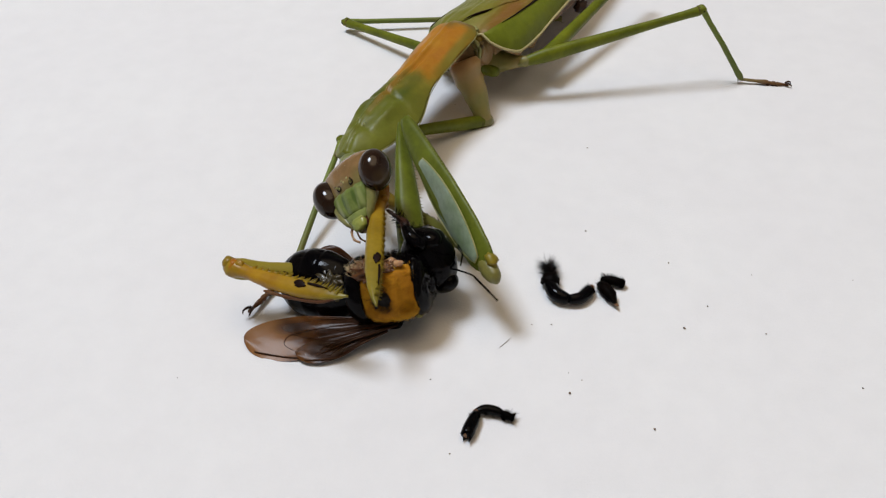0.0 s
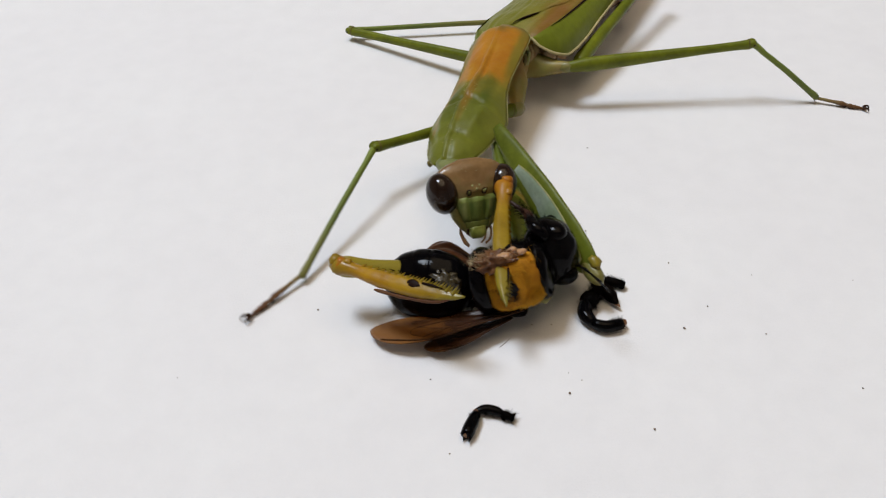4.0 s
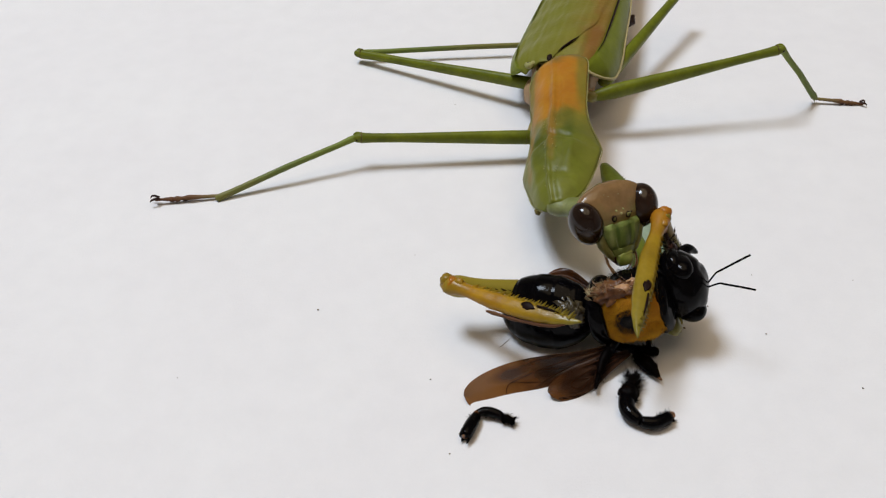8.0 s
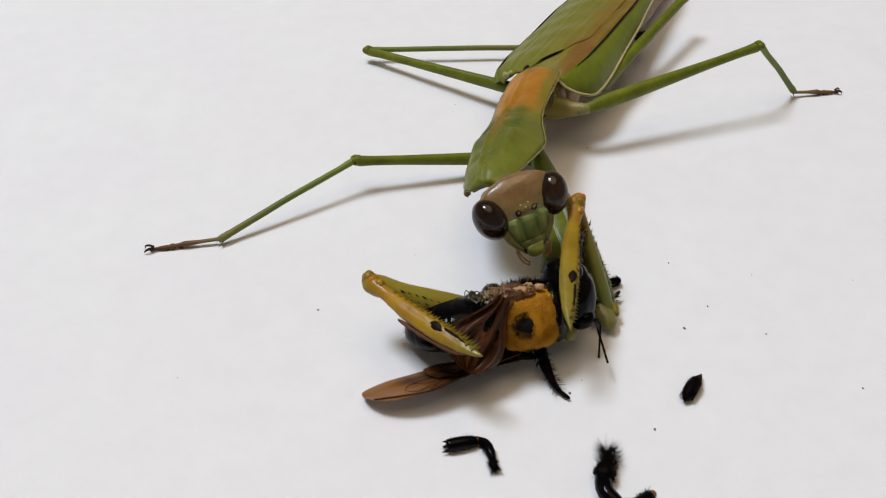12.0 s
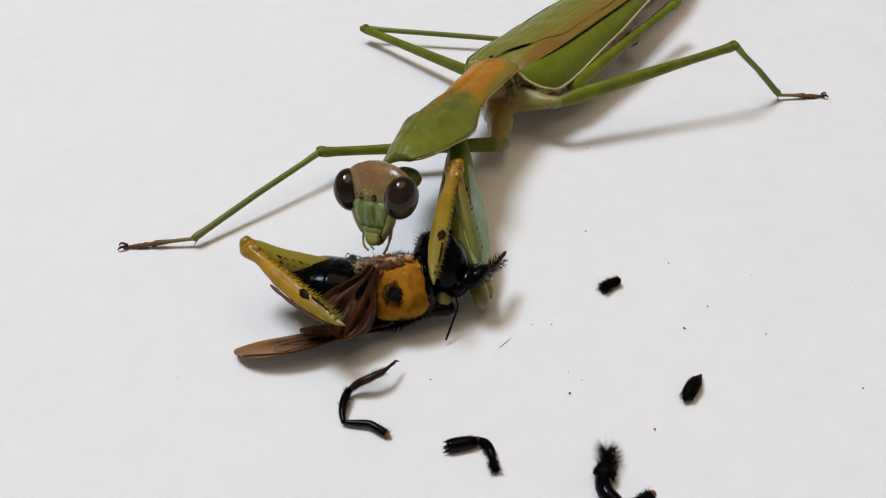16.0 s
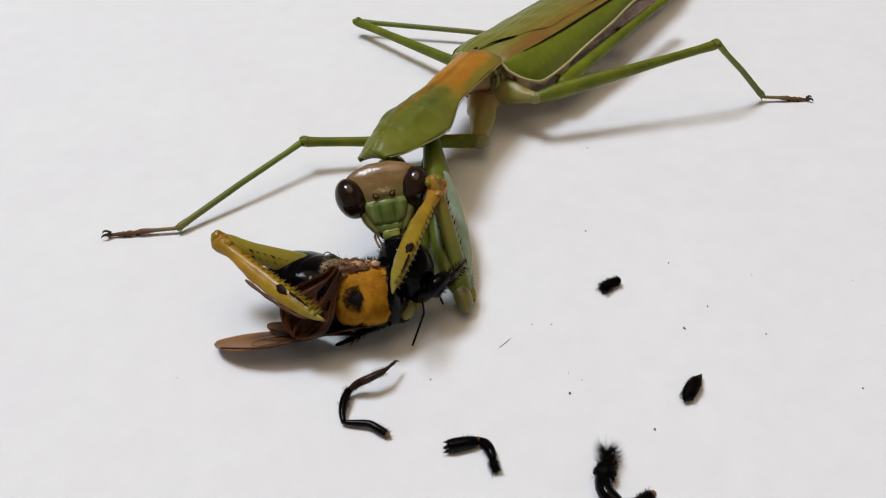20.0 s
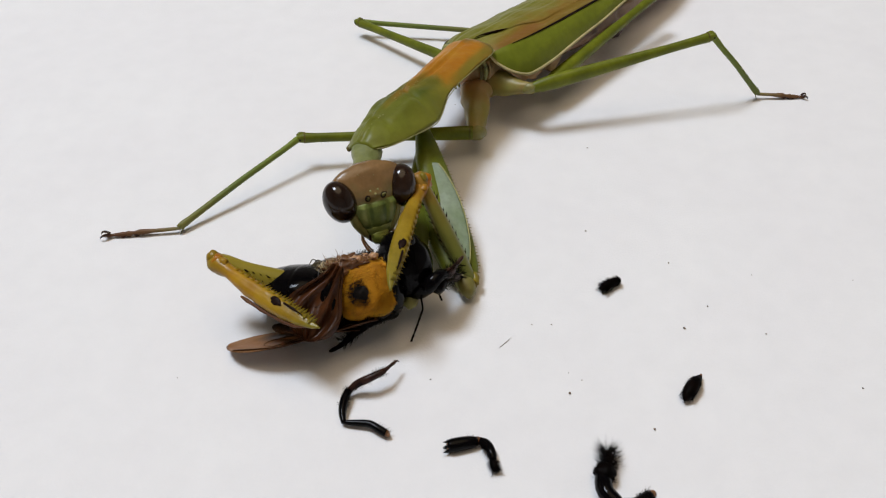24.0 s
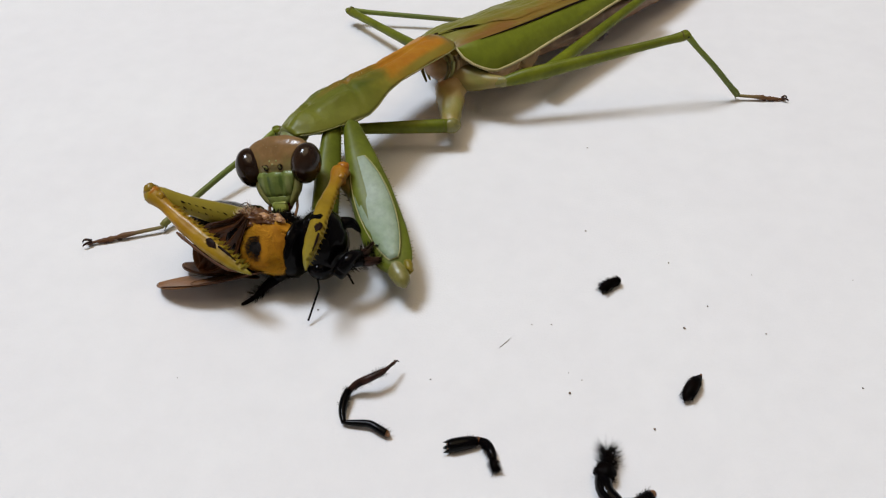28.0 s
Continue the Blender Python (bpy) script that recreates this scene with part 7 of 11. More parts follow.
    walk(joint["tibia_b"], rows((0, -46.16, -0.04, -7.52, -56.0, 4.2, -90.4), (0.5, -44.65, -1.57, -8.25, -54.8, 6.4, -90.4), (1, -45.83, -4.53, -8.00, -55.2, 5.9, -88.7), (1.5, -42.82, -0.91, -4.51, -50.5, 20.8, -88.8), (2, -42.55, 0.95, -6.18, -52.8, 11.4, -90.1), (2.5, -45.55, 0.32, -6.42, -51.8, 10.1, -85.9), (3, -45.13, -2.43, -6.46, -52.2, 12.1, -86.4), (3.5, -43.60, -4.23, -8.62, -53.6, 7.1, -86.0), (4, -43.79, -3.32, -7.14, -55.7, 5.9, -90.2), (4.5, -37.61, -6.02, -6.26, -54.4, 13.7, -91.8), (5, -38.06, -4.96, -6.74, -55.3, 11.2, -93.5), (5.5, -40.16, -0.33, -6.15, -58.8, 5.5, -101.3), (6, -41.46, 1.23, -6.71, -60.6, 0.7, -103.1), (6.5, -42.03, 1.88, -6.96, -61.4, -1.4, -103.8), (7, -40.74, 1.82, -7.09, -64.3, -6.4, -105.1), (7.5, -40.60, 2.23, -6.99, -61.9, -3.2, -101.9), (8, -37.41, 3.77, -5.30, -61.0, 2.1, -108.8), (8.5, -36.52, 6.23, -5.95, -63.2, -3.3, -111.0), (9, -35.15, 6.49, -5.76, -62.3, -1.9, -109.9), (9.5, -38.76, 5.88, -5.41, -63.2, -4.0, -107.0), (10, -38.41, 6.78, -4.98, -62.8, -1.4, -112.9), (10.5, -35.89, 7.55, -3.86, -62.0, 2.0, -115.7), (11, -38.01, 8.52, -4.21, -63.6, -4.0, -107.8), (11.5, -41.09, 0.16, -5.19, -58.0, 6.6, -97.3), (12, -38.62, -0.13, -4.13, -59.7, 12.8, -107.2), (12.5, -37.36, 2.58, -1.19, -58.7, 26.0, -105.4), (13, -36.39, 2.30, -1.82, -61.3, 23.3, -111.9), (13.5, -38.27, 1.05, -1.35, -57.8, 28.5, -102.1), (14, -38.82, 0.99, -1.68, -57.9, 26.3, -101.8), (14.5, -39.82, 1.11, -2.54, -57.7, 22.0, -101.0), (15, -40.92, 1.09, -3.31, -57.6, 18.1, -100.1), (15.5, -41.71, 0.57, -3.40, -57.8, 16.4, -99.3), (16, -40.95, 1.10, -3.52, -56.9, 18.8, -98.5), (16.5, -40.43, 0.23, -2.32, -55.3, 25.5, -95.8), (17, -39.57, 2.32, -2.32, -54.5, 24.0, -96.2), (17.5, -39.68, 2.97, -0.87, -56.7, 29.2, -100.8), (18, -43.42, 3.34, -1.39, -54.2, 26.3, -93.1), (18.5, -41.15, 0.64, -1.16, -56.9, 32.2, -97.5), (19, -43.12, 0.01, -2.77, -55.5, 26.7, -95.4), (19.5, -43.09, 1.26, -2.97, -55.3, 22.8, -94.5), (20, -43.15, -1.19, -3.33, -53.5, 23.4, -91.1), (20.5, -44.30, -3.61, -5.35, -54.9, 17.5, -92.1), (21, -44.49, -3.40, -5.06, -54.1, 18.6, -90.5), (21.5, -45.93, -4.12, -5.65, -54.1, 16.8, -89.7), (22, -45.63, -4.18, -5.71, -54.1, 16.8, -89.7), (22.5, -44.91, -4.26, -5.81, -54.1, 16.9, -89.8), (23, -44.18, -4.29, -5.94, -54.0, 17.0, -89.8), (23.5, -43.56, -3.63, -6.25, -53.8, 17.1, -90.3), (24, -44.41, -4.64, -6.60, -53.9, 15.7, -89.4), (24.5, -43.68, -4.01, -5.57, -53.0, 18.7, -88.2), (25, -44.56, -4.49, -5.45, -53.5, 19.1, -89.0), (25.5, -44.20, -4.68, -6.02, -53.8, 16.3, -88.5), (26, -43.69, -2.46, -5.76, -54.0, 15.7, -90.0), (26.5, -43.43, -3.44, -5.71, -53.5, 17.1, -89.0), (27, -44.45, -5.09, -5.63, -50.3, 22.1, -84.1), (27.15, -44.45, -5.09, -5.63, -50.3, 22.1, -84.1), (27.4, -43.47, -3.42, -4.40, -49.7, 25.4, -81.0), (28, -42.24, -3.90, -3.83, -48.2, 29.8, -78.8)))
    walk(joint["coxa_c"], rows((0, -2.19, -1.58, -4.46, 27.8, 70.7, -114.2), (0.5, -3.56, -2.41, -4.40, 85.8, 80.6, -57.6), (1, -1.39, -1.22, -5.56, 1.1, 47.1, -138.4), (1.5, -1.89, -1.54, -5.79, -4.1, 29.9, -140.9), (2, -2.82, -1.87, -3.71, 9.0, 66.5, -134.8), (2.5, -2.30, -1.73, -4.58, -0.1, 47.6, -140.9), (3, -2.02, -1.70, -6.16, -3.6, 33.9, -139.4), (3.5, -3.09, -2.72, -4.35, 2.1, 63.0, -136.8), (4, -0.10, -0.17, -4.88, -13.2, 24.0, -152.1), (4.5, 2.13, 0.40, -5.40, -43.0, 12.5, -173.8), (5, 1.90, -0.72, -4.41, -44.6, 21.5, 173.5), (5.5, 1.42, 0.07, -4.91, -40.8, 15.4, 173.5), (6, 0.91, -0.18, -4.49, -41.0, 19.0, 166.4), (6.5, 0.64, -0.29, -4.27, -41.4, 21.0, 162.9), (7, 1.44, 0.50, -5.07, -40.8, 11.3, 165.5), (7.5, 1.00, -0.21, -4.25, -41.1, 20.3, 161.1), (8, 0.25, 0.82, -5.12, -37.6, 11.8, 168.7), (8.5, 1.08, -0.87, -3.23, -42.5, 28.7, 149.4), (9, 0.96, -0.95, -3.00, -43.4, 31.5, 147.7), (9.5, 1.58, 1.00, -5.40, -35.5, 7.6, 170.8), (10, -0.13, 1.37, -5.53, -35.9, 7.2, 168.8), (10.5, 0.03, 1.54, -5.88, -36.2, 3.0, 170.0), (11, 1.18, 1.11, -5.76, -33.3, 7.2, 174.2), (11.5, 0.82, 1.20, -5.35, -32.5, 26.4, -163.9), (12, 0.47, 1.11, -5.48, -31.3, 23.9, -158.4), (12.5, 0.03, 0.13, -5.89, -18.0, 13.1, -147.1), (13, 0.25, 0.13, -5.99, -16.6, 13.1, -146.8), (13.5, 0.38, 0.23, -5.91, -18.3, 18.0, -145.3), (14, 0.08, 0.10, -5.89, -18.8, 16.7, -144.8), (14.5, -0.22, -0.09, -6.02, -19.8, 13.8, -145.3), (15, -0.17, 0.01, -6.04, -20.9, 13.7, -146.8), (15.5, -0.53, -0.05, -5.85, -21.7, 14.0, -146.1), (16, 0.13, 0.12, -6.15, -21.2, 13.6, -147.6), (16.5, -0.06, -0.17, -6.07, -16.6, 14.8, -141.9), (17, 1.88, 0.54, -5.31, -26.5, 30.0, -163.1), (17.5, 2.11, 1.06, -5.89, -30.6, 23.6, -165.4), (18, 0.45, 0.33, -5.91, -26.5, 17.8, -150.6), (18.5, -0.67, -0.45, -6.11, -21.7, 15.0, -141.6), (19, 0.47, 0.09, -6.23, -23.0, 16.2, -145.2), (19.5, 0.64, 0.26, -6.27, -23.3, 18.4, -147.3), (20, -0.46, -0.17, -6.22, -23.5, 18.5, -148.2), (20.5, -0.30, -0.34, -6.40, -22.0, 15.3, -144.3), (21, 0.05, -0.20, -6.31, -20.2, 15.9, -142.8), (21.5, 0.46, 0.06, -6.31, -21.0, 17.6, -143.8), (22, 0.46, 0.03, -6.33, -20.2, 17.7, -143.3), (22.5, 0.43, -0.15, -6.14, -18.4, 20.1, -142.6), (23, 0.38, -0.34, -5.91, -16.6, 22.7, -141.8), (23.5, 0.28, -0.95, -4.61, -15.4, 36.0, -145.7), (24, -0.50, -1.04, -5.79, -16.0, 23.6, -142.5), (24.5, -0.20, -0.60, -6.23, -17.1, 18.0, -140.6), (25, -0.62, -0.73, -6.50, -16.4, 15.6, -138.9), (25.5, -0.26, -0.60, -6.51, -15.9, 15.8, -138.0), (26, 0.29, -0.95, -5.88, -22.0, 19.9, -151.1), (26.5, 0.12, -0.99, -6.24, -19.9, 17.8, -147.3), (27, 0.22, -1.04, -6.01, -20.2, 20.0, -148.1), (27.15, 0.22, -1.04, -6.01, -20.2, 20.0, -148.1), (27.4, -0.05, -1.44, -6.80, -13.6, 16.8, -135.8), (28, 0.09, -1.55, -6.67, -9.4, 18.7, -133.6)))
    walk(joint["coxa_d"], rows((0, 3.28, 1.37, -6.00, 56.1, 2.3, -81.8), (0.5, 7.28, 1.51, -7.07, 50.3, -5.0, -103.0), (1, 3.31, 0.99, -6.13, 54.7, -1.6, -78.1), (1.5, 3.20, 0.82, -6.22, 57.9, -4.1, -81.4), (2, 5.90, 0.35, -6.92, 54.1, -5.8, -94.6), (2.5, 3.17, 0.24, -6.01, 57.3, 1.6, -84.6), (3, 3.84, -0.13, -6.04, 56.4, 0.6, -92.6), (3.5, 3.00, 0.44, -6.25, 60.0, -0.2, -75.2), (4, 1.70, 1.28, -5.36, 56.6, 3.0, -85.4), (4.5, 0.00, 1.05, -5.38, 59.8, 0.9, -62.1), (5, -0.24, 1.53, -5.44, 59.9, 1.3, -61.8), (5.5, 0.58, 2.30, -5.10, 56.4, 3.0, -80.5), (6, 0.75, 2.87, -5.00, 55.2, 3.4, -86.1), (6.5, 0.98, 3.09, -5.00, 54.4, 3.3, -89.3), (7, 0.65, 3.56, -4.82, 54.5, 2.4, -89.9), (7.5, 0.93, 3.33, -4.97, 54.5, 3.1, -89.6), (8, 1.37, 3.85, -4.69, 52.5, 3.0, -100.0), (8.5, 2.01, 3.76, -5.58, 52.5, -2.5, -94.8), (9, 2.42, 3.61, -5.76, 52.3, -3.1, -96.5), (9.5, 0.23, 3.80, -4.55, 53.9, 2.1, -89.1), (10, 2.31, 3.87, -4.52, 49.6, 2.7, -114.5), (10.5, 3.60, 3.23, -5.57, 51.8, -6.6, -124.9), (11, 3.32, 3.42, -6.90, 61.1, -17.0, -109.5), (11.5, 0.03, 1.88, -4.53, 54.9, 4.3, -84.1), (12, 0.75, 1.85, -4.88, 55.0, 1.8, -89.6), (12.5, 0.08, 1.06, -4.65, 54.4, 5.4, -74.5), (13, 0.40, 1.11, -4.81, 53.8, 5.3, -73.6), (13.5, 0.43, 0.92, -4.62, 53.6, 9.5, -71.1), (14, 0.38, 0.85, -4.60, 53.7, 8.8, -73.1), (14.5, 0.54, 0.81, -4.69, 53.0, 6.8, -77.9), (15, 0.60, 0.70, -4.73, 53.0, 5.6, -81.2), (15.5, 0.90, 0.53, -4.84, 53.6, 3.5, -86.5), (16, 0.94, 0.59, -4.96, 53.0, 4.5, -82.2), (16.5, 0.71, 0.04, -4.88, 54.3, 4.6, -78.4), (17, 0.97, 0.71, -4.85, 53.1, 5.5, -85.8), (17.5, 1.48, 1.00, -5.10, 53.9, 2.2, -93.4), (18, 1.49, 0.75, -5.29, 55.8, 1.5, -89.5), (18.5, 1.78, -0.07, -5.29, 53.9, 3.4, -90.5), (19, 0.52, 0.31, -4.95, 56.1, 5.6, -76.8), (19.5, 0.72, 0.23, -4.95, 55.1, 5.7, -79.0), (20, 1.65, 0.56, -5.16, 53.2, 3.7, -93.6), (20.5, 0.82, 0.26, -4.94, 53.9, 6.2, -81.2), (21, 0.48, 0.29, -5.02, 56.1, 4.6, -74.1), (21.5, 0.67, 0.23, -4.96, 55.1, 5.7, -78.0), (22, 0.75, 0.22, -5.01, 55.1, 5.5, -78.0), (22.5, 1.00, 0.23, -5.13, 54.7, 5.0, -77.9), (23, 1.31, 0.27, -5.28, 54.1, 4.3, -78.5), (23.5, 2.40, 0.68, -5.71, 51.2, 2.4, -83.4), (24, 1.83, 0.56, -5.41, 52.2, 4.5, -83.8), (24.5, 1.04, 0.47, -5.23, 55.3, 4.6, -77.5), (25, 0.28, 0.39, -5.04, 58.2, 5.3, -72.7), (25.5, 0.39, 0.40, -5.11, 58.4, 5.2, -72.3), (26, 0.79, 1.03, -5.24, 56.2, 4.4, -77.5), (26.5, 0.43, 0.73, -5.16, 57.9, 5.0, -73.6), (27, 0.43, 0.78, -5.22, 58.6, 4.9, -72.5), (27.15, 0.43, 0.78, -5.22, 58.6, 4.9, -72.5), (27.4, 0.32, 0.24, -5.26, 60.1, 4.9, -67.3), (28, 0.99, -0.02, -5.40, 60.2, 5.0, -68.1)))
    walk(joint["femur_c"], rows((0, -3.19, -3.81, -11.45, -16.4, -16.0, 158.4), (0.5, -2.91, -3.44, -11.70, -16.6, -15.9, 157.7), (1, -5.16, -4.57, -10.97, -16.5, -16.1, 158.9), (1.5, -6.87, -5.59, -9.47, -16.4, -14.0, 159.1), (2, -4.90, -3.96, -10.49, -16.3, -15.3, 157.3), (2.5, -6.17, -4.87, -10.05, -16.6, -16.7, 159.2), (3, -6.69, -5.70, -10.28, -16.8, -15.6, 161.2), (3.5, -5.54, -5.01, -10.95, -17.5, -16.7, 163.3), (4, -6.08, -3.33, -7.89, -16.2, -10.8, 159.2), (4.5, -5.05, -0.39, -6.99, -11.4, -13.0, 128.6), (5, -4.94, 0.05, -7.12, -11.3, -13.0, 126.7), (5.5, -5.67, 0.88, -6.88, -9.2, -13.6, 118.1), (6, -5.89, 1.47, -6.90, -8.5, -13.6, 115.0), (6.5, -5.97, 1.73, -6.92, -8.4, -13.6, 113.6), (7, -5.58, 2.33, -6.52, -7.6, -13.8, 109.8), (7.5, -5.57, 2.04, -6.82, -7.8, -13.8, 110.5), (8, -6.86, 2.23, -6.63, -7.7, -13.4, 110.8), (8.5, -4.51, 2.44, -6.78, -7.0, -13.4, 106.8), (9, -4.37, 2.42, -6.87, -7.5, -13.2, 108.6), (9.5, -5.67, 2.18, -6.37, -7.1, -13.1, 109.5), (10, -7.33, 2.79, -6.46, -7.2, -12.3, 109.1), (10.5, -7.25, 2.82, -6.27, -7.1, -12.7, 109.1), (11, -6.13, 1.84, -6.68, -6.8, -12.6, 108.7), (11.5, -5.54, -0.64, -8.64, -7.7, -16.5, 132.3), (12, -5.81, -1.38, -8.48, -7.2, -16.0, 130.5), (12.5, -6.02, -3.78, -7.57, -12.4, -12.3, 132.4), (13, -5.78, -3.82, -7.67, -12.5, -12.2, 132.5), (13.5, -5.41, -3.78, -8.21, -13.3, -13.2, 137.1), (14, -5.71, -3.99, -8.02, -13.2, -12.9, 136.4), (14.5, -6.13, -4.18, -7.78, -13.3, -11.9, 135.3), (15, -6.19, -3.92, -7.78, -13.6, -11.9, 135.7), (15.5, -6.49, -4.06, -7.64, -13.6, -11.9, 136.3), (16, -5.95, -3.73, -7.89, -14.1, -11.6, 136.4), (16.5, -5.69, -4.58, -7.96, -13.3, -12.2, 135.6), (17, -4.25, -1.32, -9.01, -13.7, -15.8, 138.5), (17.5, -4.45, -0.65, -8.86, -14.1, -16.4, 140.2), (18, -5.69, -3.13, -8.18, -13.6, -13.4, 138.6), (18.5, -6.28, -4.89, -8.03, -13.7, -11.8, 138.3), (19, -5.36, -3.97, -8.30, -14.0, -12.0, 140.2), (19.5, -5.28, -3.53, -8.60, -14.3, -12.9, 140.7), (20, -6.42, -3.86, -8.57, -14.1, -13.6, 137.9), (20.5, -6.09, -4.51, -8.36, -14.1, -11.6, 139.4), (21, -5.62, -4.51, -8.34, -14.4, -11.7, 140.0), (21.5, -5.23, -4.11, -8.54, -14.4, -12.0, 141.9), (22, -5.19, -4.19, -8.59, -14.5, -12.0, 142.1), (22.5, -5.09, -4.37, -8.68, -14.8, -11.8, 142.3), (23, -4.99, -4.55, -8.77, -15.0, -11.5, 142.4), (23.5, -4.67, -4.33, -8.95, -15.2, -11.3, 142.0), (24, -5.88, -5.17, -8.75, -14.6, -11.0, 139.1), (24.5, -5.64, -5.07, -8.51, -14.6, -10.9, 140.4), (25, -5.99, -5.42, -8.49, -14.9, -11.1, 140.5), (25.5, -5.55, -5.36, -8.52, -14.6, -10.8, 141.1), (26, -5.80, -4.30, -8.40, -14.8, -10.8, 139.6), (26.5, -5.81, -4.80, -8.50, -14.9, -10.7, 140.5), (27, -5.68, -4.72, -8.54, -15.2, -10.5, 141.2), (27.15, -5.68, -4.72, -8.54, -15.2, -10.5, 141.2), (27.4, -5.12, -6.39, -8.94, -16.3, -9.4, 147.2), (28, -4.74, -6.63, -9.04, -16.7, -9.6, 146.6)))
    walk(joint["tibia_c"], rows((0, -22.23, 3.72, -5.56, -15.0, 23.6, -168.5), (0.5, -21.87, 4.34, -5.88, -14.7, 23.5, -166.7), (1, -24.24, 2.79, -5.07, -15.2, 25.7, -167.4), (1.5, -26.18, 1.79, -4.33, -15.8, 29.0, -168.9), (2, -23.85, 3.97, -4.86, -15.5, 26.0, -171.9), (2.5, -25.24, 2.37, -3.91, -16.5, 30.0, -174.1), (3, -26.13, 0.89, -4.56, -15.9, 29.5, -167.8), (3.5, -25.09, 0.85, -4.85, -16.2, 32.1, -167.0), (4, -25.65, 4.09, -3.90, -16.1, 21.6, -179.6), (4.5, -17.99, 15.84, -2.21, -9.6, 5.6, 143.0), (5, -17.35, 16.69, -2.32, -9.4, 5.6, 141.4), (5.5, -15.43, 19.15, -1.88, -7.3, 4.5, 134.2), (6, -14.63, 20.24, -1.90, -6.6, 4.5, 131.8), (6.5, -14.28, 20.70, -1.93, -6.4, 4.4, 130.8), (7, -12.60, 21.79, -1.46, -5.5, 3.6, 125.6), (7.5, -12.78, 21.43, -1.75, -5.6, 4.1, 127.4), (8, -14.19, 21.61, -1.69, -5.1, 4.1, 127.2), (8.5, -10.49, 22.28, -1.82, -4.5, 3.6, 121.0), (9, -10.96, 22.08, -1.97, -4.0, 3.9, 121.1), (9.5, -12.61, 21.74, -1.56, -3.7, 3.8, 123.9), (10, -14.11, 22.47, -1.94, -10.5, 3.1, 128.7), (10.5, -14.03, 22.48, -1.60, -10.0, 3.5, 127.3), (11, -12.78, 21.54, -2.03, -10.8, 1.6, 133.6), (11.5, -19.30, 14.45, -2.60, -7.2, 5.7, 150.0), (12, -19.09, 14.19, -2.59, -6.4, 5.9, 150.6), (12.5, -20.05, 11.59, -3.03, -15.1, 7.3, 160.2), (13, -19.84, 11.54, -3.18, -15.2, 7.4, 160.5), (13.5, -20.59, 10.34, -3.32, -15.7, 8.6, 166.7), (14, -20.77, 10.31, -3.29, -15.7, 8.5, 166.7), (14.5, -20.92, 10.49, -3.36, -15.8, 8.6, 166.3), (15, -21.11, 10.62, -3.41, -16.0, 8.6, 165.8), (15.5, -21.54, 10.35, -3.24, -15.9, 8.4, 166.0), (16, -21.08, 10.65, -3.61, -16.3, 8.9, 166.9), (16.5, -20.59, 9.97, -3.49, -15.8, 9.8, 169.1), (17, -19.62, 12.26, -3.21, -15.8, 8.8, 162.8), (17.5, -20.14, 12.44, -2.85, -16.1, 8.4, 160.2), (18, -21.27, 10.56, -3.28, -15.8, 9.1, 167.2), (18.5, -21.86, 8.96, -3.69, -15.5, 10.6, 171.9), (19, -21.35, 9.39, -3.87, -15.5, 10.8, 172.6), (19.5, -21.35, 9.60, -3.82, -15.9, 10.8, 170.8), (20, -21.79, 10.02, -3.57, -16.5, 10.4, 167.9), (20.5, -21.94, 9.07, -4.06, -15.6, 11.3, 171.0), (21, -21.59, 8.92, -4.02, -15.9, 12.0, 172.9), (21.5, -21.62, 8.75, -4.10, -15.6, 11.3, 171.2), (22, -21.62, 8.62, -4.17, -15.7, 11.5, 171.6), (22.5, -21.60, 8.37, -4.34, -16.0, 11.9, 172.3), (23, -21.55, 8.15, -4.51, -16.3, 12.3, 172.9), (23.5, -21.14, 8.52, -4.78, -16.4, 12.6, 172.8), (24, -21.66, 8.53, -4.68, -16.3, 12.3, 172.2), (24.5, -21.74, 8.27, -4.50, -15.3, 12.0, 173.2), (25, -22.13, 7.87, -4.41, -16.3, 12.2, 173.9), (25.5, -21.85, 7.75, -4.53, -15.4, 12.2, 174.5), (26, -21.73, 9.25, -4.41, -16.1, 11.9, 171.9), (26.5, -21.95, 8.52, -4.53, -15.6, 11.9, 173.3), (27, -22.00, 8.40, -4.66, -15.9, 12.0, 173.9), (27.15, -22.00, 8.40, -4.66, -15.9, 12.0, 173.9), (27.4, -22.79, 4.99, -5.46, -16.1, 14.4, -178.6), (28, -22.27, 4.93, -5.48, -16.4, 15.4, -175.8)))
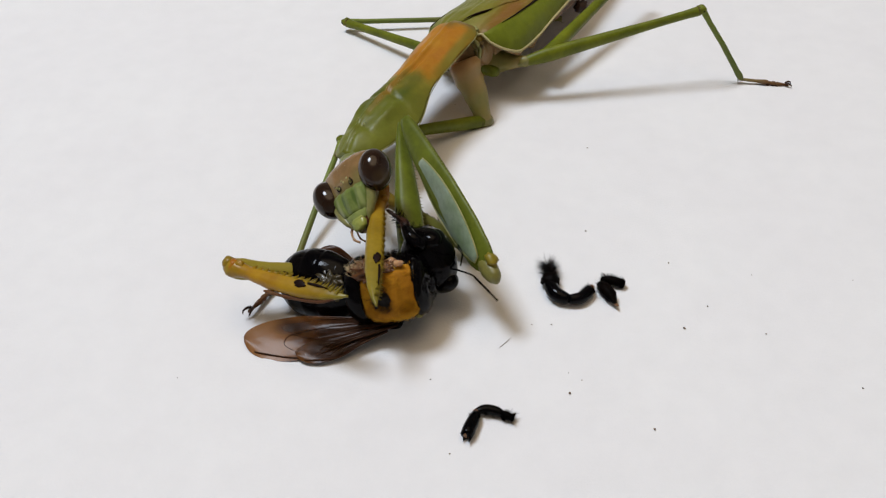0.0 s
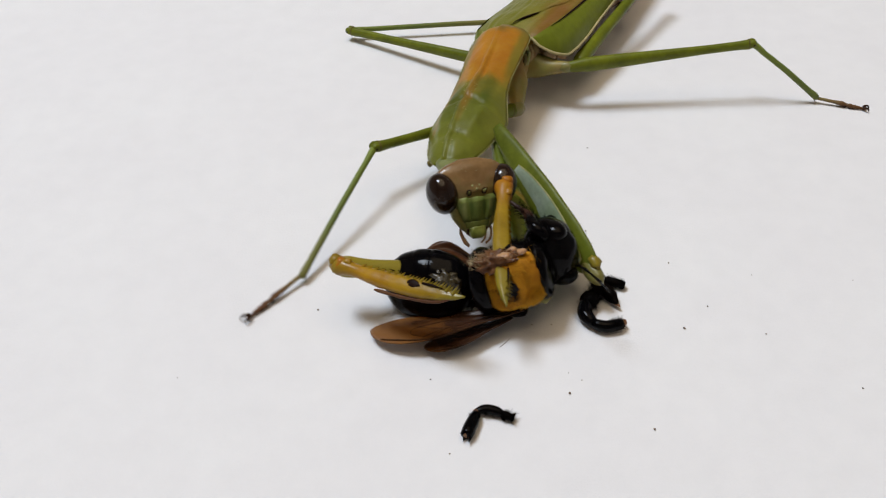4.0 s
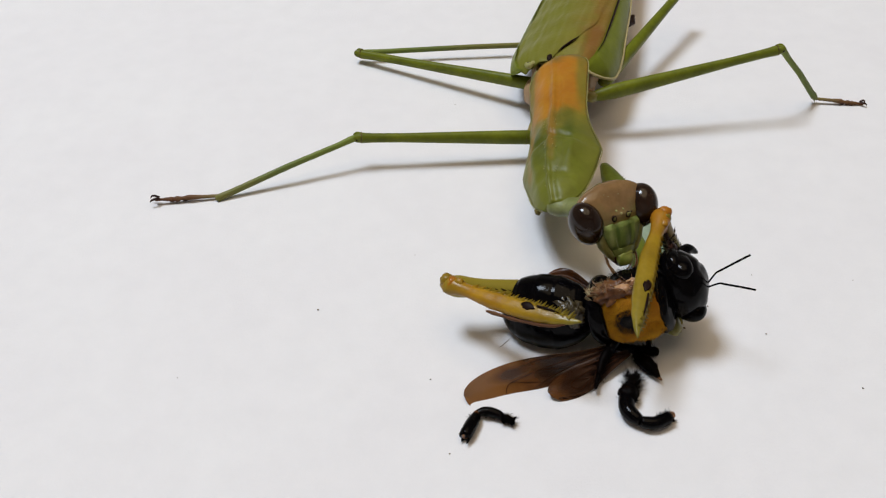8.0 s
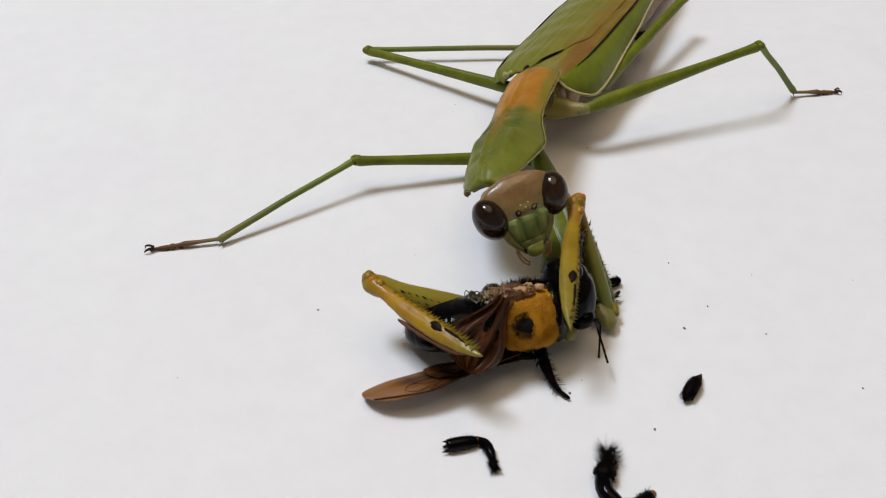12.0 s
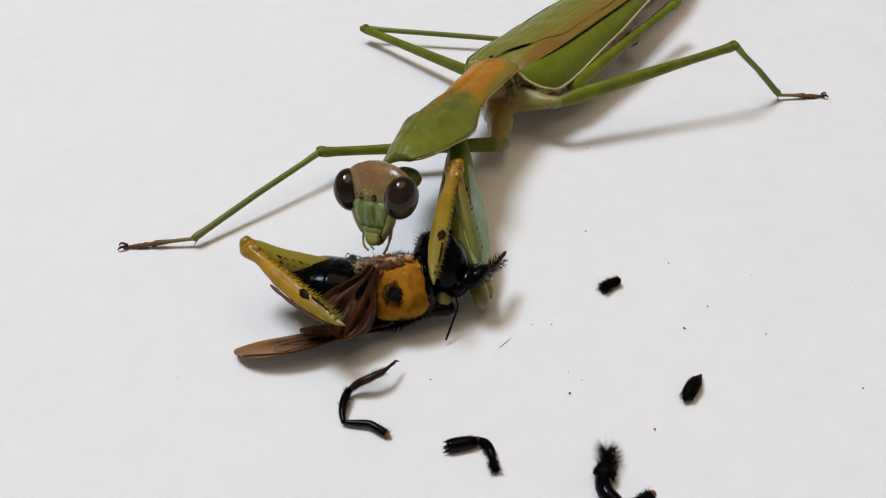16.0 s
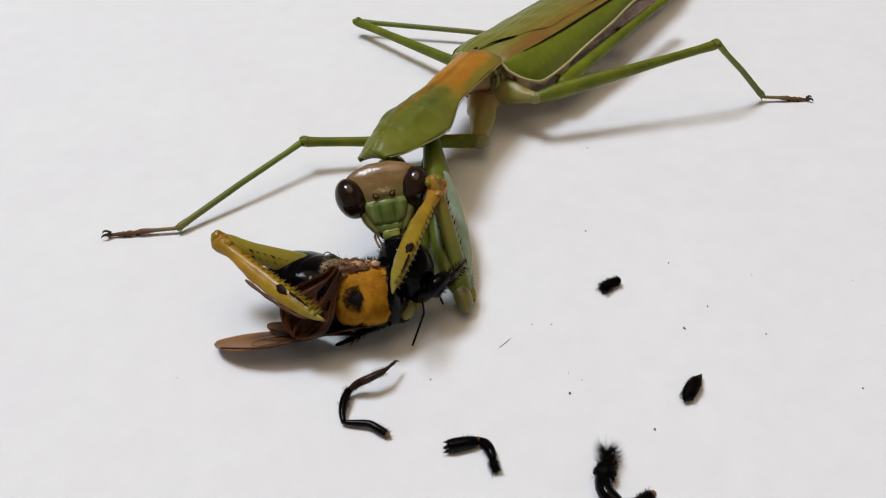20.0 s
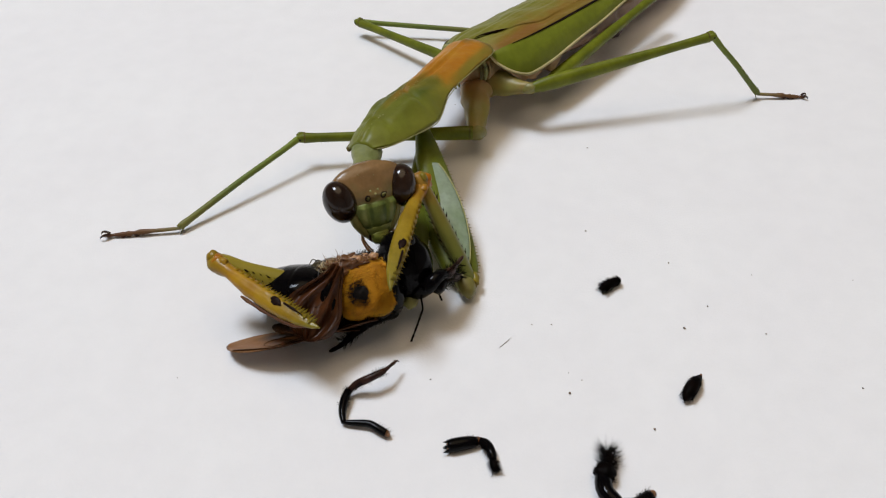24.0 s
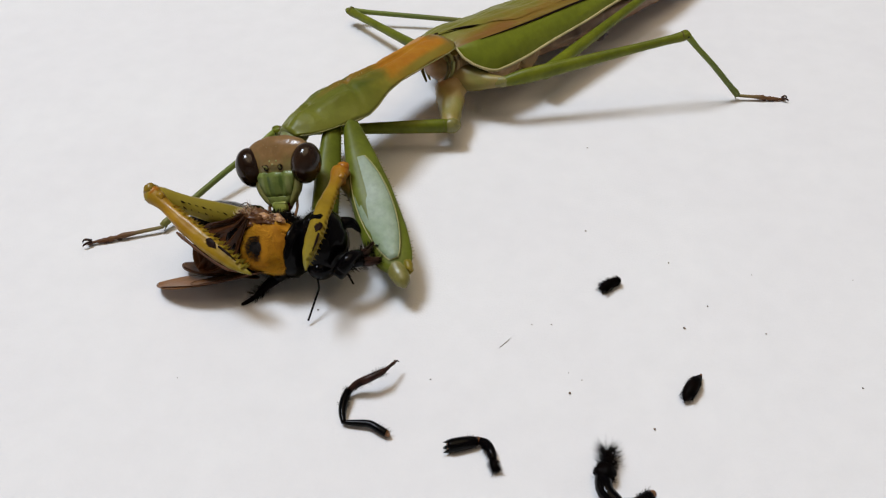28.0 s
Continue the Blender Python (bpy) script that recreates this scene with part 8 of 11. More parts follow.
    walk(joint["tarsus_c"], rows((0, -37.85, 0.53, -12.53, -15.3, 1.9, -177.1), (0.5, -37.41, 0.66, -12.79, -14.5, 8.6, -169.5), (1, -39.55, -0.63, -12.60, -14.2, 2.6, -164.6), (1.5, -41.13, -1.14, -12.74, -15.4, 0.8, -174.5), (2, -39.34, 1.76, -12.48, -14.9, 4.5, -174.5), (2.5, -40.22, 0.83, -12.63, -14.8, 2.4, -171.1), (3, -40.92, -2.30, -13.14, -14.9, 1.1, -168.1), (3.5, -39.45, -2.47, -14.11, -14.7, 0.1, -165.3), (4, -41.82, 3.99, -10.31, -15.9, 5.4, 168.0), (4.5, -31.35, 25.90, -3.86, -13.3, -12.4, 133.1), (5, -30.43, 27.14, -3.95, -13.0, -12.4, 131.3), (5.5, -27.14, 31.20, -3.21, -10.9, -12.9, 123.2), (6, -25.86, 32.80, -3.22, -10.2, -12.7, 120.4), (6.5, -25.30, 33.46, -3.23, -10.0, -12.7, 119.2), (7, -22.29, 35.36, -2.49, -9.2, -12.8, 116.7), (7.5, -22.90, 34.66, -2.94, -9.5, -13.0, 117.3), (8, -24.36, 35.02, -2.88, -8.8, -13.0, 115.6), (8.5, -18.99, 36.47, -2.87, -8.6, -13.1, 113.2), (9, -19.41, 36.09, -3.09, -8.8, -13.0, 113.4), (9.5, -21.93, 35.63, -2.65, -8.2, -12.7, 114.0), (10, -24.96, 36.03, -2.89, -7.9, -10.7, 112.7), (10.5, -24.55, 36.29, -2.66, -7.5, -10.6, 111.7), (11, -24.77, 34.15, -2.53, -8.0, -9.8, 115.4), (11.5, -34.51, 23.22, -4.35, -11.2, -7.1, 125.9), (12, -34.27, 22.77, -4.39, -11.5, -7.0, 127.7), (12.5, -36.73, 17.57, -5.28, -11.6, -5.9, 126.6), (13, -36.56, 17.47, -5.47, -11.8, -5.8, 126.7), (13.5, -37.94, 14.45, -6.01, -12.3, -5.0, 129.0), (14, -38.11, 14.43, -5.96, -12.4, -5.0, 129.2), (14.5, -38.18, 14.72, -6.04, -12.6, -5.0, 129.7), (15, -38.29, 14.96, -6.11, -12.7, -5.1, 130.2), (15.5, -38.72, 14.62, -5.89, -12.7, -5.2, 130.6), (16, -38.20, 14.63, -6.37, -12.9, -4.3, 129.8), (16.5, -38.09, 13.33, -6.57, -13.2, -5.8, 132.3), (17, -36.46, 17.47, -5.94, -12.7, -6.6, 130.1), (17.5, -36.40, 18.28, -5.39, -12.6, -7.5, 131.0), (18, -38.61, 14.48, -6.13, -13.3, -5.5, 133.1), (18.5, -39.67, 11.49, -7.04, -14.0, -5.7, 135.8), (19, -39.25, 11.71, -7.33, -13.9, -5.4, 134.0), (19.5, -38.95, 12.45, -7.22, -14.0, -6.2, 134.6), (20, -38.85, 13.67, -6.80, -13.9, -7.6, 135.7), (20.5, -39.59, 11.84, -7.64, -14.3, -7.0, 136.5), (21, -39.23, 11.13, -7.79, -14.2, -7.7, 136.3), (21.5, -39.32, 11.49, -7.69, -14.2, -7.3, 136.2), (22, -39.30, 11.24, -7.80, -14.3, -7.3, 136.6), (22.5, -39.21, 10.76, -8.07, -14.6, -7.2, 137.6), (23, -39.07, 10.33, -8.35, -14.9, -7.1, 138.5), (23.5, -38.60, 10.73, -8.73, -15.1, -6.9, 138.4), (24, -39.20, 10.93, -8.53, -15.0, -7.1, 138.1), (24.5, -39.64, 10.39, -8.34, -14.9, -6.2, 138.5), (25, -39.73, 9.76, -8.26, -15.1, -5.8, 141.1), (25.5, -39.79, 9.48, -8.40, -15.0, -5.7, 139.4), (26, -39.31, 11.76, -8.13, -14.8, -5.8, 138.6), (26.5, -39.80, 10.63, -8.30, -15.1, -5.0, 139.7), (27, -39.78, 10.29, -8.45, -15.3, -4.3, 140.1), (27.15, -39.78, 10.29, -8.45, -15.3, -4.3, 140.1), (27.4, -40.56, 4.55, -10.05, -17.1, -2.5, 152.2), (28, -39.80, 3.63, -10.34, -17.4, -2.1, 154.3)))
    walk(joint["femur_d"], rows((0, 4.42, -6.54, -6.33, 15.0, -2.9, -50.1), (0.5, 5.49, -6.25, -6.37, 15.6, -3.3, -48.2), (1, 4.96, -6.84, -5.90, 15.2, -3.2, -45.1), (1.5, 4.39, -7.07, -5.65, 14.5, 7.3, -39.3), (2, 5.26, -7.58, -6.11, 14.4, 6.7, -41.6), (2.5, 3.93, -7.73, -6.24, 11.6, 8.7, -56.8), (3, 3.48, -8.12, -6.13, 12.4, 8.9, -50.8), (3.5, 5.04, -7.30, -6.22, 13.9, 9.0, -46.1), (4, 2.34, -6.69, -5.78, 12.0, 5.2, -55.2), (4.5, 3.75, -6.01, -5.51, 13.8, 1.2, -50.6), (5, 3.54, -5.52, -5.61, 13.5, 1.0, -53.4), (5.5, 1.90, -5.58, -5.51, 11.4, 1.1, -60.7), (6, 1.30, -5.10, -5.47, 10.9, 0.8, -62.8), (6.5, 1.08, -4.89, -5.46, 10.6, 0.7, -63.5), (7, 0.67, -4.44, -5.15, 10.4, 0.9, -61.6), (7.5, 0.99, -4.65, -5.40, 10.7, 1.0, -61.8), (8, -0.01, -4.02, -5.11, 10.0, 0.1, -64.9), (8.5, 1.34, -4.20, -5.23, 10.4, -0.3, -59.9), (9, 1.52, -4.33, -5.32, 10.8, -0.3, -58.5), (9.5, 0.36, -4.20, -4.84, 9.9, -1.3, -60.7), (10, -1.00, -3.41, -4.90, 10.0, -2.3, -61.9), (10.5, -0.95, -3.29, -4.66, 9.7, -2.6, -61.5), (11, 0.77, -3.79, -4.56, 9.9, -2.3, -60.1), (11.5, 0.86, -6.05, -5.13, 13.3, -1.9, -43.3), (12, 0.81, -6.15, -5.13, 13.2, -1.4, -43.2), (12.5, 2.20, -6.62, -5.40, 13.1, -0.9, -42.0), (13, 2.65, -6.53, -5.56, 13.0, -1.6, -42.0), (13.5, 2.99, -6.54, -5.94, 13.4, -2.8, -40.5), (14, 2.68, -6.71, -5.82, 13.5, -2.5, -39.9), (14.5, 2.20, -6.96, -5.63, 13.9, -2.0, -38.6), (15, 1.82, -7.17, -5.50, 14.2, -1.5, -37.5), (15.5, 1.39, -7.44, -5.33, 14.3, -1.3, -36.8), (16, 2.02, -7.31, -5.59, 14.7, -1.5, -36.4), (16.5, 2.31, -7.77, -5.52, 14.1, -1.5, -37.7), (17, 1.55, -7.24, -5.61, 14.6, -1.4, -37.9), (17.5, 1.01, -6.98, -5.40, 14.4, -1.1, -39.0), (18, 1.55, -7.25, -5.50, 15.4, -0.7, -35.9), (18.5, 1.72, -8.06, -5.76, 15.7, -1.5, -35.2), (19, 2.34, -7.44, -5.73, 15.5, -1.3, -36.8), (19.5, 2.25, -7.58, -5.75, 15.4, -1.4, -36.5), (20, 1.14, -7.41, -5.68, 15.6, -1.7, -37.2), (20.5, 2.04, -7.60, -5.80, 15.2, -1.7, -37.3), (21, 2.67, -7.38, -5.66, 15.1, -1.3, -38.1), (21.5, 2.32, -7.56, -5.76, 15.3, -1.6, -37.4), (22, 2.40, -7.57, -5.78, 15.3, -1.6, -37.3), (22.5, 2.67, -7.56, -5.83, 15.4, -1.9, -36.9), (23, 2.90, -7.55, -5.89, 15.5, -2.1, -36.7), (23.5, 3.33, -7.26, -6.04, 15.7, -2.4, -37.1), (24, 2.68, -7.37, -6.04, 15.9, -2.6, -37.1), (24.5, 2.77, -7.32, -5.87, 15.8, -2.8, -37.3), (25, 2.65, -7.22, -5.78, 16.1, -2.2, -37.3), (25.5, 2.81, -7.19, -5.83, 16.2, -2.5, -37.2), (26, 2.53, -6.75, -5.85, 15.7, -2.5, -39.8), (26.5, 2.69, -6.91, -5.85, 16.1, -2.6, -38.4), (27, 2.83, -6.82, -5.90, 16.3, -2.7, -38.7), (27.15, 2.83, -6.82, -5.90, 16.3, -2.7, -38.7), (27.4, 3.40, -7.11, -5.94, 17.3, -2.8, -34.4), (28, 3.96, -7.41, -6.09, 17.7, -3.0, -33.1)))
    walk(joint["tibia_d"], rows((0, 19.74, -24.86, -4.93, 54.3, 65.2, -45.5), (0.5, 21.31, -24.00, -4.55, 71.9, 66.5, -34.2), (1, 21.69, -23.69, -3.91, 78.8, 71.7, -34.5), (1.5, 22.83, -22.15, -8.72, 18.3, 37.0, -59.1), (2, 23.08, -23.41, -8.90, 15.3, 39.6, -69.8), (2.5, 16.93, -28.19, -10.39, 6.2, 41.6, -88.8), (3, 18.51, -26.94, -10.20, 7.3, 40.6, -83.8), (3.5, 21.51, -24.52, -10.07, 9.6, 39.5, -79.4), (4, 15.98, -26.31, -7.94, 28.1, 48.2, -58.4), (4.5, 18.99, -24.54, -6.01, 34.1, 53.1, -37.5), (5, 17.84, -24.79, -6.03, 34.7, 53.4, -35.5), (5.5, 13.65, -26.50, -5.99, 31.2, 54.5, -40.7), (6, 12.29, -26.43, -5.80, 30.3, 54.4, -39.0), (6.5, 11.77, -26.37, -5.74, 29.9, 54.3, -38.3), (7, 12.08, -25.55, -5.53, 26.2, 52.0, -39.6), (7.5, 12.31, -25.81, -5.81, 27.0, 51.7, -38.2), (8, 10.15, -25.75, -5.13, 28.0, 54.6, -36.3), (8.5, 13.37, -24.98, -5.09, 25.3, 50.7, -31.5), (9, 14.08, -24.78, -5.20, 25.0, 50.1, -32.1), (9.5, 12.10, -25.12, -4.28, 27.2, 54.7, -31.8), (10, 10.31, -24.55, -3.91, 28.3, 56.6, -32.4), (10.5, 10.47, -24.34, -3.52, 27.9, 57.8, -32.0), (11, 12.72, -24.59, -3.61, 27.6, 55.8, -26.3), (11.5, 18.30, -22.52, -4.36, 32.4, 52.6, -19.3), (12, 18.31, -22.56, -4.52, 31.2, 51.6, -19.4), (12.5, 20.05, -22.66, -5.00, 31.6, 50.1, -20.6), (13, 20.47, -22.59, -4.87, 32.0, 50.8, -21.3), (13.5, 21.22, -22.12, -4.75, 34.4, 51.7, -20.9), (14, 21.08, -22.09, -4.77, 34.4, 51.6, -20.4), (14.5, 20.94, -21.93, -4.79, 34.2, 51.1, -19.6), (15, 20.86, -21.77, -4.87, 33.9, 50.6, -18.9), (15.5, 20.61, -21.80, -4.80, 33.7, 50.5, -18.3), (16, 21.34, -21.55, -4.96, 34.1, 49.9, -19.0), (16.5, 21.29, -22.45, -4.90, 36.0, 52.0, -20.4), (17, 20.47, -21.98, -5.01, 32.6, 50.0, -21.1), (17.5, 19.65, -22.09, -4.95, 32.0, 49.3, -17.1), (18, 21.00, -21.32, -5.20, 34.3, 50.2, -27.9), (18.5, 21.33, -21.89, -5.14, 36.7, 50.8, -20.6), (19, 21.56, -21.80, -5.19, 37.4, 51.6, -23.6), (19.5, 21.54, -21.85, -5.15, 37.2, 51.8, -24.2), (20, 20.25, -21.90, -4.95, 36.6, 51.8, -19.8), (20.5, 21.12, -22.14, -5.07, 39.1, 53.1, -21.7), (21, 21.54, -22.19, -5.12, 38.8, 52.7, -23.2), (21.5, 21.39, -22.12, -5.10, 38.8, 52.8, -23.0), (22, 21.47, -22.12, -5.09, 39.1, 52.9, -22.3), (22.5, 21.85, -21.97, -5.05, 39.6, 52.9, -21.5), (23, 22.12, -21.89, -4.99, 40.1, 52.9, -20.6), (23.5, 22.47, -21.72, -5.04, 40.5, 52.8, -20.6), (24, 21.80, -21.84, -4.94, 41.6, 53.9, -20.7), (24.5, 21.84, -21.84, -4.72, 42.9, 54.9, -20.0), (25, 21.72, -21.77, -4.88, 41.3, 53.7, -20.3), (25.5, 21.92, -21.67, -4.78, 41.8, 53.8, -18.9), (26, 20.96, -22.09, -4.79, 42.3, 55.1, -21.1), (26.5, 21.47, -21.82, -4.77, 41.3, 53.9, -17.6), (27, 21.55, -21.81, -4.77, 41.3, 53.4, -15.7), (27.15, 21.55, -21.81, -4.77, 41.3, 53.4, -15.7), (27.4, 23.18, -20.65, -4.76, 45.5, 53.2, -19.4), (28, 24.05, -20.49, -4.84, 47.1, 52.9, -20.8)))
    walk(joint["tarsus_d"], rows((0, 23.32, -28.52, -16.00, 10.0, 15.7, -64.4), (0.5, 25.34, -26.74, -15.73, 8.5, 15.1, -71.4), (1, 24.85, -25.86, -15.49, 7.9, 13.4, -69.4), (1.5, 27.83, -30.52, -16.06, 15.0, 11.5, -41.0), (2, 26.33, -32.23, -16.68, 13.2, 13.7, -51.4), (2.5, 17.12, -37.31, -18.50, 4.7, 20.9, -76.6), (3, 19.51, -36.15, -18.14, 5.0, 20.3, -74.6), (3.5, 23.24, -33.77, -17.83, 6.3, 19.1, -72.2), (4, 20.25, -33.24, -17.02, 6.7, 18.3, -74.9), (4.5, 24.80, -29.01, -15.77, 8.3, 18.0, -69.0), (5, 23.76, -29.02, -15.82, 9.3, 17.4, -66.5), (5.5, 19.03, -31.12, -15.92, 7.3, 17.1, -73.1), (6, 17.81, -30.91, -15.72, 7.2, 16.7, -73.9), (6.5, 17.35, -30.79, -15.65, 7.2, 16.5, -74.3), (7, 17.87, -30.34, -15.14, 6.1, 16.6, -77.1), (7.5, 18.26, -30.49, -15.38, 6.6, 16.6, -76.1), (8, 15.84, -29.94, -15.07, 6.3, 16.3, -77.0), (8.5, 19.95, -29.02, -14.53, 7.3, 15.5, -74.3), (9, 20.70, -28.93, -14.57, 7.8, 15.2, -71.6), (9.5, 18.09, -28.83, -14.23, 7.1, 15.1, -71.8), (10, 15.98, -28.15, -14.10, 6.4, 15.2, -74.6), (10.5, 15.99, -27.79, -13.84, 6.1, 14.8, -74.6), (11, 18.86, -27.63, -13.70, 7.7, 14.5, -66.6), (11.5, 25.30, -24.97, -14.05, 11.8, 14.2, -52.0), (12, 25.46, -25.07, -14.08, 11.8, 14.2, -51.8), (12.5, 27.37, -25.42, -14.36, 12.9, 13.8, -47.2), (13, 27.65, -25.39, -14.33, 13.0, 13.7, -47.1), (13.5, 28.28, -24.81, -14.33, 13.4, 13.9, -45.7), (14, 28.18, -24.73, -14.33, 13.4, 14.1, -45.8), (14.5, 28.15, -24.50, -14.28, 13.5, 14.0, -45.8), (15, 28.19, -24.28, -14.29, 13.6, 14.0, -46.0), (15.5, 27.98, -24.24, -14.22, 13.4, 14.1, -45.9), (16, 28.77, -24.11, -14.30, 13.8, 13.9, -45.7), (16.5, 28.33, -25.07, -14.52, 13.1, 14.7, -48.7), (17, 27.79, -24.80, -14.36, 12.8, 14.4, -49.6), (17.5, 27.26, -24.43, -14.19, 12.6, 14.6, -49.7), (18, 27.90, -24.98, -14.57, 13.2, 14.7, -47.4), (18.5, 28.54, -24.60, -14.60, 14.0, 14.3, -44.7), (19, 28.51, -24.84, -14.75, 13.9, 14.3, -45.3), (19.5, 28.43, -24.94, -14.73, 13.8, 14.3, -45.8), (20, 27.35, -24.46, -14.53, 13.4, 14.6, -46.9), (20.5, 27.93, -24.85, -14.82, 13.5, 14.9, -47.8), (21, 28.34, -25.11, -14.83, 13.4, 14.9, -47.5), (21.5, 28.17, -25.00, -14.82, 13.4, 14.9, -47.6), (22, 28.28, -24.91, -14.82, 13.6, 14.8, -47.3), (22.5, 28.70, -24.67, -14.77, 13.9, 14.6, -46.3), (23, 29.01, -24.48, -14.72, 14.3, 14.2, -45.5), (23.5, 29.38, -24.31, -14.76, 14.5, 14.1, -45.6), (24, 28.52, -24.38, -14.80, 14.3, 14.2, -46.0), (24.5, 28.44, -24.24, -14.70, 14.0, 14.6, -46.8), (25, 28.49, -24.27, -14.71, 14.2, 14.4, -45.1), (25.5, 28.73, -24.00, -14.62, 14.2, 14.5, -46.0), (26, 27.47, -24.60, -14.79, 14.0, 14.3, -47.2), (26.5, 28.33, -23.99, -14.63, 13.5, 15.2, -49.5), (27, 28.56, -23.78, -14.56, 13.8, 14.8, -48.0), (27.15, 28.56, -23.78, -14.56, 13.8, 14.8, -48.0), (27.4, 30.07, -23.07, -14.53, 15.4, 13.8, -41.8), (28, 30.93, -23.11, -14.57, 15.6, 13.6, -40.9)))
    walk(joint["femur_e"], rows((0, 6.91, 24.03, -1.86, 2.8, 10.4, -99.8), (0.5, 8.07, 24.51, -1.93, 2.2, 10.1, -100.2), (1, 5.88, 24.24, -1.53, 3.2, 10.8, -97.9), (1.5, 1.91, 24.40, -1.70, 5.3, 10.5, -91.6), (2, 3.87, 25.67, -1.78, 4.5, 10.0, -93.5), (2.5, 2.57, 25.19, -1.75, 5.2, 10.2, -91.6), (3, 0.86, 24.21, -1.75, 6.2, 10.4, -87.9), (3.5, 1.95, 25.46, -1.68, 6.1, 10.2, -86.7), (4, 2.23, 27.34, -0.92, 4.9, 10.1, -91.2), (4.5, 0.22, 27.66, -0.56, 5.8, 10.3, -86.8), (5, 1.48, 28.25, -0.65, 5.5, 10.1, -88.6), (5.5, 5.46, 28.62, -0.90, 3.4, 9.2, -96.7), (6, 7.36, 29.26, -0.98, 2.6, 8.7, -99.5), (6.5, 8.18, 29.50, -1.03, 2.3, 8.5, -100.5), (7, 11.09, 30.30, -0.73, 1.2, 8.0, -102.8), (7.5, 10.76, 30.11, -0.86, 1.6, 8.0, -101.2), (8, 8.64, 30.04, -1.06, 2.1, 7.9, -101.3), (8.5, 14.00, 30.25, -1.09, 0.6, 7.1, -103.8), (9, 13.73, 30.09, -1.16, 0.7, 7.1, -103.1), (9.5, 11.91, 29.82, -1.08, 1.2, 7.2, -102.9), (10, 9.27, 29.68, -1.49, 1.9, 7.1, -103.9), (10.5, 9.60, 29.88, -1.40, 1.5, 6.9, -106.5), (11, 11.15, 29.05, -1.13, 0.6, 7.2, -106.5), (11.5, 6.59, 28.33, -0.07, 2.6, 10.1, -95.3), (12, 6.18, 28.06, 0.07, 2.6, 10.5, -95.3), (12.5, 6.87, 26.30, 0.26, 2.5, 11.5, -93.5), (13, 6.71, 26.13, 0.33, 2.2, 12.0, -95.1), (13.5, 5.78, 25.92, 0.54, 2.6, 12.5, -92.9), (14, 5.76, 26.12, 0.63, 2.3, 12.6, -93.5), (14.5, 6.06, 26.66, 0.73, 2.3, 12.6, -94.2), (15, 6.25, 27.14, 0.86, 2.3, 12.7, -94.9), (15.5, 5.94, 27.20, 1.03, 1.9, 12.8, -95.1), (16, 6.66, 27.39, 0.89, 2.3, 12.8, -96.0), (16.5, 6.46, 25.89, 0.61, 1.9, 12.9, -95.7), (17, 8.78, 27.87, 0.91, 1.3, 12.4, -99.2), (17.5, 8.42, 28.07, 1.13, 0.9, 12.5, -99.4), (18, 6.56, 26.77, 0.94, 1.9, 12.9, -95.3), (18.5, 4.94, 25.77, 0.77, 2.8, 13.3, -92.5), (19, 5.94, 26.25, 0.77, 2.7, 13.2, -93.1), (19.5, 6.37, 26.17, 0.72, 2.8, 13.1, -93.5), (20, 5.96, 26.91, 0.94, 2.4, 13.0, -94.1), (20.5, 4.98, 25.29, 0.39, 3.2, 13.2, -92.7), (21, 5.70, 25.47, 0.53, 2.9, 13.2, -92.5), (21.5, 5.56, 24.98, 0.35, 3.1, 13.2, -92.5), (22, 5.60, 25.04, 0.35, 3.3, 13.1, -92.4), (22.5, 5.73, 25.13, 0.37, 3.4, 13.2, -91.9), (23, 5.90, 25.29, 0.36, 3.4, 13.1, -91.6), (23.5, 6.45, 25.55, 0.27, 3.3, 13.0, -92.1), (24, 5.23, 25.19, 0.13, 3.7, 13.1, -91.8), (24.5, 4.79, 24.60, 0.08, 3.7, 13.2, -91.4), (25, 4.83, 25.05, 0.40, 3.6, 13.3, -91.0), (25.5, 5.06, 24.95, 0.32, 3.7, 13.2, -91.0), (26, 5.55, 25.19, 0.10, 3.4, 13.0, -93.4), (26.5, 4.74, 24.89, 0.11, 3.6, 13.2, -92.2), (27, 4.83, 25.37, 0.21, 3.6, 13.1, -91.8), (27.15, 4.83, 25.37, 0.21, 3.6, 13.2, -91.9), (27.4, 4.85, 25.24, 0.63, 3.8, 13.9, -91.1), (28, 4.85, 25.05, 0.58, 3.7, 14.1, -91.6)))
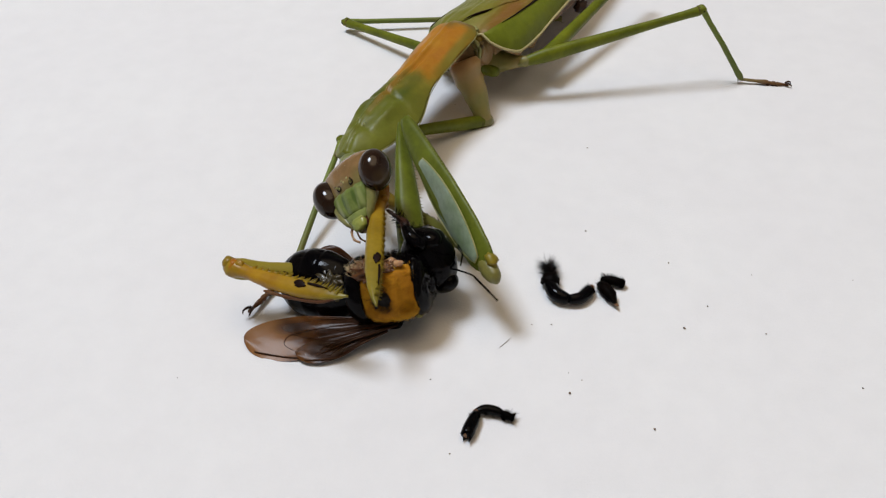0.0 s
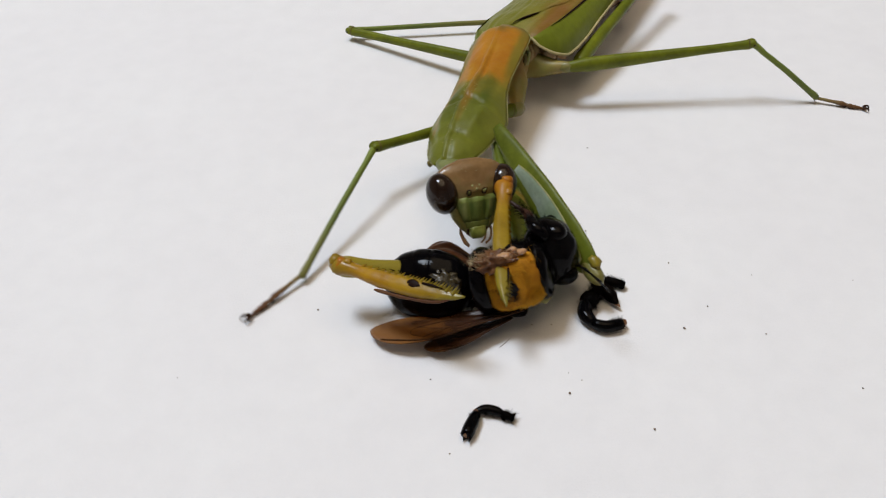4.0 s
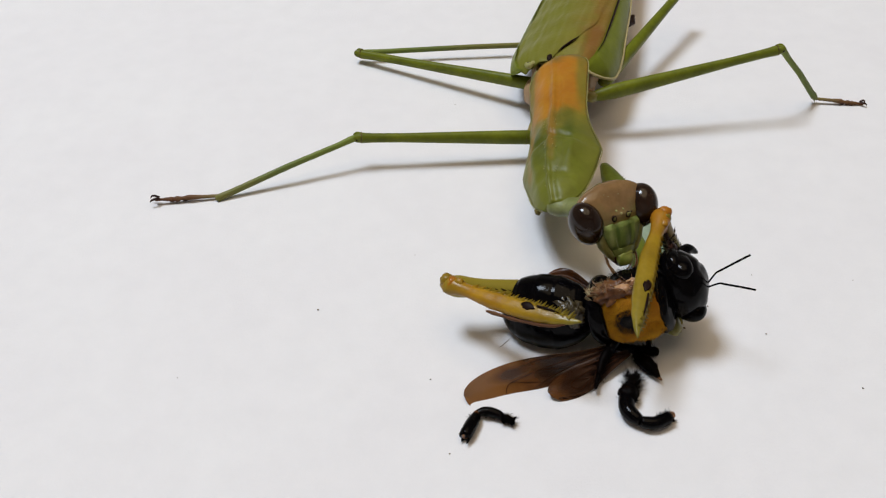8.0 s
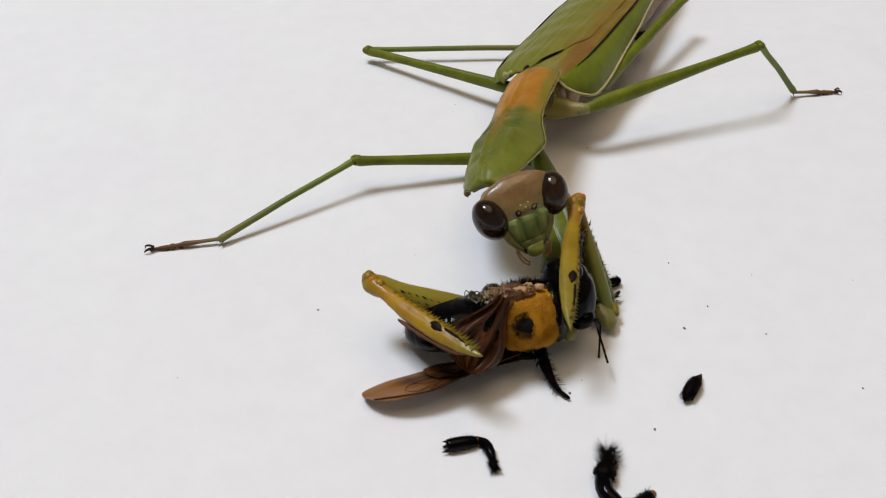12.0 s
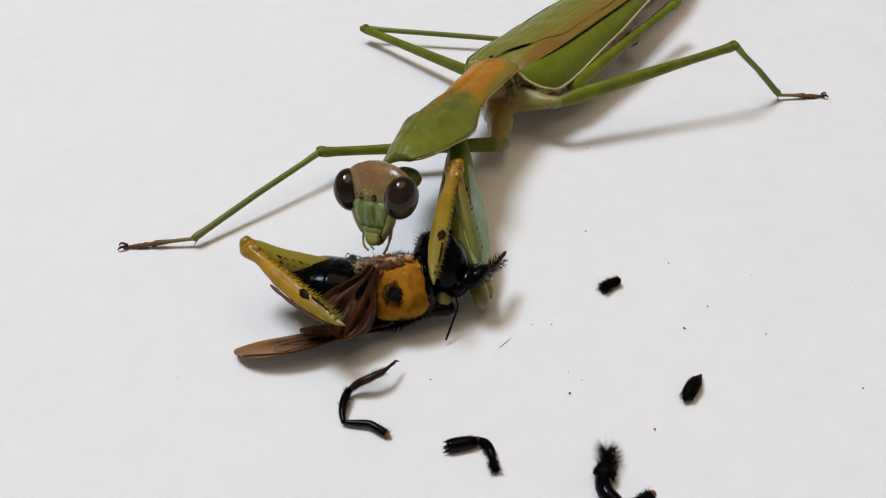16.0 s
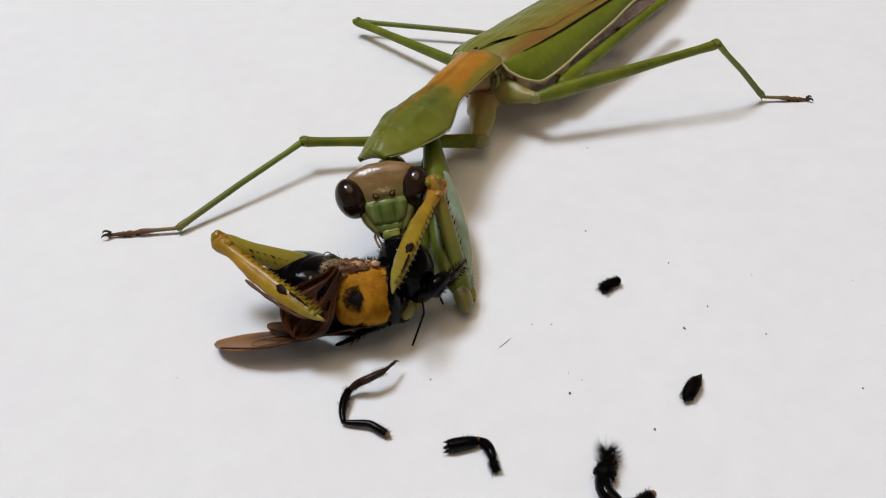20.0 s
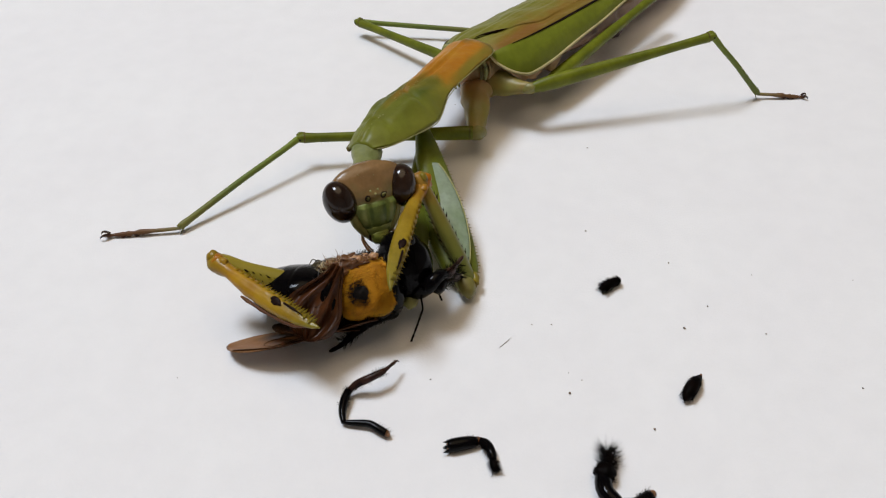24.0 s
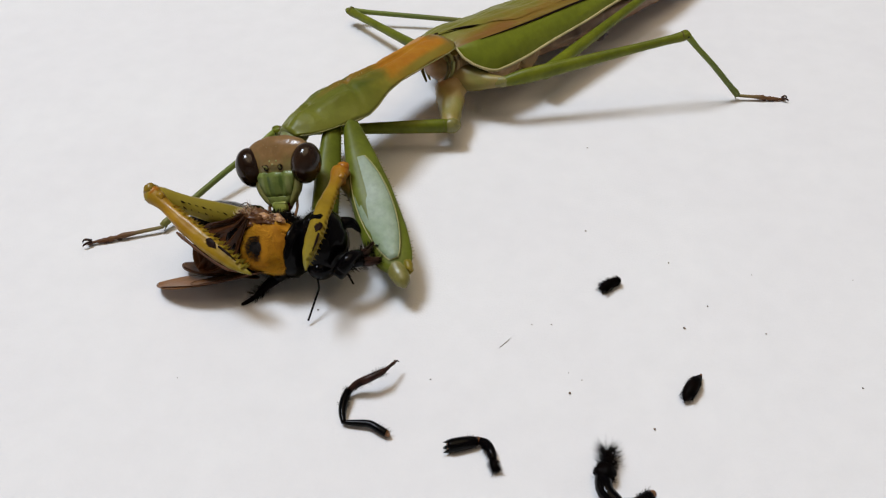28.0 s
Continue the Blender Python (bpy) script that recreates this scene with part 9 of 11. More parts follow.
    walk(joint["tibia_e"], rows((0, 6.91, 24.03, -1.86, 12.3, 11.5, -53.4), (0.5, 8.07, 24.51, -1.93, 12.7, 11.1, -53.4), (1, 5.88, 24.24, -1.53, 12.5, 11.3, -51.7), (1.5, 1.91, 24.40, -1.70, 12.9, 10.4, -49.1), (2, 3.87, 25.67, -1.78, 12.9, 9.8, -50.3), (2.5, 2.57, 25.19, -1.75, 13.2, 9.6, -48.2), (3, 0.86, 24.21, -1.75, 13.6, 9.7, -46.0), (3.5, 1.95, 25.46, -1.68, 14.4, 9.4, -45.4), (4, 2.23, 27.34, -0.92, 12.0, 10.1, -52.4), (4.5, 0.22, 27.66, -0.56, 12.9, 9.8, -48.7), (5, 1.48, 28.25, -0.65, 12.6, 9.9, -51.0), (5.5, 5.46, 28.62, -0.90, 10.0, 10.6, -60.6), (6, 7.36, 29.26, -0.98, 9.2, 10.8, -64.9), (6.5, 8.18, 29.50, -1.03, 8.9, 11.0, -66.8), (7, 11.09, 30.30, -0.73, 7.9, 10.9, -69.9), (7.5, 10.76, 30.11, -0.86, 8.2, 11.2, -69.8), (8, 8.64, 30.04, -1.06, 8.0, 10.5, -68.8), (8.5, 14.00, 30.25, -1.09, 7.5, 10.6, -72.5), (9, 13.73, 30.09, -1.16, 7.7, 10.5, -71.8), (9.5, 11.91, 29.82, -1.08, 6.9, 10.6, -72.4), (10, 9.27, 29.68, -1.49, 7.1, 10.2, -72.1), (10.5, 9.60, 29.88, -1.40, 6.6, 10.3, -73.1), (11, 11.15, 29.05, -1.13, 6.9, 10.3, -70.8), (11.5, 6.59, 28.33, -0.07, 9.9, 11.7, -60.1), (12, 6.18, 28.06, 0.07, 10.3, 11.8, -58.9), (12.5, 6.87, 26.30, 0.26, 10.7, 13.0, -57.5), (13, 6.71, 26.13, 0.33, 11.1, 12.9, -55.8), (13.5, 5.78, 25.92, 0.54, 11.6, 13.2, -54.3), (14, 5.76, 26.12, 0.63, 11.4, 13.4, -54.8), (14.5, 6.06, 26.66, 0.73, 11.2, 13.5, -56.4), (15, 6.25, 27.14, 0.86, 11.1, 13.8, -57.6), (15.5, 5.94, 27.20, 1.03, 10.8, 14.0, -57.9), (16, 6.66, 27.39, 0.89, 11.2, 13.9, -58.2), (16.5, 6.46, 25.89, 0.61, 11.4, 14.0, -56.4), (17, 8.78, 27.87, 0.91, 9.8, 14.4, -63.6), (17.5, 8.42, 28.07, 1.13, 9.6, 14.5, -63.6), (18, 6.56, 26.77, 0.94, 11.1, 14.4, -57.6), (18.5, 4.94, 25.77, 0.77, 12.0, 14.3, -53.8), (19, 5.94, 26.25, 0.77, 12.1, 14.2, -54.4), (19.5, 6.37, 26.17, 0.72, 11.8, 14.4, -55.5), (20, 5.96, 26.91, 0.94, 11.3, 14.3, -57.0), (20.5, 4.98, 25.29, 0.39, 12.4, 14.1, -52.9), (21, 5.70, 25.47, 0.53, 12.5, 14.0, -52.8), (21.5, 5.56, 24.98, 0.35, 12.9, 13.8, -51.0), (22, 5.60, 25.04, 0.35, 12.8, 13.7, -51.0), (22.5, 5.73, 25.13, 0.37, 12.9, 13.9, -51.3), (23, 5.90, 25.29, 0.36, 12.9, 13.7, -51.6), (23.5, 6.45, 25.55, 0.27, 13.1, 13.8, -52.1), (24, 5.23, 25.19, 0.13, 13.0, 13.9, -52.4), (24.5, 4.79, 24.60, 0.08, 13.4, 13.5, -49.6), (25, 4.83, 25.05, 0.40, 13.1, 13.8, -50.1), (25.5, 5.06, 24.95, 0.32, 13.2, 13.8, -50.0), (26, 5.55, 25.19, 0.10, 12.9, 13.7, -51.8), (26.5, 4.74, 24.89, 0.11, 13.5, 13.4, -49.3), (27, 4.83, 25.37, 0.21, 13.7, 13.1, -48.8), (27.15, 4.83, 25.37, 0.21, 13.7, 13.1, -48.8), (27.4, 4.85, 25.24, 0.63, 14.1, 14.1, -47.9), (28, 4.85, 25.05, 0.58, 14.5, 13.5, -45.5)))
    walk(joint["femur_f"], rows((0, 8.58, -7.36, -7.22, 16.1, -9.8, -7.8), (0.5, 9.23, -6.68, -7.25, 16.2, -9.8, -7.8), (1, 8.54, -6.71, -6.82, 16.3, -9.5, -7.2), (1.5, 6.47, -6.36, -6.82, 16.2, -9.8, -6.4), (2, 7.48, -6.51, -7.12, 15.9, -10.5, -4.8), (2.5, 7.08, -6.64, -7.06, 16.0, -10.4, -4.4), (3, 6.29, -6.87, -7.00, 16.3, -10.4, -2.9), (3.5, 7.86, -5.79, -7.04, 16.4, -11.5, -0.7), (4, 6.16, -6.51, -6.69, 15.8, -9.6, -3.8), (4.5, 7.36, -5.28, -6.15, 16.0, -9.6, -0.1), (5, 7.54, -4.95, -6.21, 15.9, -9.2, -2.4), (5.5, 6.66, -5.28, -6.16, 14.9, -6.4, -11.4), (6, 6.81, -4.82, -6.10, 14.4, -5.4, -15.2), (6.5, 6.89, -4.61, -6.07, 14.3, -5.0, -16.8), (7, 6.56, -4.37, -5.76, 13.7, -4.0, -18.0), (7.5, 6.77, -4.65, -6.00, 14.0, -4.5, -17.2), (8, 5.45, -4.49, -5.85, 13.6, -4.1, -17.8), (8.5, 6.87, -4.08, -5.83, 13.3, -3.4, -19.2), (9, 7.09, -4.16, -5.92, 13.4, -3.5, -18.9), (9.5, 6.75, -4.48, -5.52, 12.9, -2.9, -20.1), (10, 6.89, -4.06, -5.52, 12.6, -3.0, -23.4), (10.5, 7.09, -3.88, -5.31, 12.3, -2.8, -23.9), (11, 7.49, -4.62, -5.28, 12.7, -2.8, -20.3), (11.5, 8.10, -5.16, -5.68, 15.3, -5.4, -7.7), (12, 8.10, -5.21, -5.65, 15.3, -5.1, -8.3), (12.5, 7.62, -5.66, -5.78, 15.9, -5.3, -6.2), (13, 7.85, -5.66, -5.84, 15.9, -5.5, -6.1), (13.5, 7.00, -6.25, -6.03, 16.2, -6.1, -3.0), (14, 6.85, -6.32, -6.03, 16.2, -6.0, -2.9), (14.5, 6.72, -6.35, -6.11, 16.3, -6.1, -2.8), (15, 6.78, -6.24, -5.70, 18.6, -4.5, -3.9), (15.5, 6.49, -6.41, -5.57, 18.9, -4.2, -3.8), (16, 7.22, -6.30, -5.70, 19.2, -4.6, -3.8), (16.5, 8.04, -6.71, -5.57, 19.3, -4.7, -2.9), (17, 6.75, -6.87, -5.76, 19.3, -4.2, -4.4), (17.5, 6.46, -6.89, -5.70, 18.7, -3.9, -5.1), (18, 8.89, -6.44, -5.62, 18.9, -4.7, -4.3), (18.5, 7.94, -7.47, -6.15, 18.6, -6.1, -0.3), (19, 8.56, -7.17, -6.33, 18.1, -6.6, -1.0), (19.5, 8.41, -7.30, -6.51, 17.7, -6.8, -0.9), (20, 7.37, -6.80, -6.42, 17.2, -6.3, -2.5), (20.5, 7.82, -6.49, -6.55, 16.9, -7.5, -1.5), (21, 8.11, -6.92, -6.70, 17.0, -7.8, -0.3), (21.5, 7.93, -6.75, -6.71, 17.0, -7.5, -0.9), (22, 8.04, -6.74, -6.77, 17.0, -7.5, -0.9), (22.5, 8.39, -6.69, -6.85, 17.1, -7.8, -0.6), (23, 8.76, -6.62, -6.94, 17.1, -8.0, -0.6), (23.5, 9.18, -6.37, -7.10, 17.1, -8.3, -1.0), (24, 8.42, -6.36, -7.12, 17.1, -8.1, -1.2), (24.5, 8.20, -6.54, -7.11, 17.1, -7.9, -0.9), (25, 8.14, -6.80, -7.14, 17.2, -8.3, 0.5), (25.5, 8.35, -6.77, -7.15, 17.1, -8.3, 0.2), (26, 8.00, -6.51, -7.21, 16.9, -8.0, -1.5), (26.5, 8.20, -6.55, -7.17, 17.1, -8.1, -1.0), (27, 8.46, -6.47, -7.18, 17.1, -8.1, -0.9), (27.15, 8.47, -6.47, -7.18, 17.1, -8.1, -0.9), (27.4, 10.25, -7.08, -7.25, 17.5, -9.4, 2.8), (28, 11.07, -7.45, -7.35, 17.5, -9.9, 4.0)))
    walk(bee, rows((0, -5.20, -11.42, 5.13, 66.9, -13.7, -6.3), (0.5, -3.51, -12.43, 5.21, 64.5, -13.7, -5.9), (1, -1.32, -12.92, 4.70, 61.1, -16.2, -4.9), (1.5, 0.34, -8.29, 4.47, 62.4, -15.4, -5.9), (2, 0.05, -9.60, 5.32, 68.6, -17.4, -14.0), (2.5, -0.52, -8.71, 4.87, 59.8, -19.4, 2.0), (3, -0.78, -9.80, 5.13, 72.8, -11.0, -4.1), (3.5, -0.50, -10.92, 5.04, 60.3, -24.3, -4.3), (4, 6.76, -10.07, 5.39, 69.1, -16.7, -0.2), (4.5, 11.26, -10.47, 4.61, 74.7, -18.8, -6.3), (5, 11.70, -11.30, 4.68, 73.3, -19.8, -6.3), (5.5, 12.65, -13.07, 4.83, 70.4, -22.0, -6.4), (6, 13.57, -14.82, 5.03, 67.6, -24.1, -6.0), (6.5, 13.97, -15.60, 5.11, 66.3, -24.9, -5.9), (7, 17.47, -16.29, 6.06, 73.8, -24.5, -6.3), (7.5, 14.88, -16.42, 5.59, 73.0, -24.2, -12.3), (8, 18.00, -14.19, 5.28, 72.5, -21.3, -10.1), (8.5, 16.55, -19.43, 5.77, 71.4, -22.3, -7.6), (9, 16.60, -18.65, 6.13, 79.4, -21.9, -10.9), (9.5, 17.62, -19.13, 5.83, 78.1, -25.7, -8.1), (10, 20.73, -15.87, 5.29, 73.5, -22.8, 1.8), (10.5, 20.29, -16.25, 5.03, 70.1, -24.9, -5.7), (11, 17.81, -16.08, 6.41, 58.0, -25.5, -11.1), (11.5, 7.61, -13.94, 5.73, 54.1, -5.4, 23.1), (12, 7.55, -15.36, 5.26, 57.9, -7.4, 4.9), (12.5, 0.05, -11.24, 5.36, 54.4, -6.5, -2.7), (13, 0.89, -11.26, 4.99, 64.4, -6.2, -13.2), (13.5, -2.73, -10.47, 5.38, 58.7, -6.6, -3.8), (14, -3.00, -10.47, 5.27, 58.7, -6.5, -1.7), (14.5, -3.57, -10.46, 4.98, 58.8, -6.4, 2.9), (15, -4.16, -10.37, 4.64, 58.9, -6.3, 7.2), (15.5, -4.43, -10.31, 4.45, 58.9, -6.2, 9.1), (16, -4.70, -10.70, 4.43, 54.0, -6.1, 6.0), (16.5, -5.63, -8.81, 4.19, 59.0, -6.4, -2.3), (17, -4.62, -12.14, 5.08, 51.4, -7.5, 0.4), (17.5, -5.75, -12.08, 4.63, 67.2, -6.6, -20.1), (18, -11.81, -9.07, 4.82, 46.3, -6.9, 0.4), (18.5, -11.11, -7.74, 4.35, 64.4, -6.7, -16.2), (19, -11.36, -10.99, 4.72, 54.8, -7.0, -10.7), (19.5, -11.66, -8.11, 4.31, 60.5, -6.9, -2.9), (20, -7.91, -12.29, 5.22, 51.5, -7.0, -3.5), (20.5, -7.93, -11.76, 5.47, 60.1, -6.9, 4.6), (21, -9.03, -11.58, 5.69, 53.3, -7.5, 7.4), (21.5, -9.22, -12.93, 5.48, 58.5, -7.5, 10.6), (22, -9.28, -12.64, 5.48, 56.0, -7.5, 11.0), (22.5, -9.42, -11.98, 5.49, 50.5, -7.4, 11.9), (23, -9.57, -11.31, 5.50, 45.1, -7.4, 12.8), (23.5, -9.64, -11.00, 5.50, 42.6, -7.4, 13.3), (24, -7.92, -11.87, 5.59, 51.3, -6.9, 8.9), (24.5, -8.12, -9.10, 5.25, 45.7, -6.5, 11.8), (25, -9.34, -11.35, 5.46, 51.1, -7.0, 2.6), (25.5, -8.87, -10.39, 5.31, 52.0, -6.7, 8.8), (26, -7.64, -7.86, 4.85, 44.3, -6.2, 15.4), (26.5, -7.65, -7.60, 5.00, 43.5, -5.6, 15.0), (27, -8.02, -10.62, 5.13, 48.4, -5.8, -1.5), (27.15, -8.02, -10.62, 5.13, 48.4, -5.8, -1.5), (27.4, -16.07, -6.23, 5.30, 55.3, -6.0, -14.9), (28, -17.79, -4.51, 4.93, 58.9, -6.8, -24.4)))
    walk(joint["bee_abdomen"], rows((0, -0.91, -0.34, 0.34, 1.3, 15.2, 173.0), (0.5, -0.83, 0.14, 0.16, 1.3, 18.7, 170.7), (1, -0.72, 0.67, 0.05, 3.4, 12.4, 165.5), (1.5, -0.95, 0.24, 0.20, 13.2, 27.5, 154.6), (2, -1.42, -1.59, 1.10, 12.4, 19.3, 167.4), (2.5, -1.77, -0.32, 0.42, 6.7, 10.8, 162.9), (3, -2.27, -0.82, 0.82, 0.9, 26.5, 171.5), (3.5, -1.96, -0.44, 0.75, 7.5, 16.7, 157.0), (4, -1.63, -0.40, 0.48, 1.3, 11.7, 172.0), (4.5, -1.45, -0.18, 0.57, 22.4, 26.1, 161.1), (5, -1.31, 0.02, 0.44, 15.2, 16.2, 163.2), (5.5, -1.14, 0.23, 0.34, 11.0, 5.9, 164.6), (6, -0.97, 0.42, 0.25, 7.8, -3.6, 167.1), (6.5, -0.81, 0.60, 0.16, 6.5, -7.7, 168.5), (7, -0.68, 0.75, -0.03, 2.9, -12.5, 174.4), (7.5, -0.88, 0.07, 0.40, 3.6, -12.4, 174.7), (8, -1.09, -0.65, 0.70, 6.1, 3.3, 167.4), (8.5, -0.55, -0.81, 0.50, 3.9, 4.2, 171.4), (9, -0.39, -0.76, 0.58, 3.4, 8.1, 173.0), (9.5, -0.62, -1.01, 0.76, 2.2, -4.5, 171.0), (10, -1.69, -0.83, 0.81, 5.5, 2.6, 164.0), (10.5, -0.63, -0.82, 0.52, 10.9, 9.9, 161.3), (11, -0.77, -0.13, 0.36, 0.3, -17.6, 179.5), (11.25, -0.39, -0.07, 0.18, 43.1, -0.2, 173.9), (11.5, 0.00, -0.00, 0.00, 86.2, 16.3, -178.3), (12, 0.00, 0.00, -0.00, 89.9, 16.2, -178.3), (12.5, 0.00, 0.00, 0.00, 84.1, 25.4, 177.9), (13, -0.00, -0.00, 0.00, 91.9, 8.8, -175.3), (13.5, -0.00, -0.00, 0.00, 87.4, 24.4, 177.3), (14, 0.00, -0.00, 0.00, 83.7, 26.5, 167.3), (14.5, -0.00, -0.00, 0.00, 85.3, 22.2, 167.9), (15, -0.00, -0.00, 0.00, 87.6, 15.5, 172.7), (15.5, -0.00, -0.00, 0.00, 87.6, 12.3, 172.8), (16, 0.00, -0.00, 0.00, 81.7, 15.8, 168.6), (16.5, -0.00, 0.00, 0.00, 86.6, 8.3, 172.4), (17, 0.00, 0.00, -0.00, 76.0, 28.8, 163.0), (17.5, 0.00, 0.00, -0.00, 90.7, 16.6, 174.9), (18, 0.00, 0.00, 0.00, 71.8, 21.6, 163.3), (18.5, -0.00, 0.00, 0.00, 88.0, 16.1, 171.2), (19, 0.00, 0.00, -0.00, 78.1, 21.2, 166.6), (19.5, 0.00, 0.00, 0.00, 88.0, 10.5, 172.2), (20, 0.00, -0.00, -0.00, 76.3, 26.4, 165.9), (20.5, 0.00, 0.00, 0.00, 90.7, 22.5, 177.5), (21, 0.00, 0.00, 0.00, 84.1, 26.9, 173.0), (21.5, 0.00, -0.00, 0.00, 89.9, 27.0, 174.6), (22, 0.00, 0.00, 0.00, 87.1, 27.2, 173.1), (22.5, -0.00, 0.00, -0.00, 81.0, 27.6, 169.8), (23, -0.00, -0.00, 0.00, 75.0, 27.5, 166.3), (23.5, 0.00, -0.00, 0.00, 72.3, 27.3, 164.7), (24, 0.00, 0.00, -0.00, 82.1, 23.4, 173.7), (24.5, -0.00, 0.00, 0.00, 76.0, 17.4, 173.1), (25, 0.00, -0.00, 0.00, 80.2, 22.9, 172.4), (25.5, -0.00, -0.00, 0.00, 82.2, 20.7, 173.6), (26, -0.00, -0.00, 0.00, 73.9, 9.5, 175.3), (26.5, 0.00, -0.00, 0.00, 73.2, 10.0, 177.0), (27, -0.00, -0.00, -0.00, 77.5, 11.1, 179.4), (27.15, -0.00, -0.00, -0.00, 77.5, 11.1, 179.4), (27.4, 0.00, -0.00, 0.00, 80.7, 18.8, 175.9), (28, 0.00, 0.00, 0.00, 82.4, 14.6, 177.4)))
    walk(joint["bee_head"], rows((0, -0.00, -0.00, 0.00, 9.9, 47.1, 16.9), (0.5, 0.00, 0.00, 0.00, 11.3, 50.1, 21.1), (1, 0.00, -0.00, 0.00, 16.1, 39.1, 30.6), (1.5, -0.00, 0.00, -0.00, 14.8, 23.1, 22.0), (2, 0.00, -0.00, 0.00, 6.8, 26.9, 5.3), (2.5, 0.00, -0.00, 0.00, 14.1, 29.1, 19.1), (3, 0.00, 0.00, 0.00, 4.1, 39.7, 4.8), (3.5, 0.00, 0.00, 0.00, 15.5, 34.7, 23.1), (4, 0.00, 0.00, 0.00, 5.5, 38.9, 4.2), (4.5, 0.00, 0.00, 0.00, 15.1, 22.8, 14.0), (5, 0.00, 0.00, 0.00, 14.6, 24.4, 13.6), (5.5, -0.00, 0.00, 0.00, 14.1, 27.1, 13.3), (6, 0.00, 0.00, 0.00, 13.7, 30.0, 13.0), (6.5, 0.00, -0.00, 0.00, 13.6, 31.4, 13.0), (7, -0.79, -0.07, 0.35, 1.5, 38.6, -4.9), (7.5, -0.00, 0.00, 0.00, 3.5, 35.0, -1.1), (8, -0.14, -0.26, 0.15, 8.3, 27.0, 6.9), (8.5, -0.00, 0.00, 0.00, 1.5, 37.6, -4.6), (9, -0.50, -0.09, 0.28, -3.8, 35.0, -13.6), (9.5, -0.00, 0.00, 0.00, 0.5, 28.5, -10.7), (10, -0.61, -0.45, 0.36, 9.5, 19.4, 8.4), (10.5, 0.00, 0.00, 0.00, 11.3, 19.0, 9.0), (11, -1.16, -0.50, 0.58, 2.6, 20.7, -1.5), (11.5, 0.00, -0.00, 0.00, 4.3, 18.2, -1.2), (12, 0.00, 0.00, -0.00, 6.1, 24.2, 10.2), (12.5, 0.00, 0.00, 0.00, 7.6, 32.2, 19.3), (13, -0.00, -0.00, 0.00, 4.7, 24.8, 11.6), (13.5, -0.00, -0.00, 0.00, 6.2, 33.2, 15.9), (14, 0.00, -0.00, 0.00, 5.8, 30.4, 15.0), (14.5, -0.00, -0.00, 0.00, 5.2, 24.1, 13.2), (15, -0.00, -0.00, 0.00, 4.8, 17.1, 12.1), (15.5, -0.00, -0.00, 0.00, 4.7, 13.7, 11.9), (16, 0.00, -0.00, 0.00, 6.1, 16.6, 16.0), (16.5, -0.00, 0.00, 0.00, 5.7, 10.3, 13.5), (17, 0.00, 0.00, -0.00, 5.3, 31.0, 23.9), (17.5, 0.00, 0.00, -0.00, 5.2, 19.0, 10.0), (18, 0.00, 0.00, 0.00, 7.7, 22.7, 22.9), (18.5, -0.00, 0.00, 0.00, 7.1, 22.4, 17.9), (19, 0.00, 0.00, -0.00, 8.5, 30.4, 27.4), (19.5, 0.00, 0.00, 0.00, 4.6, 13.9, 14.8), (20, 0.00, -0.00, -0.00, 7.0, 32.2, 24.0), (20.5, 0.00, 0.00, 0.00, 3.5, 26.7, 7.9), (21, 0.00, 0.00, 0.00, 2.2, 33.4, 14.9), (21.5, 0.00, -0.00, 0.00, 3.1, 30.1, 10.8), (22, 0.00, 0.00, 0.00, 3.2, 29.7, 12.3), (22.5, -0.00, 0.00, -0.00, 3.6, 28.5, 15.3), (23, -0.00, -0.00, 0.00, 4.1, 27.0, 18.1), (23.5, 0.00, -0.00, 0.00, 4.3, 26.2, 19.3), (24, 0.00, 0.00, -0.00, 3.2, 27.1, 12.5), (24.5, -0.00, 0.00, 0.00, 4.1, 18.1, 11.7), (25, 0.00, -0.00, 0.00, 3.6, 27.3, 14.6), (25.5, -0.00, -0.00, 0.00, 3.7, 22.7, 11.8), (26, -0.00, -0.00, 0.00, 3.8, 10.4, 9.9), (26.5, 0.00, -0.00, 0.00, 3.9, 9.4, 6.8), (27, -0.00, -0.00, -0.00, 2.4, 9.9, 4.2), (27.15, -0.00, -0.00, -0.00, 2.4, 9.9, 4.2), (27.4, 0.00, -0.00, 0.00, 2.6, 21.5, 9.7), (28, 0.00, 0.00, 0.00, 1.4, 14.9, 7.1)))
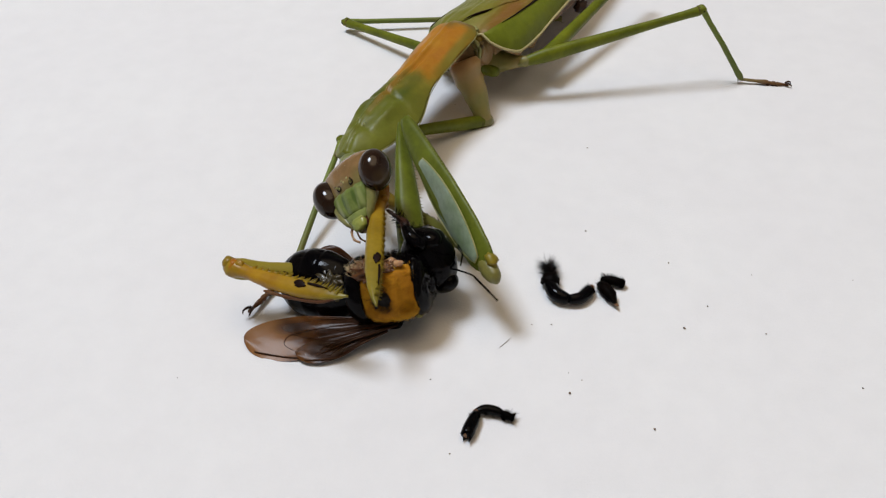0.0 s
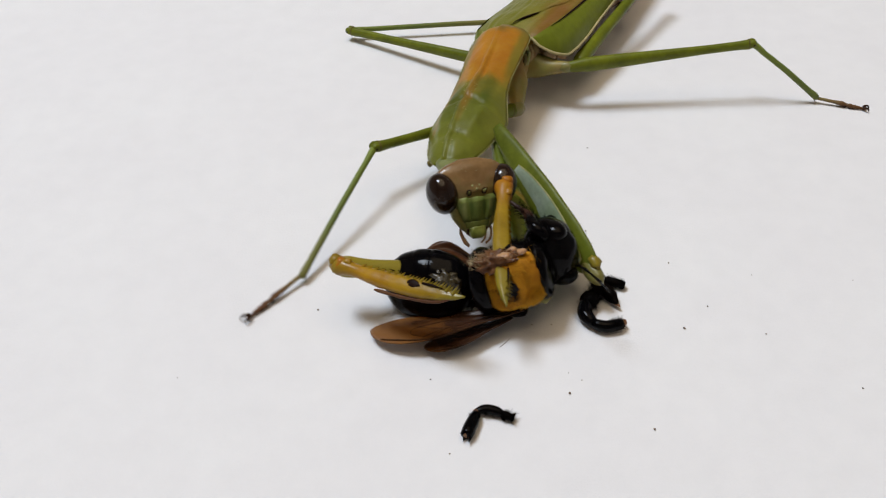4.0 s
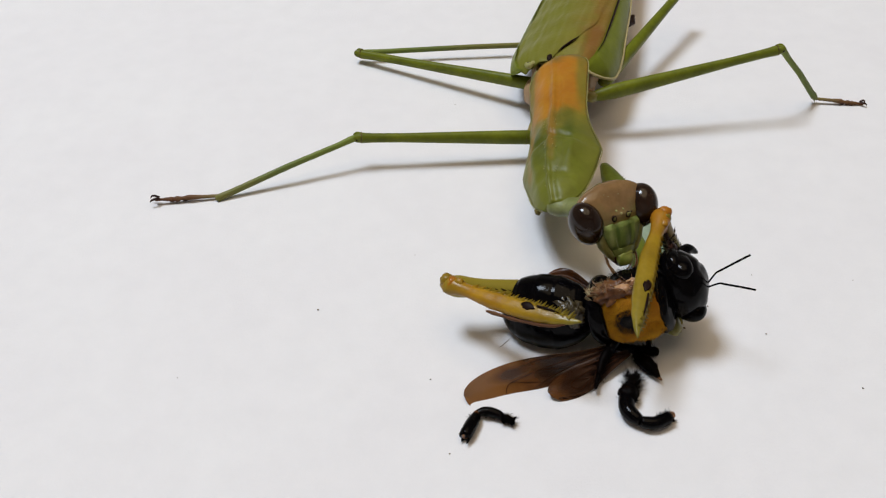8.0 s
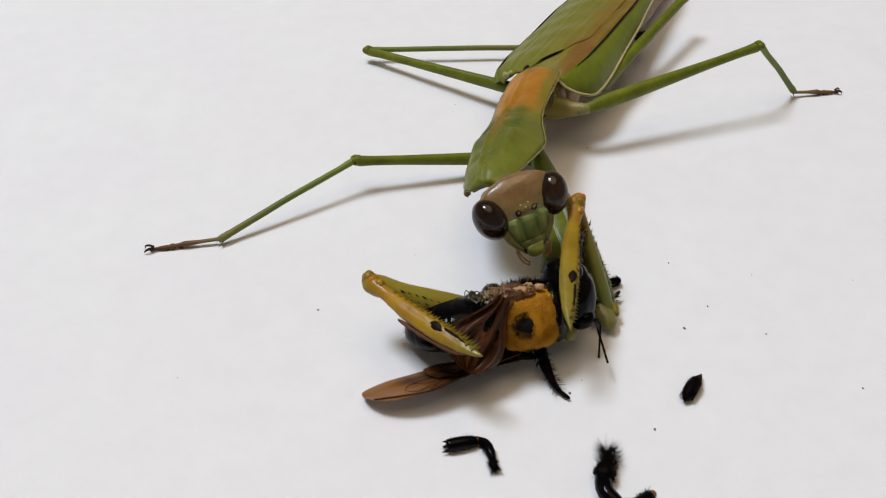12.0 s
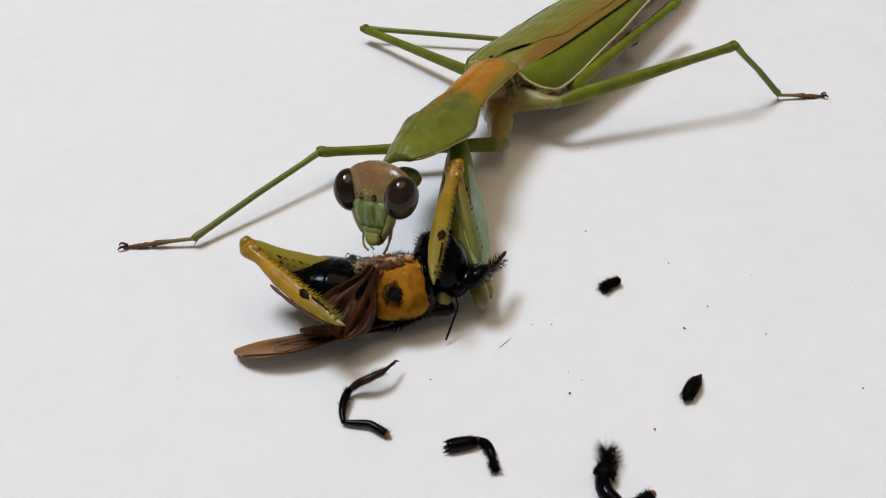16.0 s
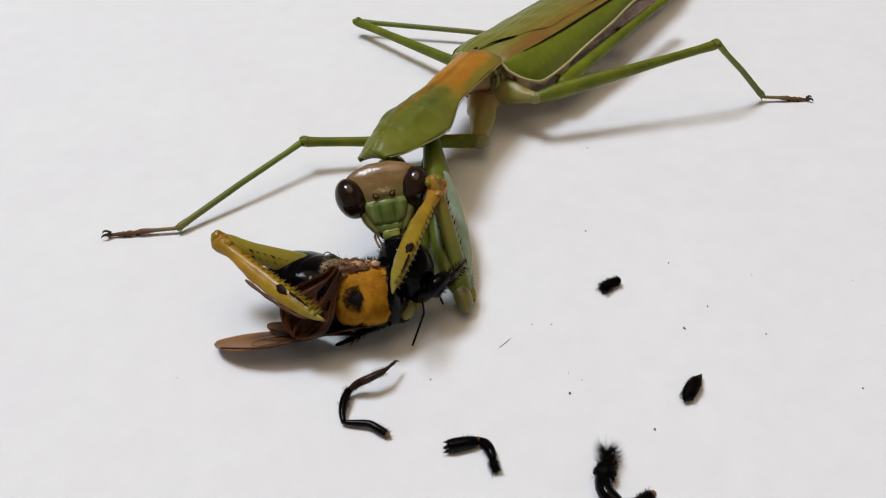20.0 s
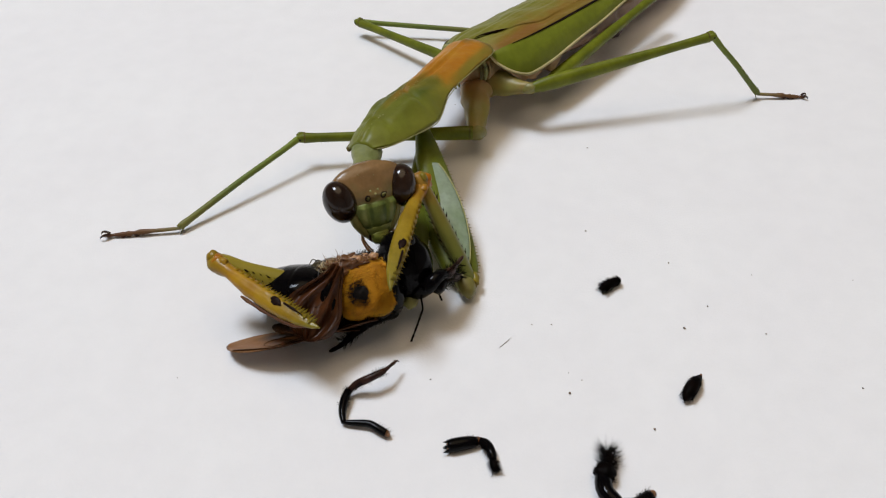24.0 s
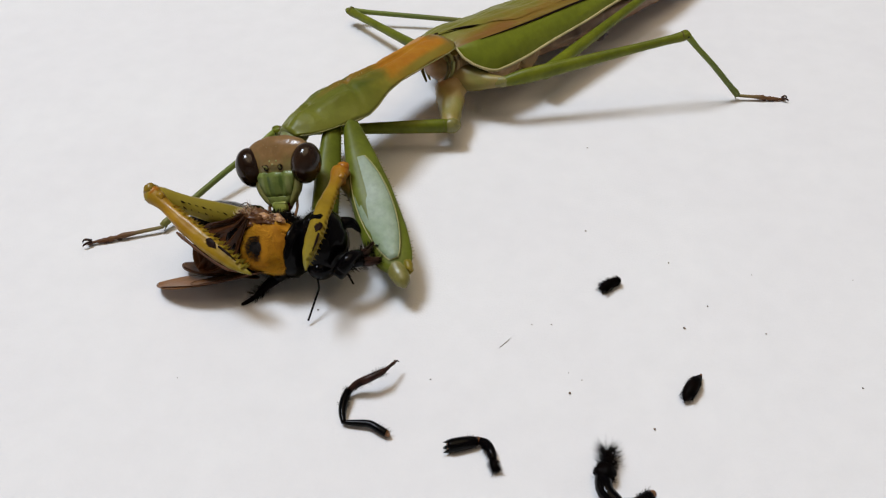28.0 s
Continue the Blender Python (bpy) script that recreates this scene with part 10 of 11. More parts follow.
    walk(joint["wing_a"], rows((0, 0.36, -3.08, 0.70, 44.0, -8.1, 179.3), (0.5, -0.07, -3.12, 0.83, 42.9, -2.2, 177.0), (1, -0.56, -3.14, 0.82, 74.4, -2.7, 172.3), (1.5, -0.96, -3.09, 0.80, 11.9, -21.6, -178.2), (2, -0.16, -2.99, 0.39, 14.2, -29.9, -174.4), (2.5, -0.51, -3.08, 0.67, 10.6, -20.3, 179.8), (3, -1.22, -3.10, 0.87, 23.3, -15.0, -178.8), (3.5, 1.49, -3.43, 0.45, 11.0, -12.2, 171.4), (4, 0.47, -3.16, 0.71, 81.3, -7.0, 176.1), (4.5, -1.79, -3.01, 1.08, 85.0, -21.0, 172.2), (5, -1.53, -3.04, 1.00, 23.9, -22.4, 172.0), (5.5, -0.99, -3.09, 0.81, 20.5, -23.6, 172.5), (6, -0.46, -3.14, 0.61, 17.1, -24.4, 173.3), (6.5, -0.24, -3.15, 0.52, 15.4, -24.6, 173.8), (7, -1.81, -3.16, 1.17, 23.5, -20.6, 170.9), (7.5, -0.63, -3.13, 0.68, 21.5, -22.1, 171.8), (8, -2.15, -3.30, 1.47, 21.3, -29.7, 175.1), (8.5, -0.78, -3.11, 0.76, 20.7, -18.1, 173.5), (9, -1.44, -3.19, 1.07, 28.1, -22.4, 172.5), (9.5, -1.66, -3.04, 1.22, 27.0, -34.6, 172.5), (10, -3.49, -3.29, 2.04, 26.3, -27.1, 170.0), (10.5, -2.54, -3.00, 1.73, 19.6, -33.8, 174.4), (11, -2.84, -3.63, 1.69, 3.4, -27.2, -177.8), (11.25, -1.97, -3.37, 1.25, 41.5, -11.9, -179.6), (11.5, -1.10, -3.10, 0.82, 78.2, 1.3, -171.7), (12, -0.73, -3.05, 0.81, 81.5, -5.7, -172.4), (12.5, -1.35, -3.13, 0.82, 78.7, -2.6, -172.2), (13, -1.82, -3.22, 0.96, 86.7, -12.5, -171.5), (13.5, -1.03, -3.09, 0.82, 82.6, -4.4, -172.1), (14, -0.95, -3.08, 0.82, 82.7, -4.3, -172.5), (14.5, -0.82, -3.06, 0.82, 82.9, -4.3, -173.6), (15, -0.76, -3.06, 0.81, 82.7, -5.0, -174.6), (15.5, -0.75, -3.06, 0.81, 82.5, -5.4, -175.1), (16, -1.06, -3.09, 0.82, 78.6, -1.9, -176.1), (16.5, -0.77, -3.06, 0.78, 81.7, -11.3, -172.8), (17, 0.64, -2.90, 0.93, 76.5, 0.5, -173.9), (17.5, -0.37, -2.97, 0.63, 87.8, -19.0, -170.3), (18, 0.88, -2.84, 0.96, 71.3, 1.0, -172.7), (18.5, 0.07, -2.96, 0.66, 86.9, -11.5, -173.9), (19, 0.74, -2.94, 0.93, 79.1, 0.3, -175.7), (19.5, 0.31, -2.90, 0.64, 83.2, -11.0, -172.8), (20, 0.55, -2.89, 0.95, 76.6, 1.6, -173.4), (20.5, 0.77, -2.93, 1.07, 86.4, 4.6, -175.7), (21, 1.77, -2.85, 1.44, 81.1, 9.5, -175.6), (21.5, 1.77, -3.04, 1.68, 86.5, 14.1, -179.9), (22, 1.79, -3.05, 1.70, 84.2, 14.2, -180.0), (22.5, 1.83, -3.07, 1.74, 79.1, 14.8, 179.9), (23, 1.85, -3.09, 1.77, 74.0, 15.2, 179.9), (23.5, 1.86, -3.10, 1.79, 71.7, 15.3, 180.0), (24, 1.11, -2.97, 1.34, 78.9, 10.5, -177.1), (24.5, 0.99, -2.93, 1.19, 72.6, 7.3, -175.3), (25, 1.78, -2.74, 1.28, 77.6, 6.0, -173.2), (25.5, 1.00, -2.93, 1.16, 78.7, 6.5, -175.8), (26, 0.38, -2.93, 0.97, 69.6, 2.6, -173.3), (26.5, 0.16, -2.93, 0.96, 68.8, 3.2, -172.1), (27, 1.38, -2.53, 0.91, 72.7, -1.1, -167.2), (27.15, 1.38, -2.53, 0.91, 72.7, -1.1, -167.2), (27.4, 1.23, -2.45, 0.63, 77.2, -7.9, -164.5), (28, 3.32, -1.53, -0.13, 77.6, -14.9, -160.5)))
    walk(joint["wing_b"], rows((0, -0.84, -3.82, 0.80, 47.1, -20.7, -175.8), (0.5, -0.84, -3.82, 0.78, 46.6, -12.1, -178.4), (1, -0.89, -3.83, 0.74, 71.1, -13.0, 176.8), (1.5, -0.87, -3.82, 0.75, 19.8, -34.2, -170.4), (2, -0.85, -3.82, 0.78, 19.7, -42.5, -164.7), (2.5, -0.96, -3.84, 0.76, 17.8, -33.6, -169.6), (3, -0.82, -3.81, 0.90, 32.8, -25.4, -174.9), (3.5, -0.98, -3.84, 0.72, 18.0, -28.5, -179.4), (4, -0.91, -3.83, 0.87, 77.2, -20.3, -179.2), (4.5, -0.91, -3.83, 0.91, 80.9, -32.9, 174.3), (5, -0.92, -3.83, 0.89, 33.8, -33.9, 175.1), (5.5, -0.95, -3.84, 0.84, 29.4, -35.9, 177.4), (6, -0.97, -3.84, 0.81, 24.9, -37.2, -179.7), (6.5, -0.98, -3.84, 0.79, 22.7, -37.6, -178.2), (7, -1.77, -3.91, 1.24, 31.6, -30.6, 176.3), (7.5, -0.95, -3.84, 0.84, 29.5, -32.4, 177.0), (8, -1.06, -4.10, 1.01, 29.7, -40.1, -179.5), (8.5, -0.95, -3.84, 0.85, 28.7, -27.5, 179.1), (9, -1.43, -3.92, 1.22, 36.6, -31.7, 176.5), (9.5, -0.98, -3.84, 0.94, 33.8, -45.0, 179.9), (10, -1.61, -4.30, 1.30, 36.4, -37.9, 174.0), (10.5, -0.98, -3.84, 0.84, 26.9, -43.9, -178.0), (11, -2.13, -4.33, 1.23, 7.8, -33.5, -166.1), (11.5, -0.93, -3.84, 0.78, 72.5, 3.2, -176.5), (12, -0.83, -3.82, 0.76, 76.9, -0.4, 179.6), (12.5, -0.78, -3.79, 0.68, 73.6, 4.3, 178.1), (13, -0.73, -3.78, 0.75, 82.7, -4.3, 179.4), (13.5, -0.77, -3.80, 0.73, 77.9, 3.2, 178.5), (14, -0.78, -3.80, 0.74, 77.9, 2.9, 178.1), (14.5, -0.80, -3.81, 0.76, 78.0, 2.0, 177.4), (15, -0.83, -3.82, 0.78, 78.0, 0.2, 176.7), (15.5, -0.84, -3.82, 0.79, 77.8, -1.0, 176.4), (16, -0.82, -3.81, 0.72, 73.3, 3.5, 174.2), (16.5, -0.78, -3.80, 0.74, 77.8, -5.7, 177.4), (17, -0.80, -3.79, 0.66, 71.1, 7.8, 174.5), (17.5, -0.71, -3.77, 0.74, 85.1, -10.0, 179.2), (18, -0.80, -3.78, 0.60, 65.9, 7.2, 174.9), (18.5, -0.72, -3.77, 0.73, 82.6, -1.6, 174.6), (19, -0.74, -3.77, 0.65, 72.6, 9.9, 170.7), (19.5, -0.78, -3.80, 0.76, 79.4, -4.5, 176.5), (20, -0.78, -3.78, 0.64, 70.8, 9.8, 174.4), (20.5, -0.82, -3.82, 0.79, 80.0, 14.3, 173.6), (21, -0.84, -3.82, 0.71, 74.1, 19.4, 172.0), (21.5, -0.87, -3.83, 0.79, 77.9, 25.4, 167.0), (22, -0.87, -3.83, 0.76, 75.5, 25.1, 166.6), (22.5, -0.88, -3.82, 0.70, 70.5, 24.5, 166.0), (23, -0.88, -3.81, 0.63, 65.7, 23.9, 165.7), (23.5, -0.89, -3.80, 0.61, 63.5, 23.6, 165.6), (24, -0.84, -3.81, 0.70, 71.7, 19.3, 170.7), (24.5, -0.87, -3.80, 0.64, 66.3, 13.4, 173.7), (25, -0.81, -3.80, 0.67, 71.3, 15.1, 173.8), (25.5, -0.84, -3.81, 0.71, 72.3, 14.1, 172.9), (26, -0.89, -3.81, 0.64, 64.0, 5.9, 177.9), (26.5, -0.88, -3.80, 0.62, 63.2, 6.4, 179.3), (27, -0.77, -3.77, 0.62, 67.9, 5.4, -178.9), (27.15, -0.77, -3.77, 0.62, 67.9, 5.4, -178.9), (27.4, -0.72, -3.75, 0.63, 73.5, 1.0, -177.2), (28, -0.70, -3.74, 0.62, 76.0, -3.1, -177.4)))
    walk(joint["wing_c"], rows((0, -2.06, 0.51, -1.55, 32.0, 10.4, 175.2), (0.5, -2.06, 0.51, -1.54, 31.1, 10.4, 175.2), (1, -2.06, 0.52, -1.54, 32.1, 10.4, 175.2), (1.5, -2.06, 0.51, -1.54, 35.5, 10.4, 175.2), (2, -2.06, 0.51, -1.54, 44.4, 10.4, 175.2), (2.5, -2.06, 0.51, -1.54, 34.7, 10.4, 175.2), (3, -2.06, 0.52, -1.54, 31.5, 10.4, 175.2), (3.5, -2.06, 0.52, -1.54, 33.3, 10.4, 175.2), (4, -2.06, 0.51, -1.54, 32.2, 10.4, 175.2), (4.5, -2.06, 0.52, -1.54, 47.6, 10.4, 175.2), (5, -2.06, 0.51, -1.55, 46.5, 10.4, 175.2), (5.5, -2.06, 0.51, -1.54, 44.6, 10.4, 175.2), (6, -2.06, 0.52, -1.54, 42.6, 10.4, 175.2), (6.5, -2.06, 0.52, -1.55, 41.8, 10.4, 175.2), (7, -2.85, 0.44, -1.19, 42.3, 10.4, 175.2), (7.5, -2.06, 0.52, -1.55, 47.7, 10.4, 175.2), (8, -2.20, 0.26, -1.39, 39.2, 10.4, 175.2), (8.5, -2.06, 0.51, -1.54, 38.1, 10.4, 175.2), (9, -2.56, 0.42, -1.27, 39.3, 10.4, 175.2), (9.5, -2.06, 0.51, -1.55, 34.5, 10.4, 175.2), (10, -2.67, 0.06, -1.18, 36.0, 10.4, 175.2), (10.5, -2.06, 0.51, -1.55, 40.6, 10.4, 175.2), (11, -3.22, 0.01, -0.97, 40.8, 10.4, 175.2), (11.5, -1.54, 2.68, 3.09, 5.0, 5.0, -124.0), (12, -1.55, 2.68, 3.09, 5.0, 5.0, -124.0), (12.5, -1.55, 2.68, 3.09, 5.0, 5.0, -124.0), (13, -1.55, 2.68, 3.09, 5.0, 5.0, -124.0), (13.5, -1.54, 2.68, 3.09, 5.0, 5.0, -124.0), (14, -1.54, 2.68, 3.09, 5.0, 5.0, -124.0), (14.5, -1.54, 2.68, 3.09, 5.0, 5.0, -124.0), (15, -1.55, 2.68, 3.09, 5.0, 5.0, -124.0), (15.5, -1.55, 2.68, 3.09, 5.0, 5.0, -124.0), (16, -1.54, 2.68, 3.09, 5.0, 5.0, -124.0), (16.5, -1.54, 2.68, 3.09, 5.0, 5.0, -124.0), (17, -1.55, 2.68, 3.09, 5.0, 5.0, -124.0), (17.5, -1.55, 2.68, 3.09, 5.0, 5.0, -124.0), (18, -1.54, 2.68, 3.09, 5.0, 5.0, -124.0), (18.5, -1.54, 2.68, 3.09, 5.0, 5.0, -124.0), (19, -1.54, 2.68, 3.09, 5.0, 5.0, -124.0), (19.5, -1.55, 2.68, 3.09, 5.0, 5.0, -124.0), (20, -1.54, 2.68, 3.09, 5.0, 5.0, -124.0), (20.5, -1.54, 2.68, 3.09, 5.0, 5.0, -124.0), (21, -1.54, 2.68, 3.09, 5.0, 5.0, -124.0), (21.5, -1.55, 2.68, 3.09, 5.0, 5.0, -124.0), (22, -1.54, 2.68, 3.09, 5.0, 5.0, -124.0), (22.5, -1.55, 2.68, 3.09, 5.0, 5.0, -124.0), (23, -1.54, 2.68, 3.09, 5.0, 5.0, -124.0), (23.5, -1.54, 2.68, 3.09, 5.0, 5.0, -124.0), (24, -1.54, 2.68, 3.09, 5.0, 5.0, -124.0), (24.5, -1.54, 2.68, 3.09, 5.0, 5.0, -124.0), (25, -1.55, 2.68, 3.09, 5.0, 5.0, -124.0), (25.5, -1.55, 2.68, 3.09, 5.0, 5.0, -124.0), (26, -1.54, 2.68, 3.09, 5.0, 5.0, -124.0), (26.5, -1.54, 2.68, 3.09, 5.0, 5.0, -124.0), (27, -1.55, 2.68, 3.09, 5.0, 5.0, -124.0), (27.15, -1.55, 2.68, 3.09, 5.0, 5.0, -124.0), (27.4, -1.54, 2.68, 3.09, 5.0, 5.0, -124.0), (28, -1.55, 2.68, 3.09, 5.0, 5.0, -124.0)))
    walk(joint["bee_leg_a"], rows((0, 1.54, -1.03, -2.27, 164.0, 8.7, -175.6), (0.5, 1.55, -1.03, -2.27, 163.6, 8.7, -175.6), (1, 1.55, -1.03, -2.27, 168.6, 4.4, -176.7), (1.5, 1.55, -1.03, -2.27, 164.5, 3.0, -177.0), (2, 1.54, -1.03, -2.27, 156.9, 8.7, -175.6), (2.5, 1.54, -1.03, -2.27, -172.2, 2.8, -176.8), (3, 1.54, -1.03, -2.27, 166.6, 8.7, -175.6), (3.25, 2.12, -1.21, -4.50, -153.3, 62.0, -122.1), (3.5, 2.69, -1.39, -6.72, -64.2, 33.1, -21.5), (3.75, 2.12, -1.21, -4.50, -140.2, 56.8, -117.3), (4, 1.54, -1.03, -2.27, -175.6, 8.7, -175.6), (4.5, 1.54, -1.03, -2.27, 177.7, 7.2, -176.4), (5, 1.54, -1.03, -2.27, 178.9, 6.5, -176.7), (5.5, 1.54, -1.03, -2.27, -179.4, 5.2, -177.2), (6, 1.55, -1.03, -2.27, -177.1, 4.5, -177.3), (6.5, 1.54, -1.03, -2.27, -176.2, 4.3, -177.3), (7, 1.55, -1.03, -2.27, -172.0, 8.7, -175.6), (7.5, 1.54, -1.03, -2.27, 175.7, 8.7, -175.6), (8, 1.55, -1.03, -2.27, 174.8, 8.7, -175.6), (8.5, 1.55, -1.03, -2.27, -178.2, 8.7, -175.6), (9, 1.55, -1.03, -2.27, 179.7, 8.7, -175.6), (9.5, 1.54, -1.03, -2.27, -170.5, 8.7, -175.6), (10, 1.54, -1.03, -2.27, -156.6, 8.7, -175.6), (10.5, 1.54, -1.03, -2.27, -172.7, 5.0, -177.4), (10.667, 2.05, -2.12, -2.25, 179.3, 51.3, -159.6), (10.833, 2.56, -3.21, -2.22, -47.4, 79.1, -7.2), (11, 3.07, -4.30, -2.20, -33.0, 32.7, 27.7), (11.5, 5.29, -3.01, -3.07, -54.0, 1.5, -17.8), (12, 5.15, -2.13, -4.02, -55.5, 36.7, 7.2), (12.5, 5.70, -1.57, -4.71, -47.2, 43.0, 18.9), (13, 5.31, -2.55, -2.93, -56.3, 53.7, 17.2), (13.25, 5.90, -1.89, -3.97, -45.7, 2.6, 37.3), (13.5, 6.49, -1.23, -5.01, -53.6, -48.8, 55.2), (14, 6.63, -1.33, -4.63, -56.0, -49.5, 56.0), (14.25, 6.75, -1.10, -2.71, -40.9, 7.9, 38.1), (14.5, 6.88, -0.88, -0.80, -41.6, 66.8, 25.8), (15, 6.88, -1.03, 0.15, -46.1, 63.9, 19.5), (15.5, 6.85, -1.07, 0.60, -47.7, 62.5, 17.3), (16, 6.88, -0.89, 0.23, -35.0, 62.8, 30.3), (16.5, 7.08, -0.33, -0.20, -33.9, 70.8, 35.8), (17, 6.78, -0.75, -1.29, -24.6, 65.5, 40.7), (17.5, 6.44, 0.24, -2.58, 27.7, 86.4, 103.1), (18, 7.03, -0.63, -0.92, -13.4, 62.6, 52.8), (18.5, 7.03, 0.23, -1.86, 1.2, 82.6, 76.1), (19, 6.86, 0.01, -1.72, -6.5, 74.8, 64.7), (19.5, 7.30, -0.53, -0.28, -42.2, 73.6, 26.6), (20, 6.85, -0.57, -1.66, -24.8, 69.2, 41.4), (20.5, 6.95, -1.41, -1.02, -55.7, 65.8, 8.3), (21, 6.93, -1.61, -1.22, -43.0, 63.1, 17.5), (21.5, 6.87, -1.87, -0.39, -57.8, 61.8, 1.5), (22, 6.90, -1.90, -0.41, -53.3, 60.8, 5.0), (22.5, 6.95, -1.95, -0.50, -43.4, 58.6, 12.9), (23, 6.99, -2.01, -0.59, -34.9, 56.1, 19.3), (23.5, 7.02, -2.06, -0.59, -31.9, 54.6, 21.1), (24, 7.09, -1.78, -0.77, -46.1, 58.6, 11.4), (24.5, 7.21, -1.93, -0.14, -37.1, 54.0, 18.1), (25, 7.13, -1.27, -1.24, -40.7, 63.6, 20.3), (25.5, 7.18, -1.72, -0.35, -46.7, 58.9, 11.6), (26, 7.15, -2.26, 0.75, -37.0, 50.7, 16.1), (26.5, 7.21, -2.18, 0.52, -35.5, 49.5, 17.9), (27, 7.25, -0.73, -1.12, -32.3, 63.7, 31.1), (27.15, 7.25, -0.73, -1.12, -32.3, 63.7, 31.1), (27.4, 8.10, -1.82, -0.13, -43.5, 45.1, 26.2), (28, 8.36, -1.84, 0.46, -40.3, 53.9, 33.4)))
    walk(joint["bee_leg_b"], rows((0, -0.00, -1.55, -2.27, -105.2, -10.1, -167.3), (0.5, -0.00, -1.55, -2.27, -106.4, -10.2, -166.7), (1, 0.00, -1.54, -2.27, -107.2, -20.5, -167.3), (1.25, -0.42, -1.98, -1.32, -88.9, -17.1, -108.9), (1.5, -0.84, -2.41, -0.38, -76.0, -30.2, -49.8), (2, -1.21, -3.24, -1.77, -64.9, -37.4, -42.4), (2.5, 0.16, -2.62, -1.91, -46.3, -42.0, -66.7), (2.75, 0.08, -2.08, -2.09, -64.8, -10.8, -115.6), (3, 0.00, -1.54, -2.27, -99.6, -4.0, -168.4), (3.5, 0.00, -1.54, -2.27, -106.9, -25.7, -164.6), (4, -0.00, -1.55, -2.27, -97.4, -9.5, -169.6), (4.25, -0.45, -2.02, -1.17, -83.0, -21.6, -112.2), (4.5, -0.90, -2.50, -0.06, -87.1, -39.6, -48.8), (5, -0.95, -2.53, -0.23, -86.2, -38.3, -50.4), (5.5, -1.07, -2.58, -0.57, -85.0, -35.5, -53.6), (6, -1.21, -2.61, -0.93, -83.5, -32.6, -56.6), (6.5, -1.27, -2.62, -1.10, -83.1, -31.5, -57.8), (7, -2.15, -3.27, -1.18, -88.1, -37.8, -55.1), (7.5, -1.39, -3.03, -1.37, -90.9, -31.8, -51.3), (8, -2.05, -2.99, -1.36, 26.4, -66.7, -136.9), (8.5, -2.10, -3.14, -2.42, 29.9, -64.9, -141.6), (9, -2.72, -3.63, -1.80, 39.9, -71.2, -149.7), (9.167, -1.81, -2.93, -1.96, -20.3, -43.9, -130.7), (9.333, -0.91, -2.24, -2.11, -55.8, -18.1, -145.8), (9.5, -0.00, -1.54, -2.27, -94.0, -5.2, -172.2), (10, -0.00, -1.55, -2.27, -76.6, -11.4, -175.9), (10.5, -0.00, -1.55, -2.27, -90.7, -19.0, -175.5), (10.75, -1.32, -2.33, -2.04, -85.4, -17.2, -116.7), (11, -2.65, -3.12, -1.82, -81.0, -20.5, -57.7), (11.5, -0.16, -2.71, -2.60, -42.2, -40.5, -78.4), (12, -0.49, -2.67, -1.78, -62.4, -35.7, -57.3), (12.25, 1.57, -3.25, -2.00, 9.0, -52.1, -125.0), (12.5, 3.63, -3.83, -2.21, 56.5, -16.3, -168.5), (13, 3.79, -3.65, -1.69, 63.7, -26.8, -165.5), (13.5, 5.17, -2.94, -2.87, 62.4, -12.5, -168.2), (14, 5.22, -3.01, -2.54, 63.4, -10.7, -169.3), (14.5, 5.26, -3.15, -1.73, 65.3, -6.9, -171.8), (15, 5.23, -3.24, -0.89, 60.9, -3.2, -174.0), (15.5, 5.20, -3.26, -0.46, 58.7, -1.6, -174.9), (16, 5.24, -3.02, -0.95, 52.8, -3.5, -172.9), (16.5, 5.29, -2.65, -1.01, 55.3, -11.6, -168.4), (17, 4.80, -2.83, -2.44, 57.1, -8.6, -169.1), (17.5, 4.56, -2.36, -2.58, 26.9, -28.8, -159.9), (18, 4.59, -2.59, -2.21, 48.4, -8.0, -166.5), (18.5, 4.64, -2.32, -1.90, 53.7, -26.0, -159.7), (19, 4.24, -2.35, -2.33, 50.9, -18.5, -159.2), (19.5, 4.37, -2.76, -0.92, 54.3, -15.0, -165.0), (20, 3.87, -2.66, -2.63, 54.3, -12.7, -161.9), (20.5, 3.74, -3.41, -1.99, 65.0, -9.3, -167.6), (21, 3.50, -3.33, -2.53, 58.9, -6.5, -168.0), (21.5, 3.32, -3.57, -1.72, 65.1, -5.2, -169.5), (22, 3.18, -3.50, -1.84, 62.6, -5.0, -168.6), (22.5, 3.05, -3.33, -2.12, 57.2, -3.8, -167.6), (23, 2.92, -3.14, -2.39, 52.3, -2.6, -166.7), (23.5, 2.78, -3.04, -2.49, 49.9, -2.1, -165.7), (24, 2.72, -3.22, -2.29, 57.1, -7.5, -161.7), (24.5, 2.80, -3.10, -1.97, 51.2, -4.1, -162.8), (25, 2.72, -2.98, -2.39, 54.0, -11.9, -157.4), (25.5, 2.77, -3.20, -1.85, 56.6, -7.9, -161.5), (26, 2.77, -3.21, -1.29, 48.2, -1.4, -165.1), (26.5, 2.84, -3.15, -1.55, 49.4, -1.1, -164.4), (27, 2.92, -2.65, -2.20, 49.0, -12.7, -153.0), (27.15, 2.92, -2.65, -2.20, 49.0, -12.7, -153.0), (27.4, 2.72, -2.52, -2.69, 47.4, -25.7, -143.9), (28, 2.81, -2.34, -2.49, 41.9, -34.1, -137.3)))
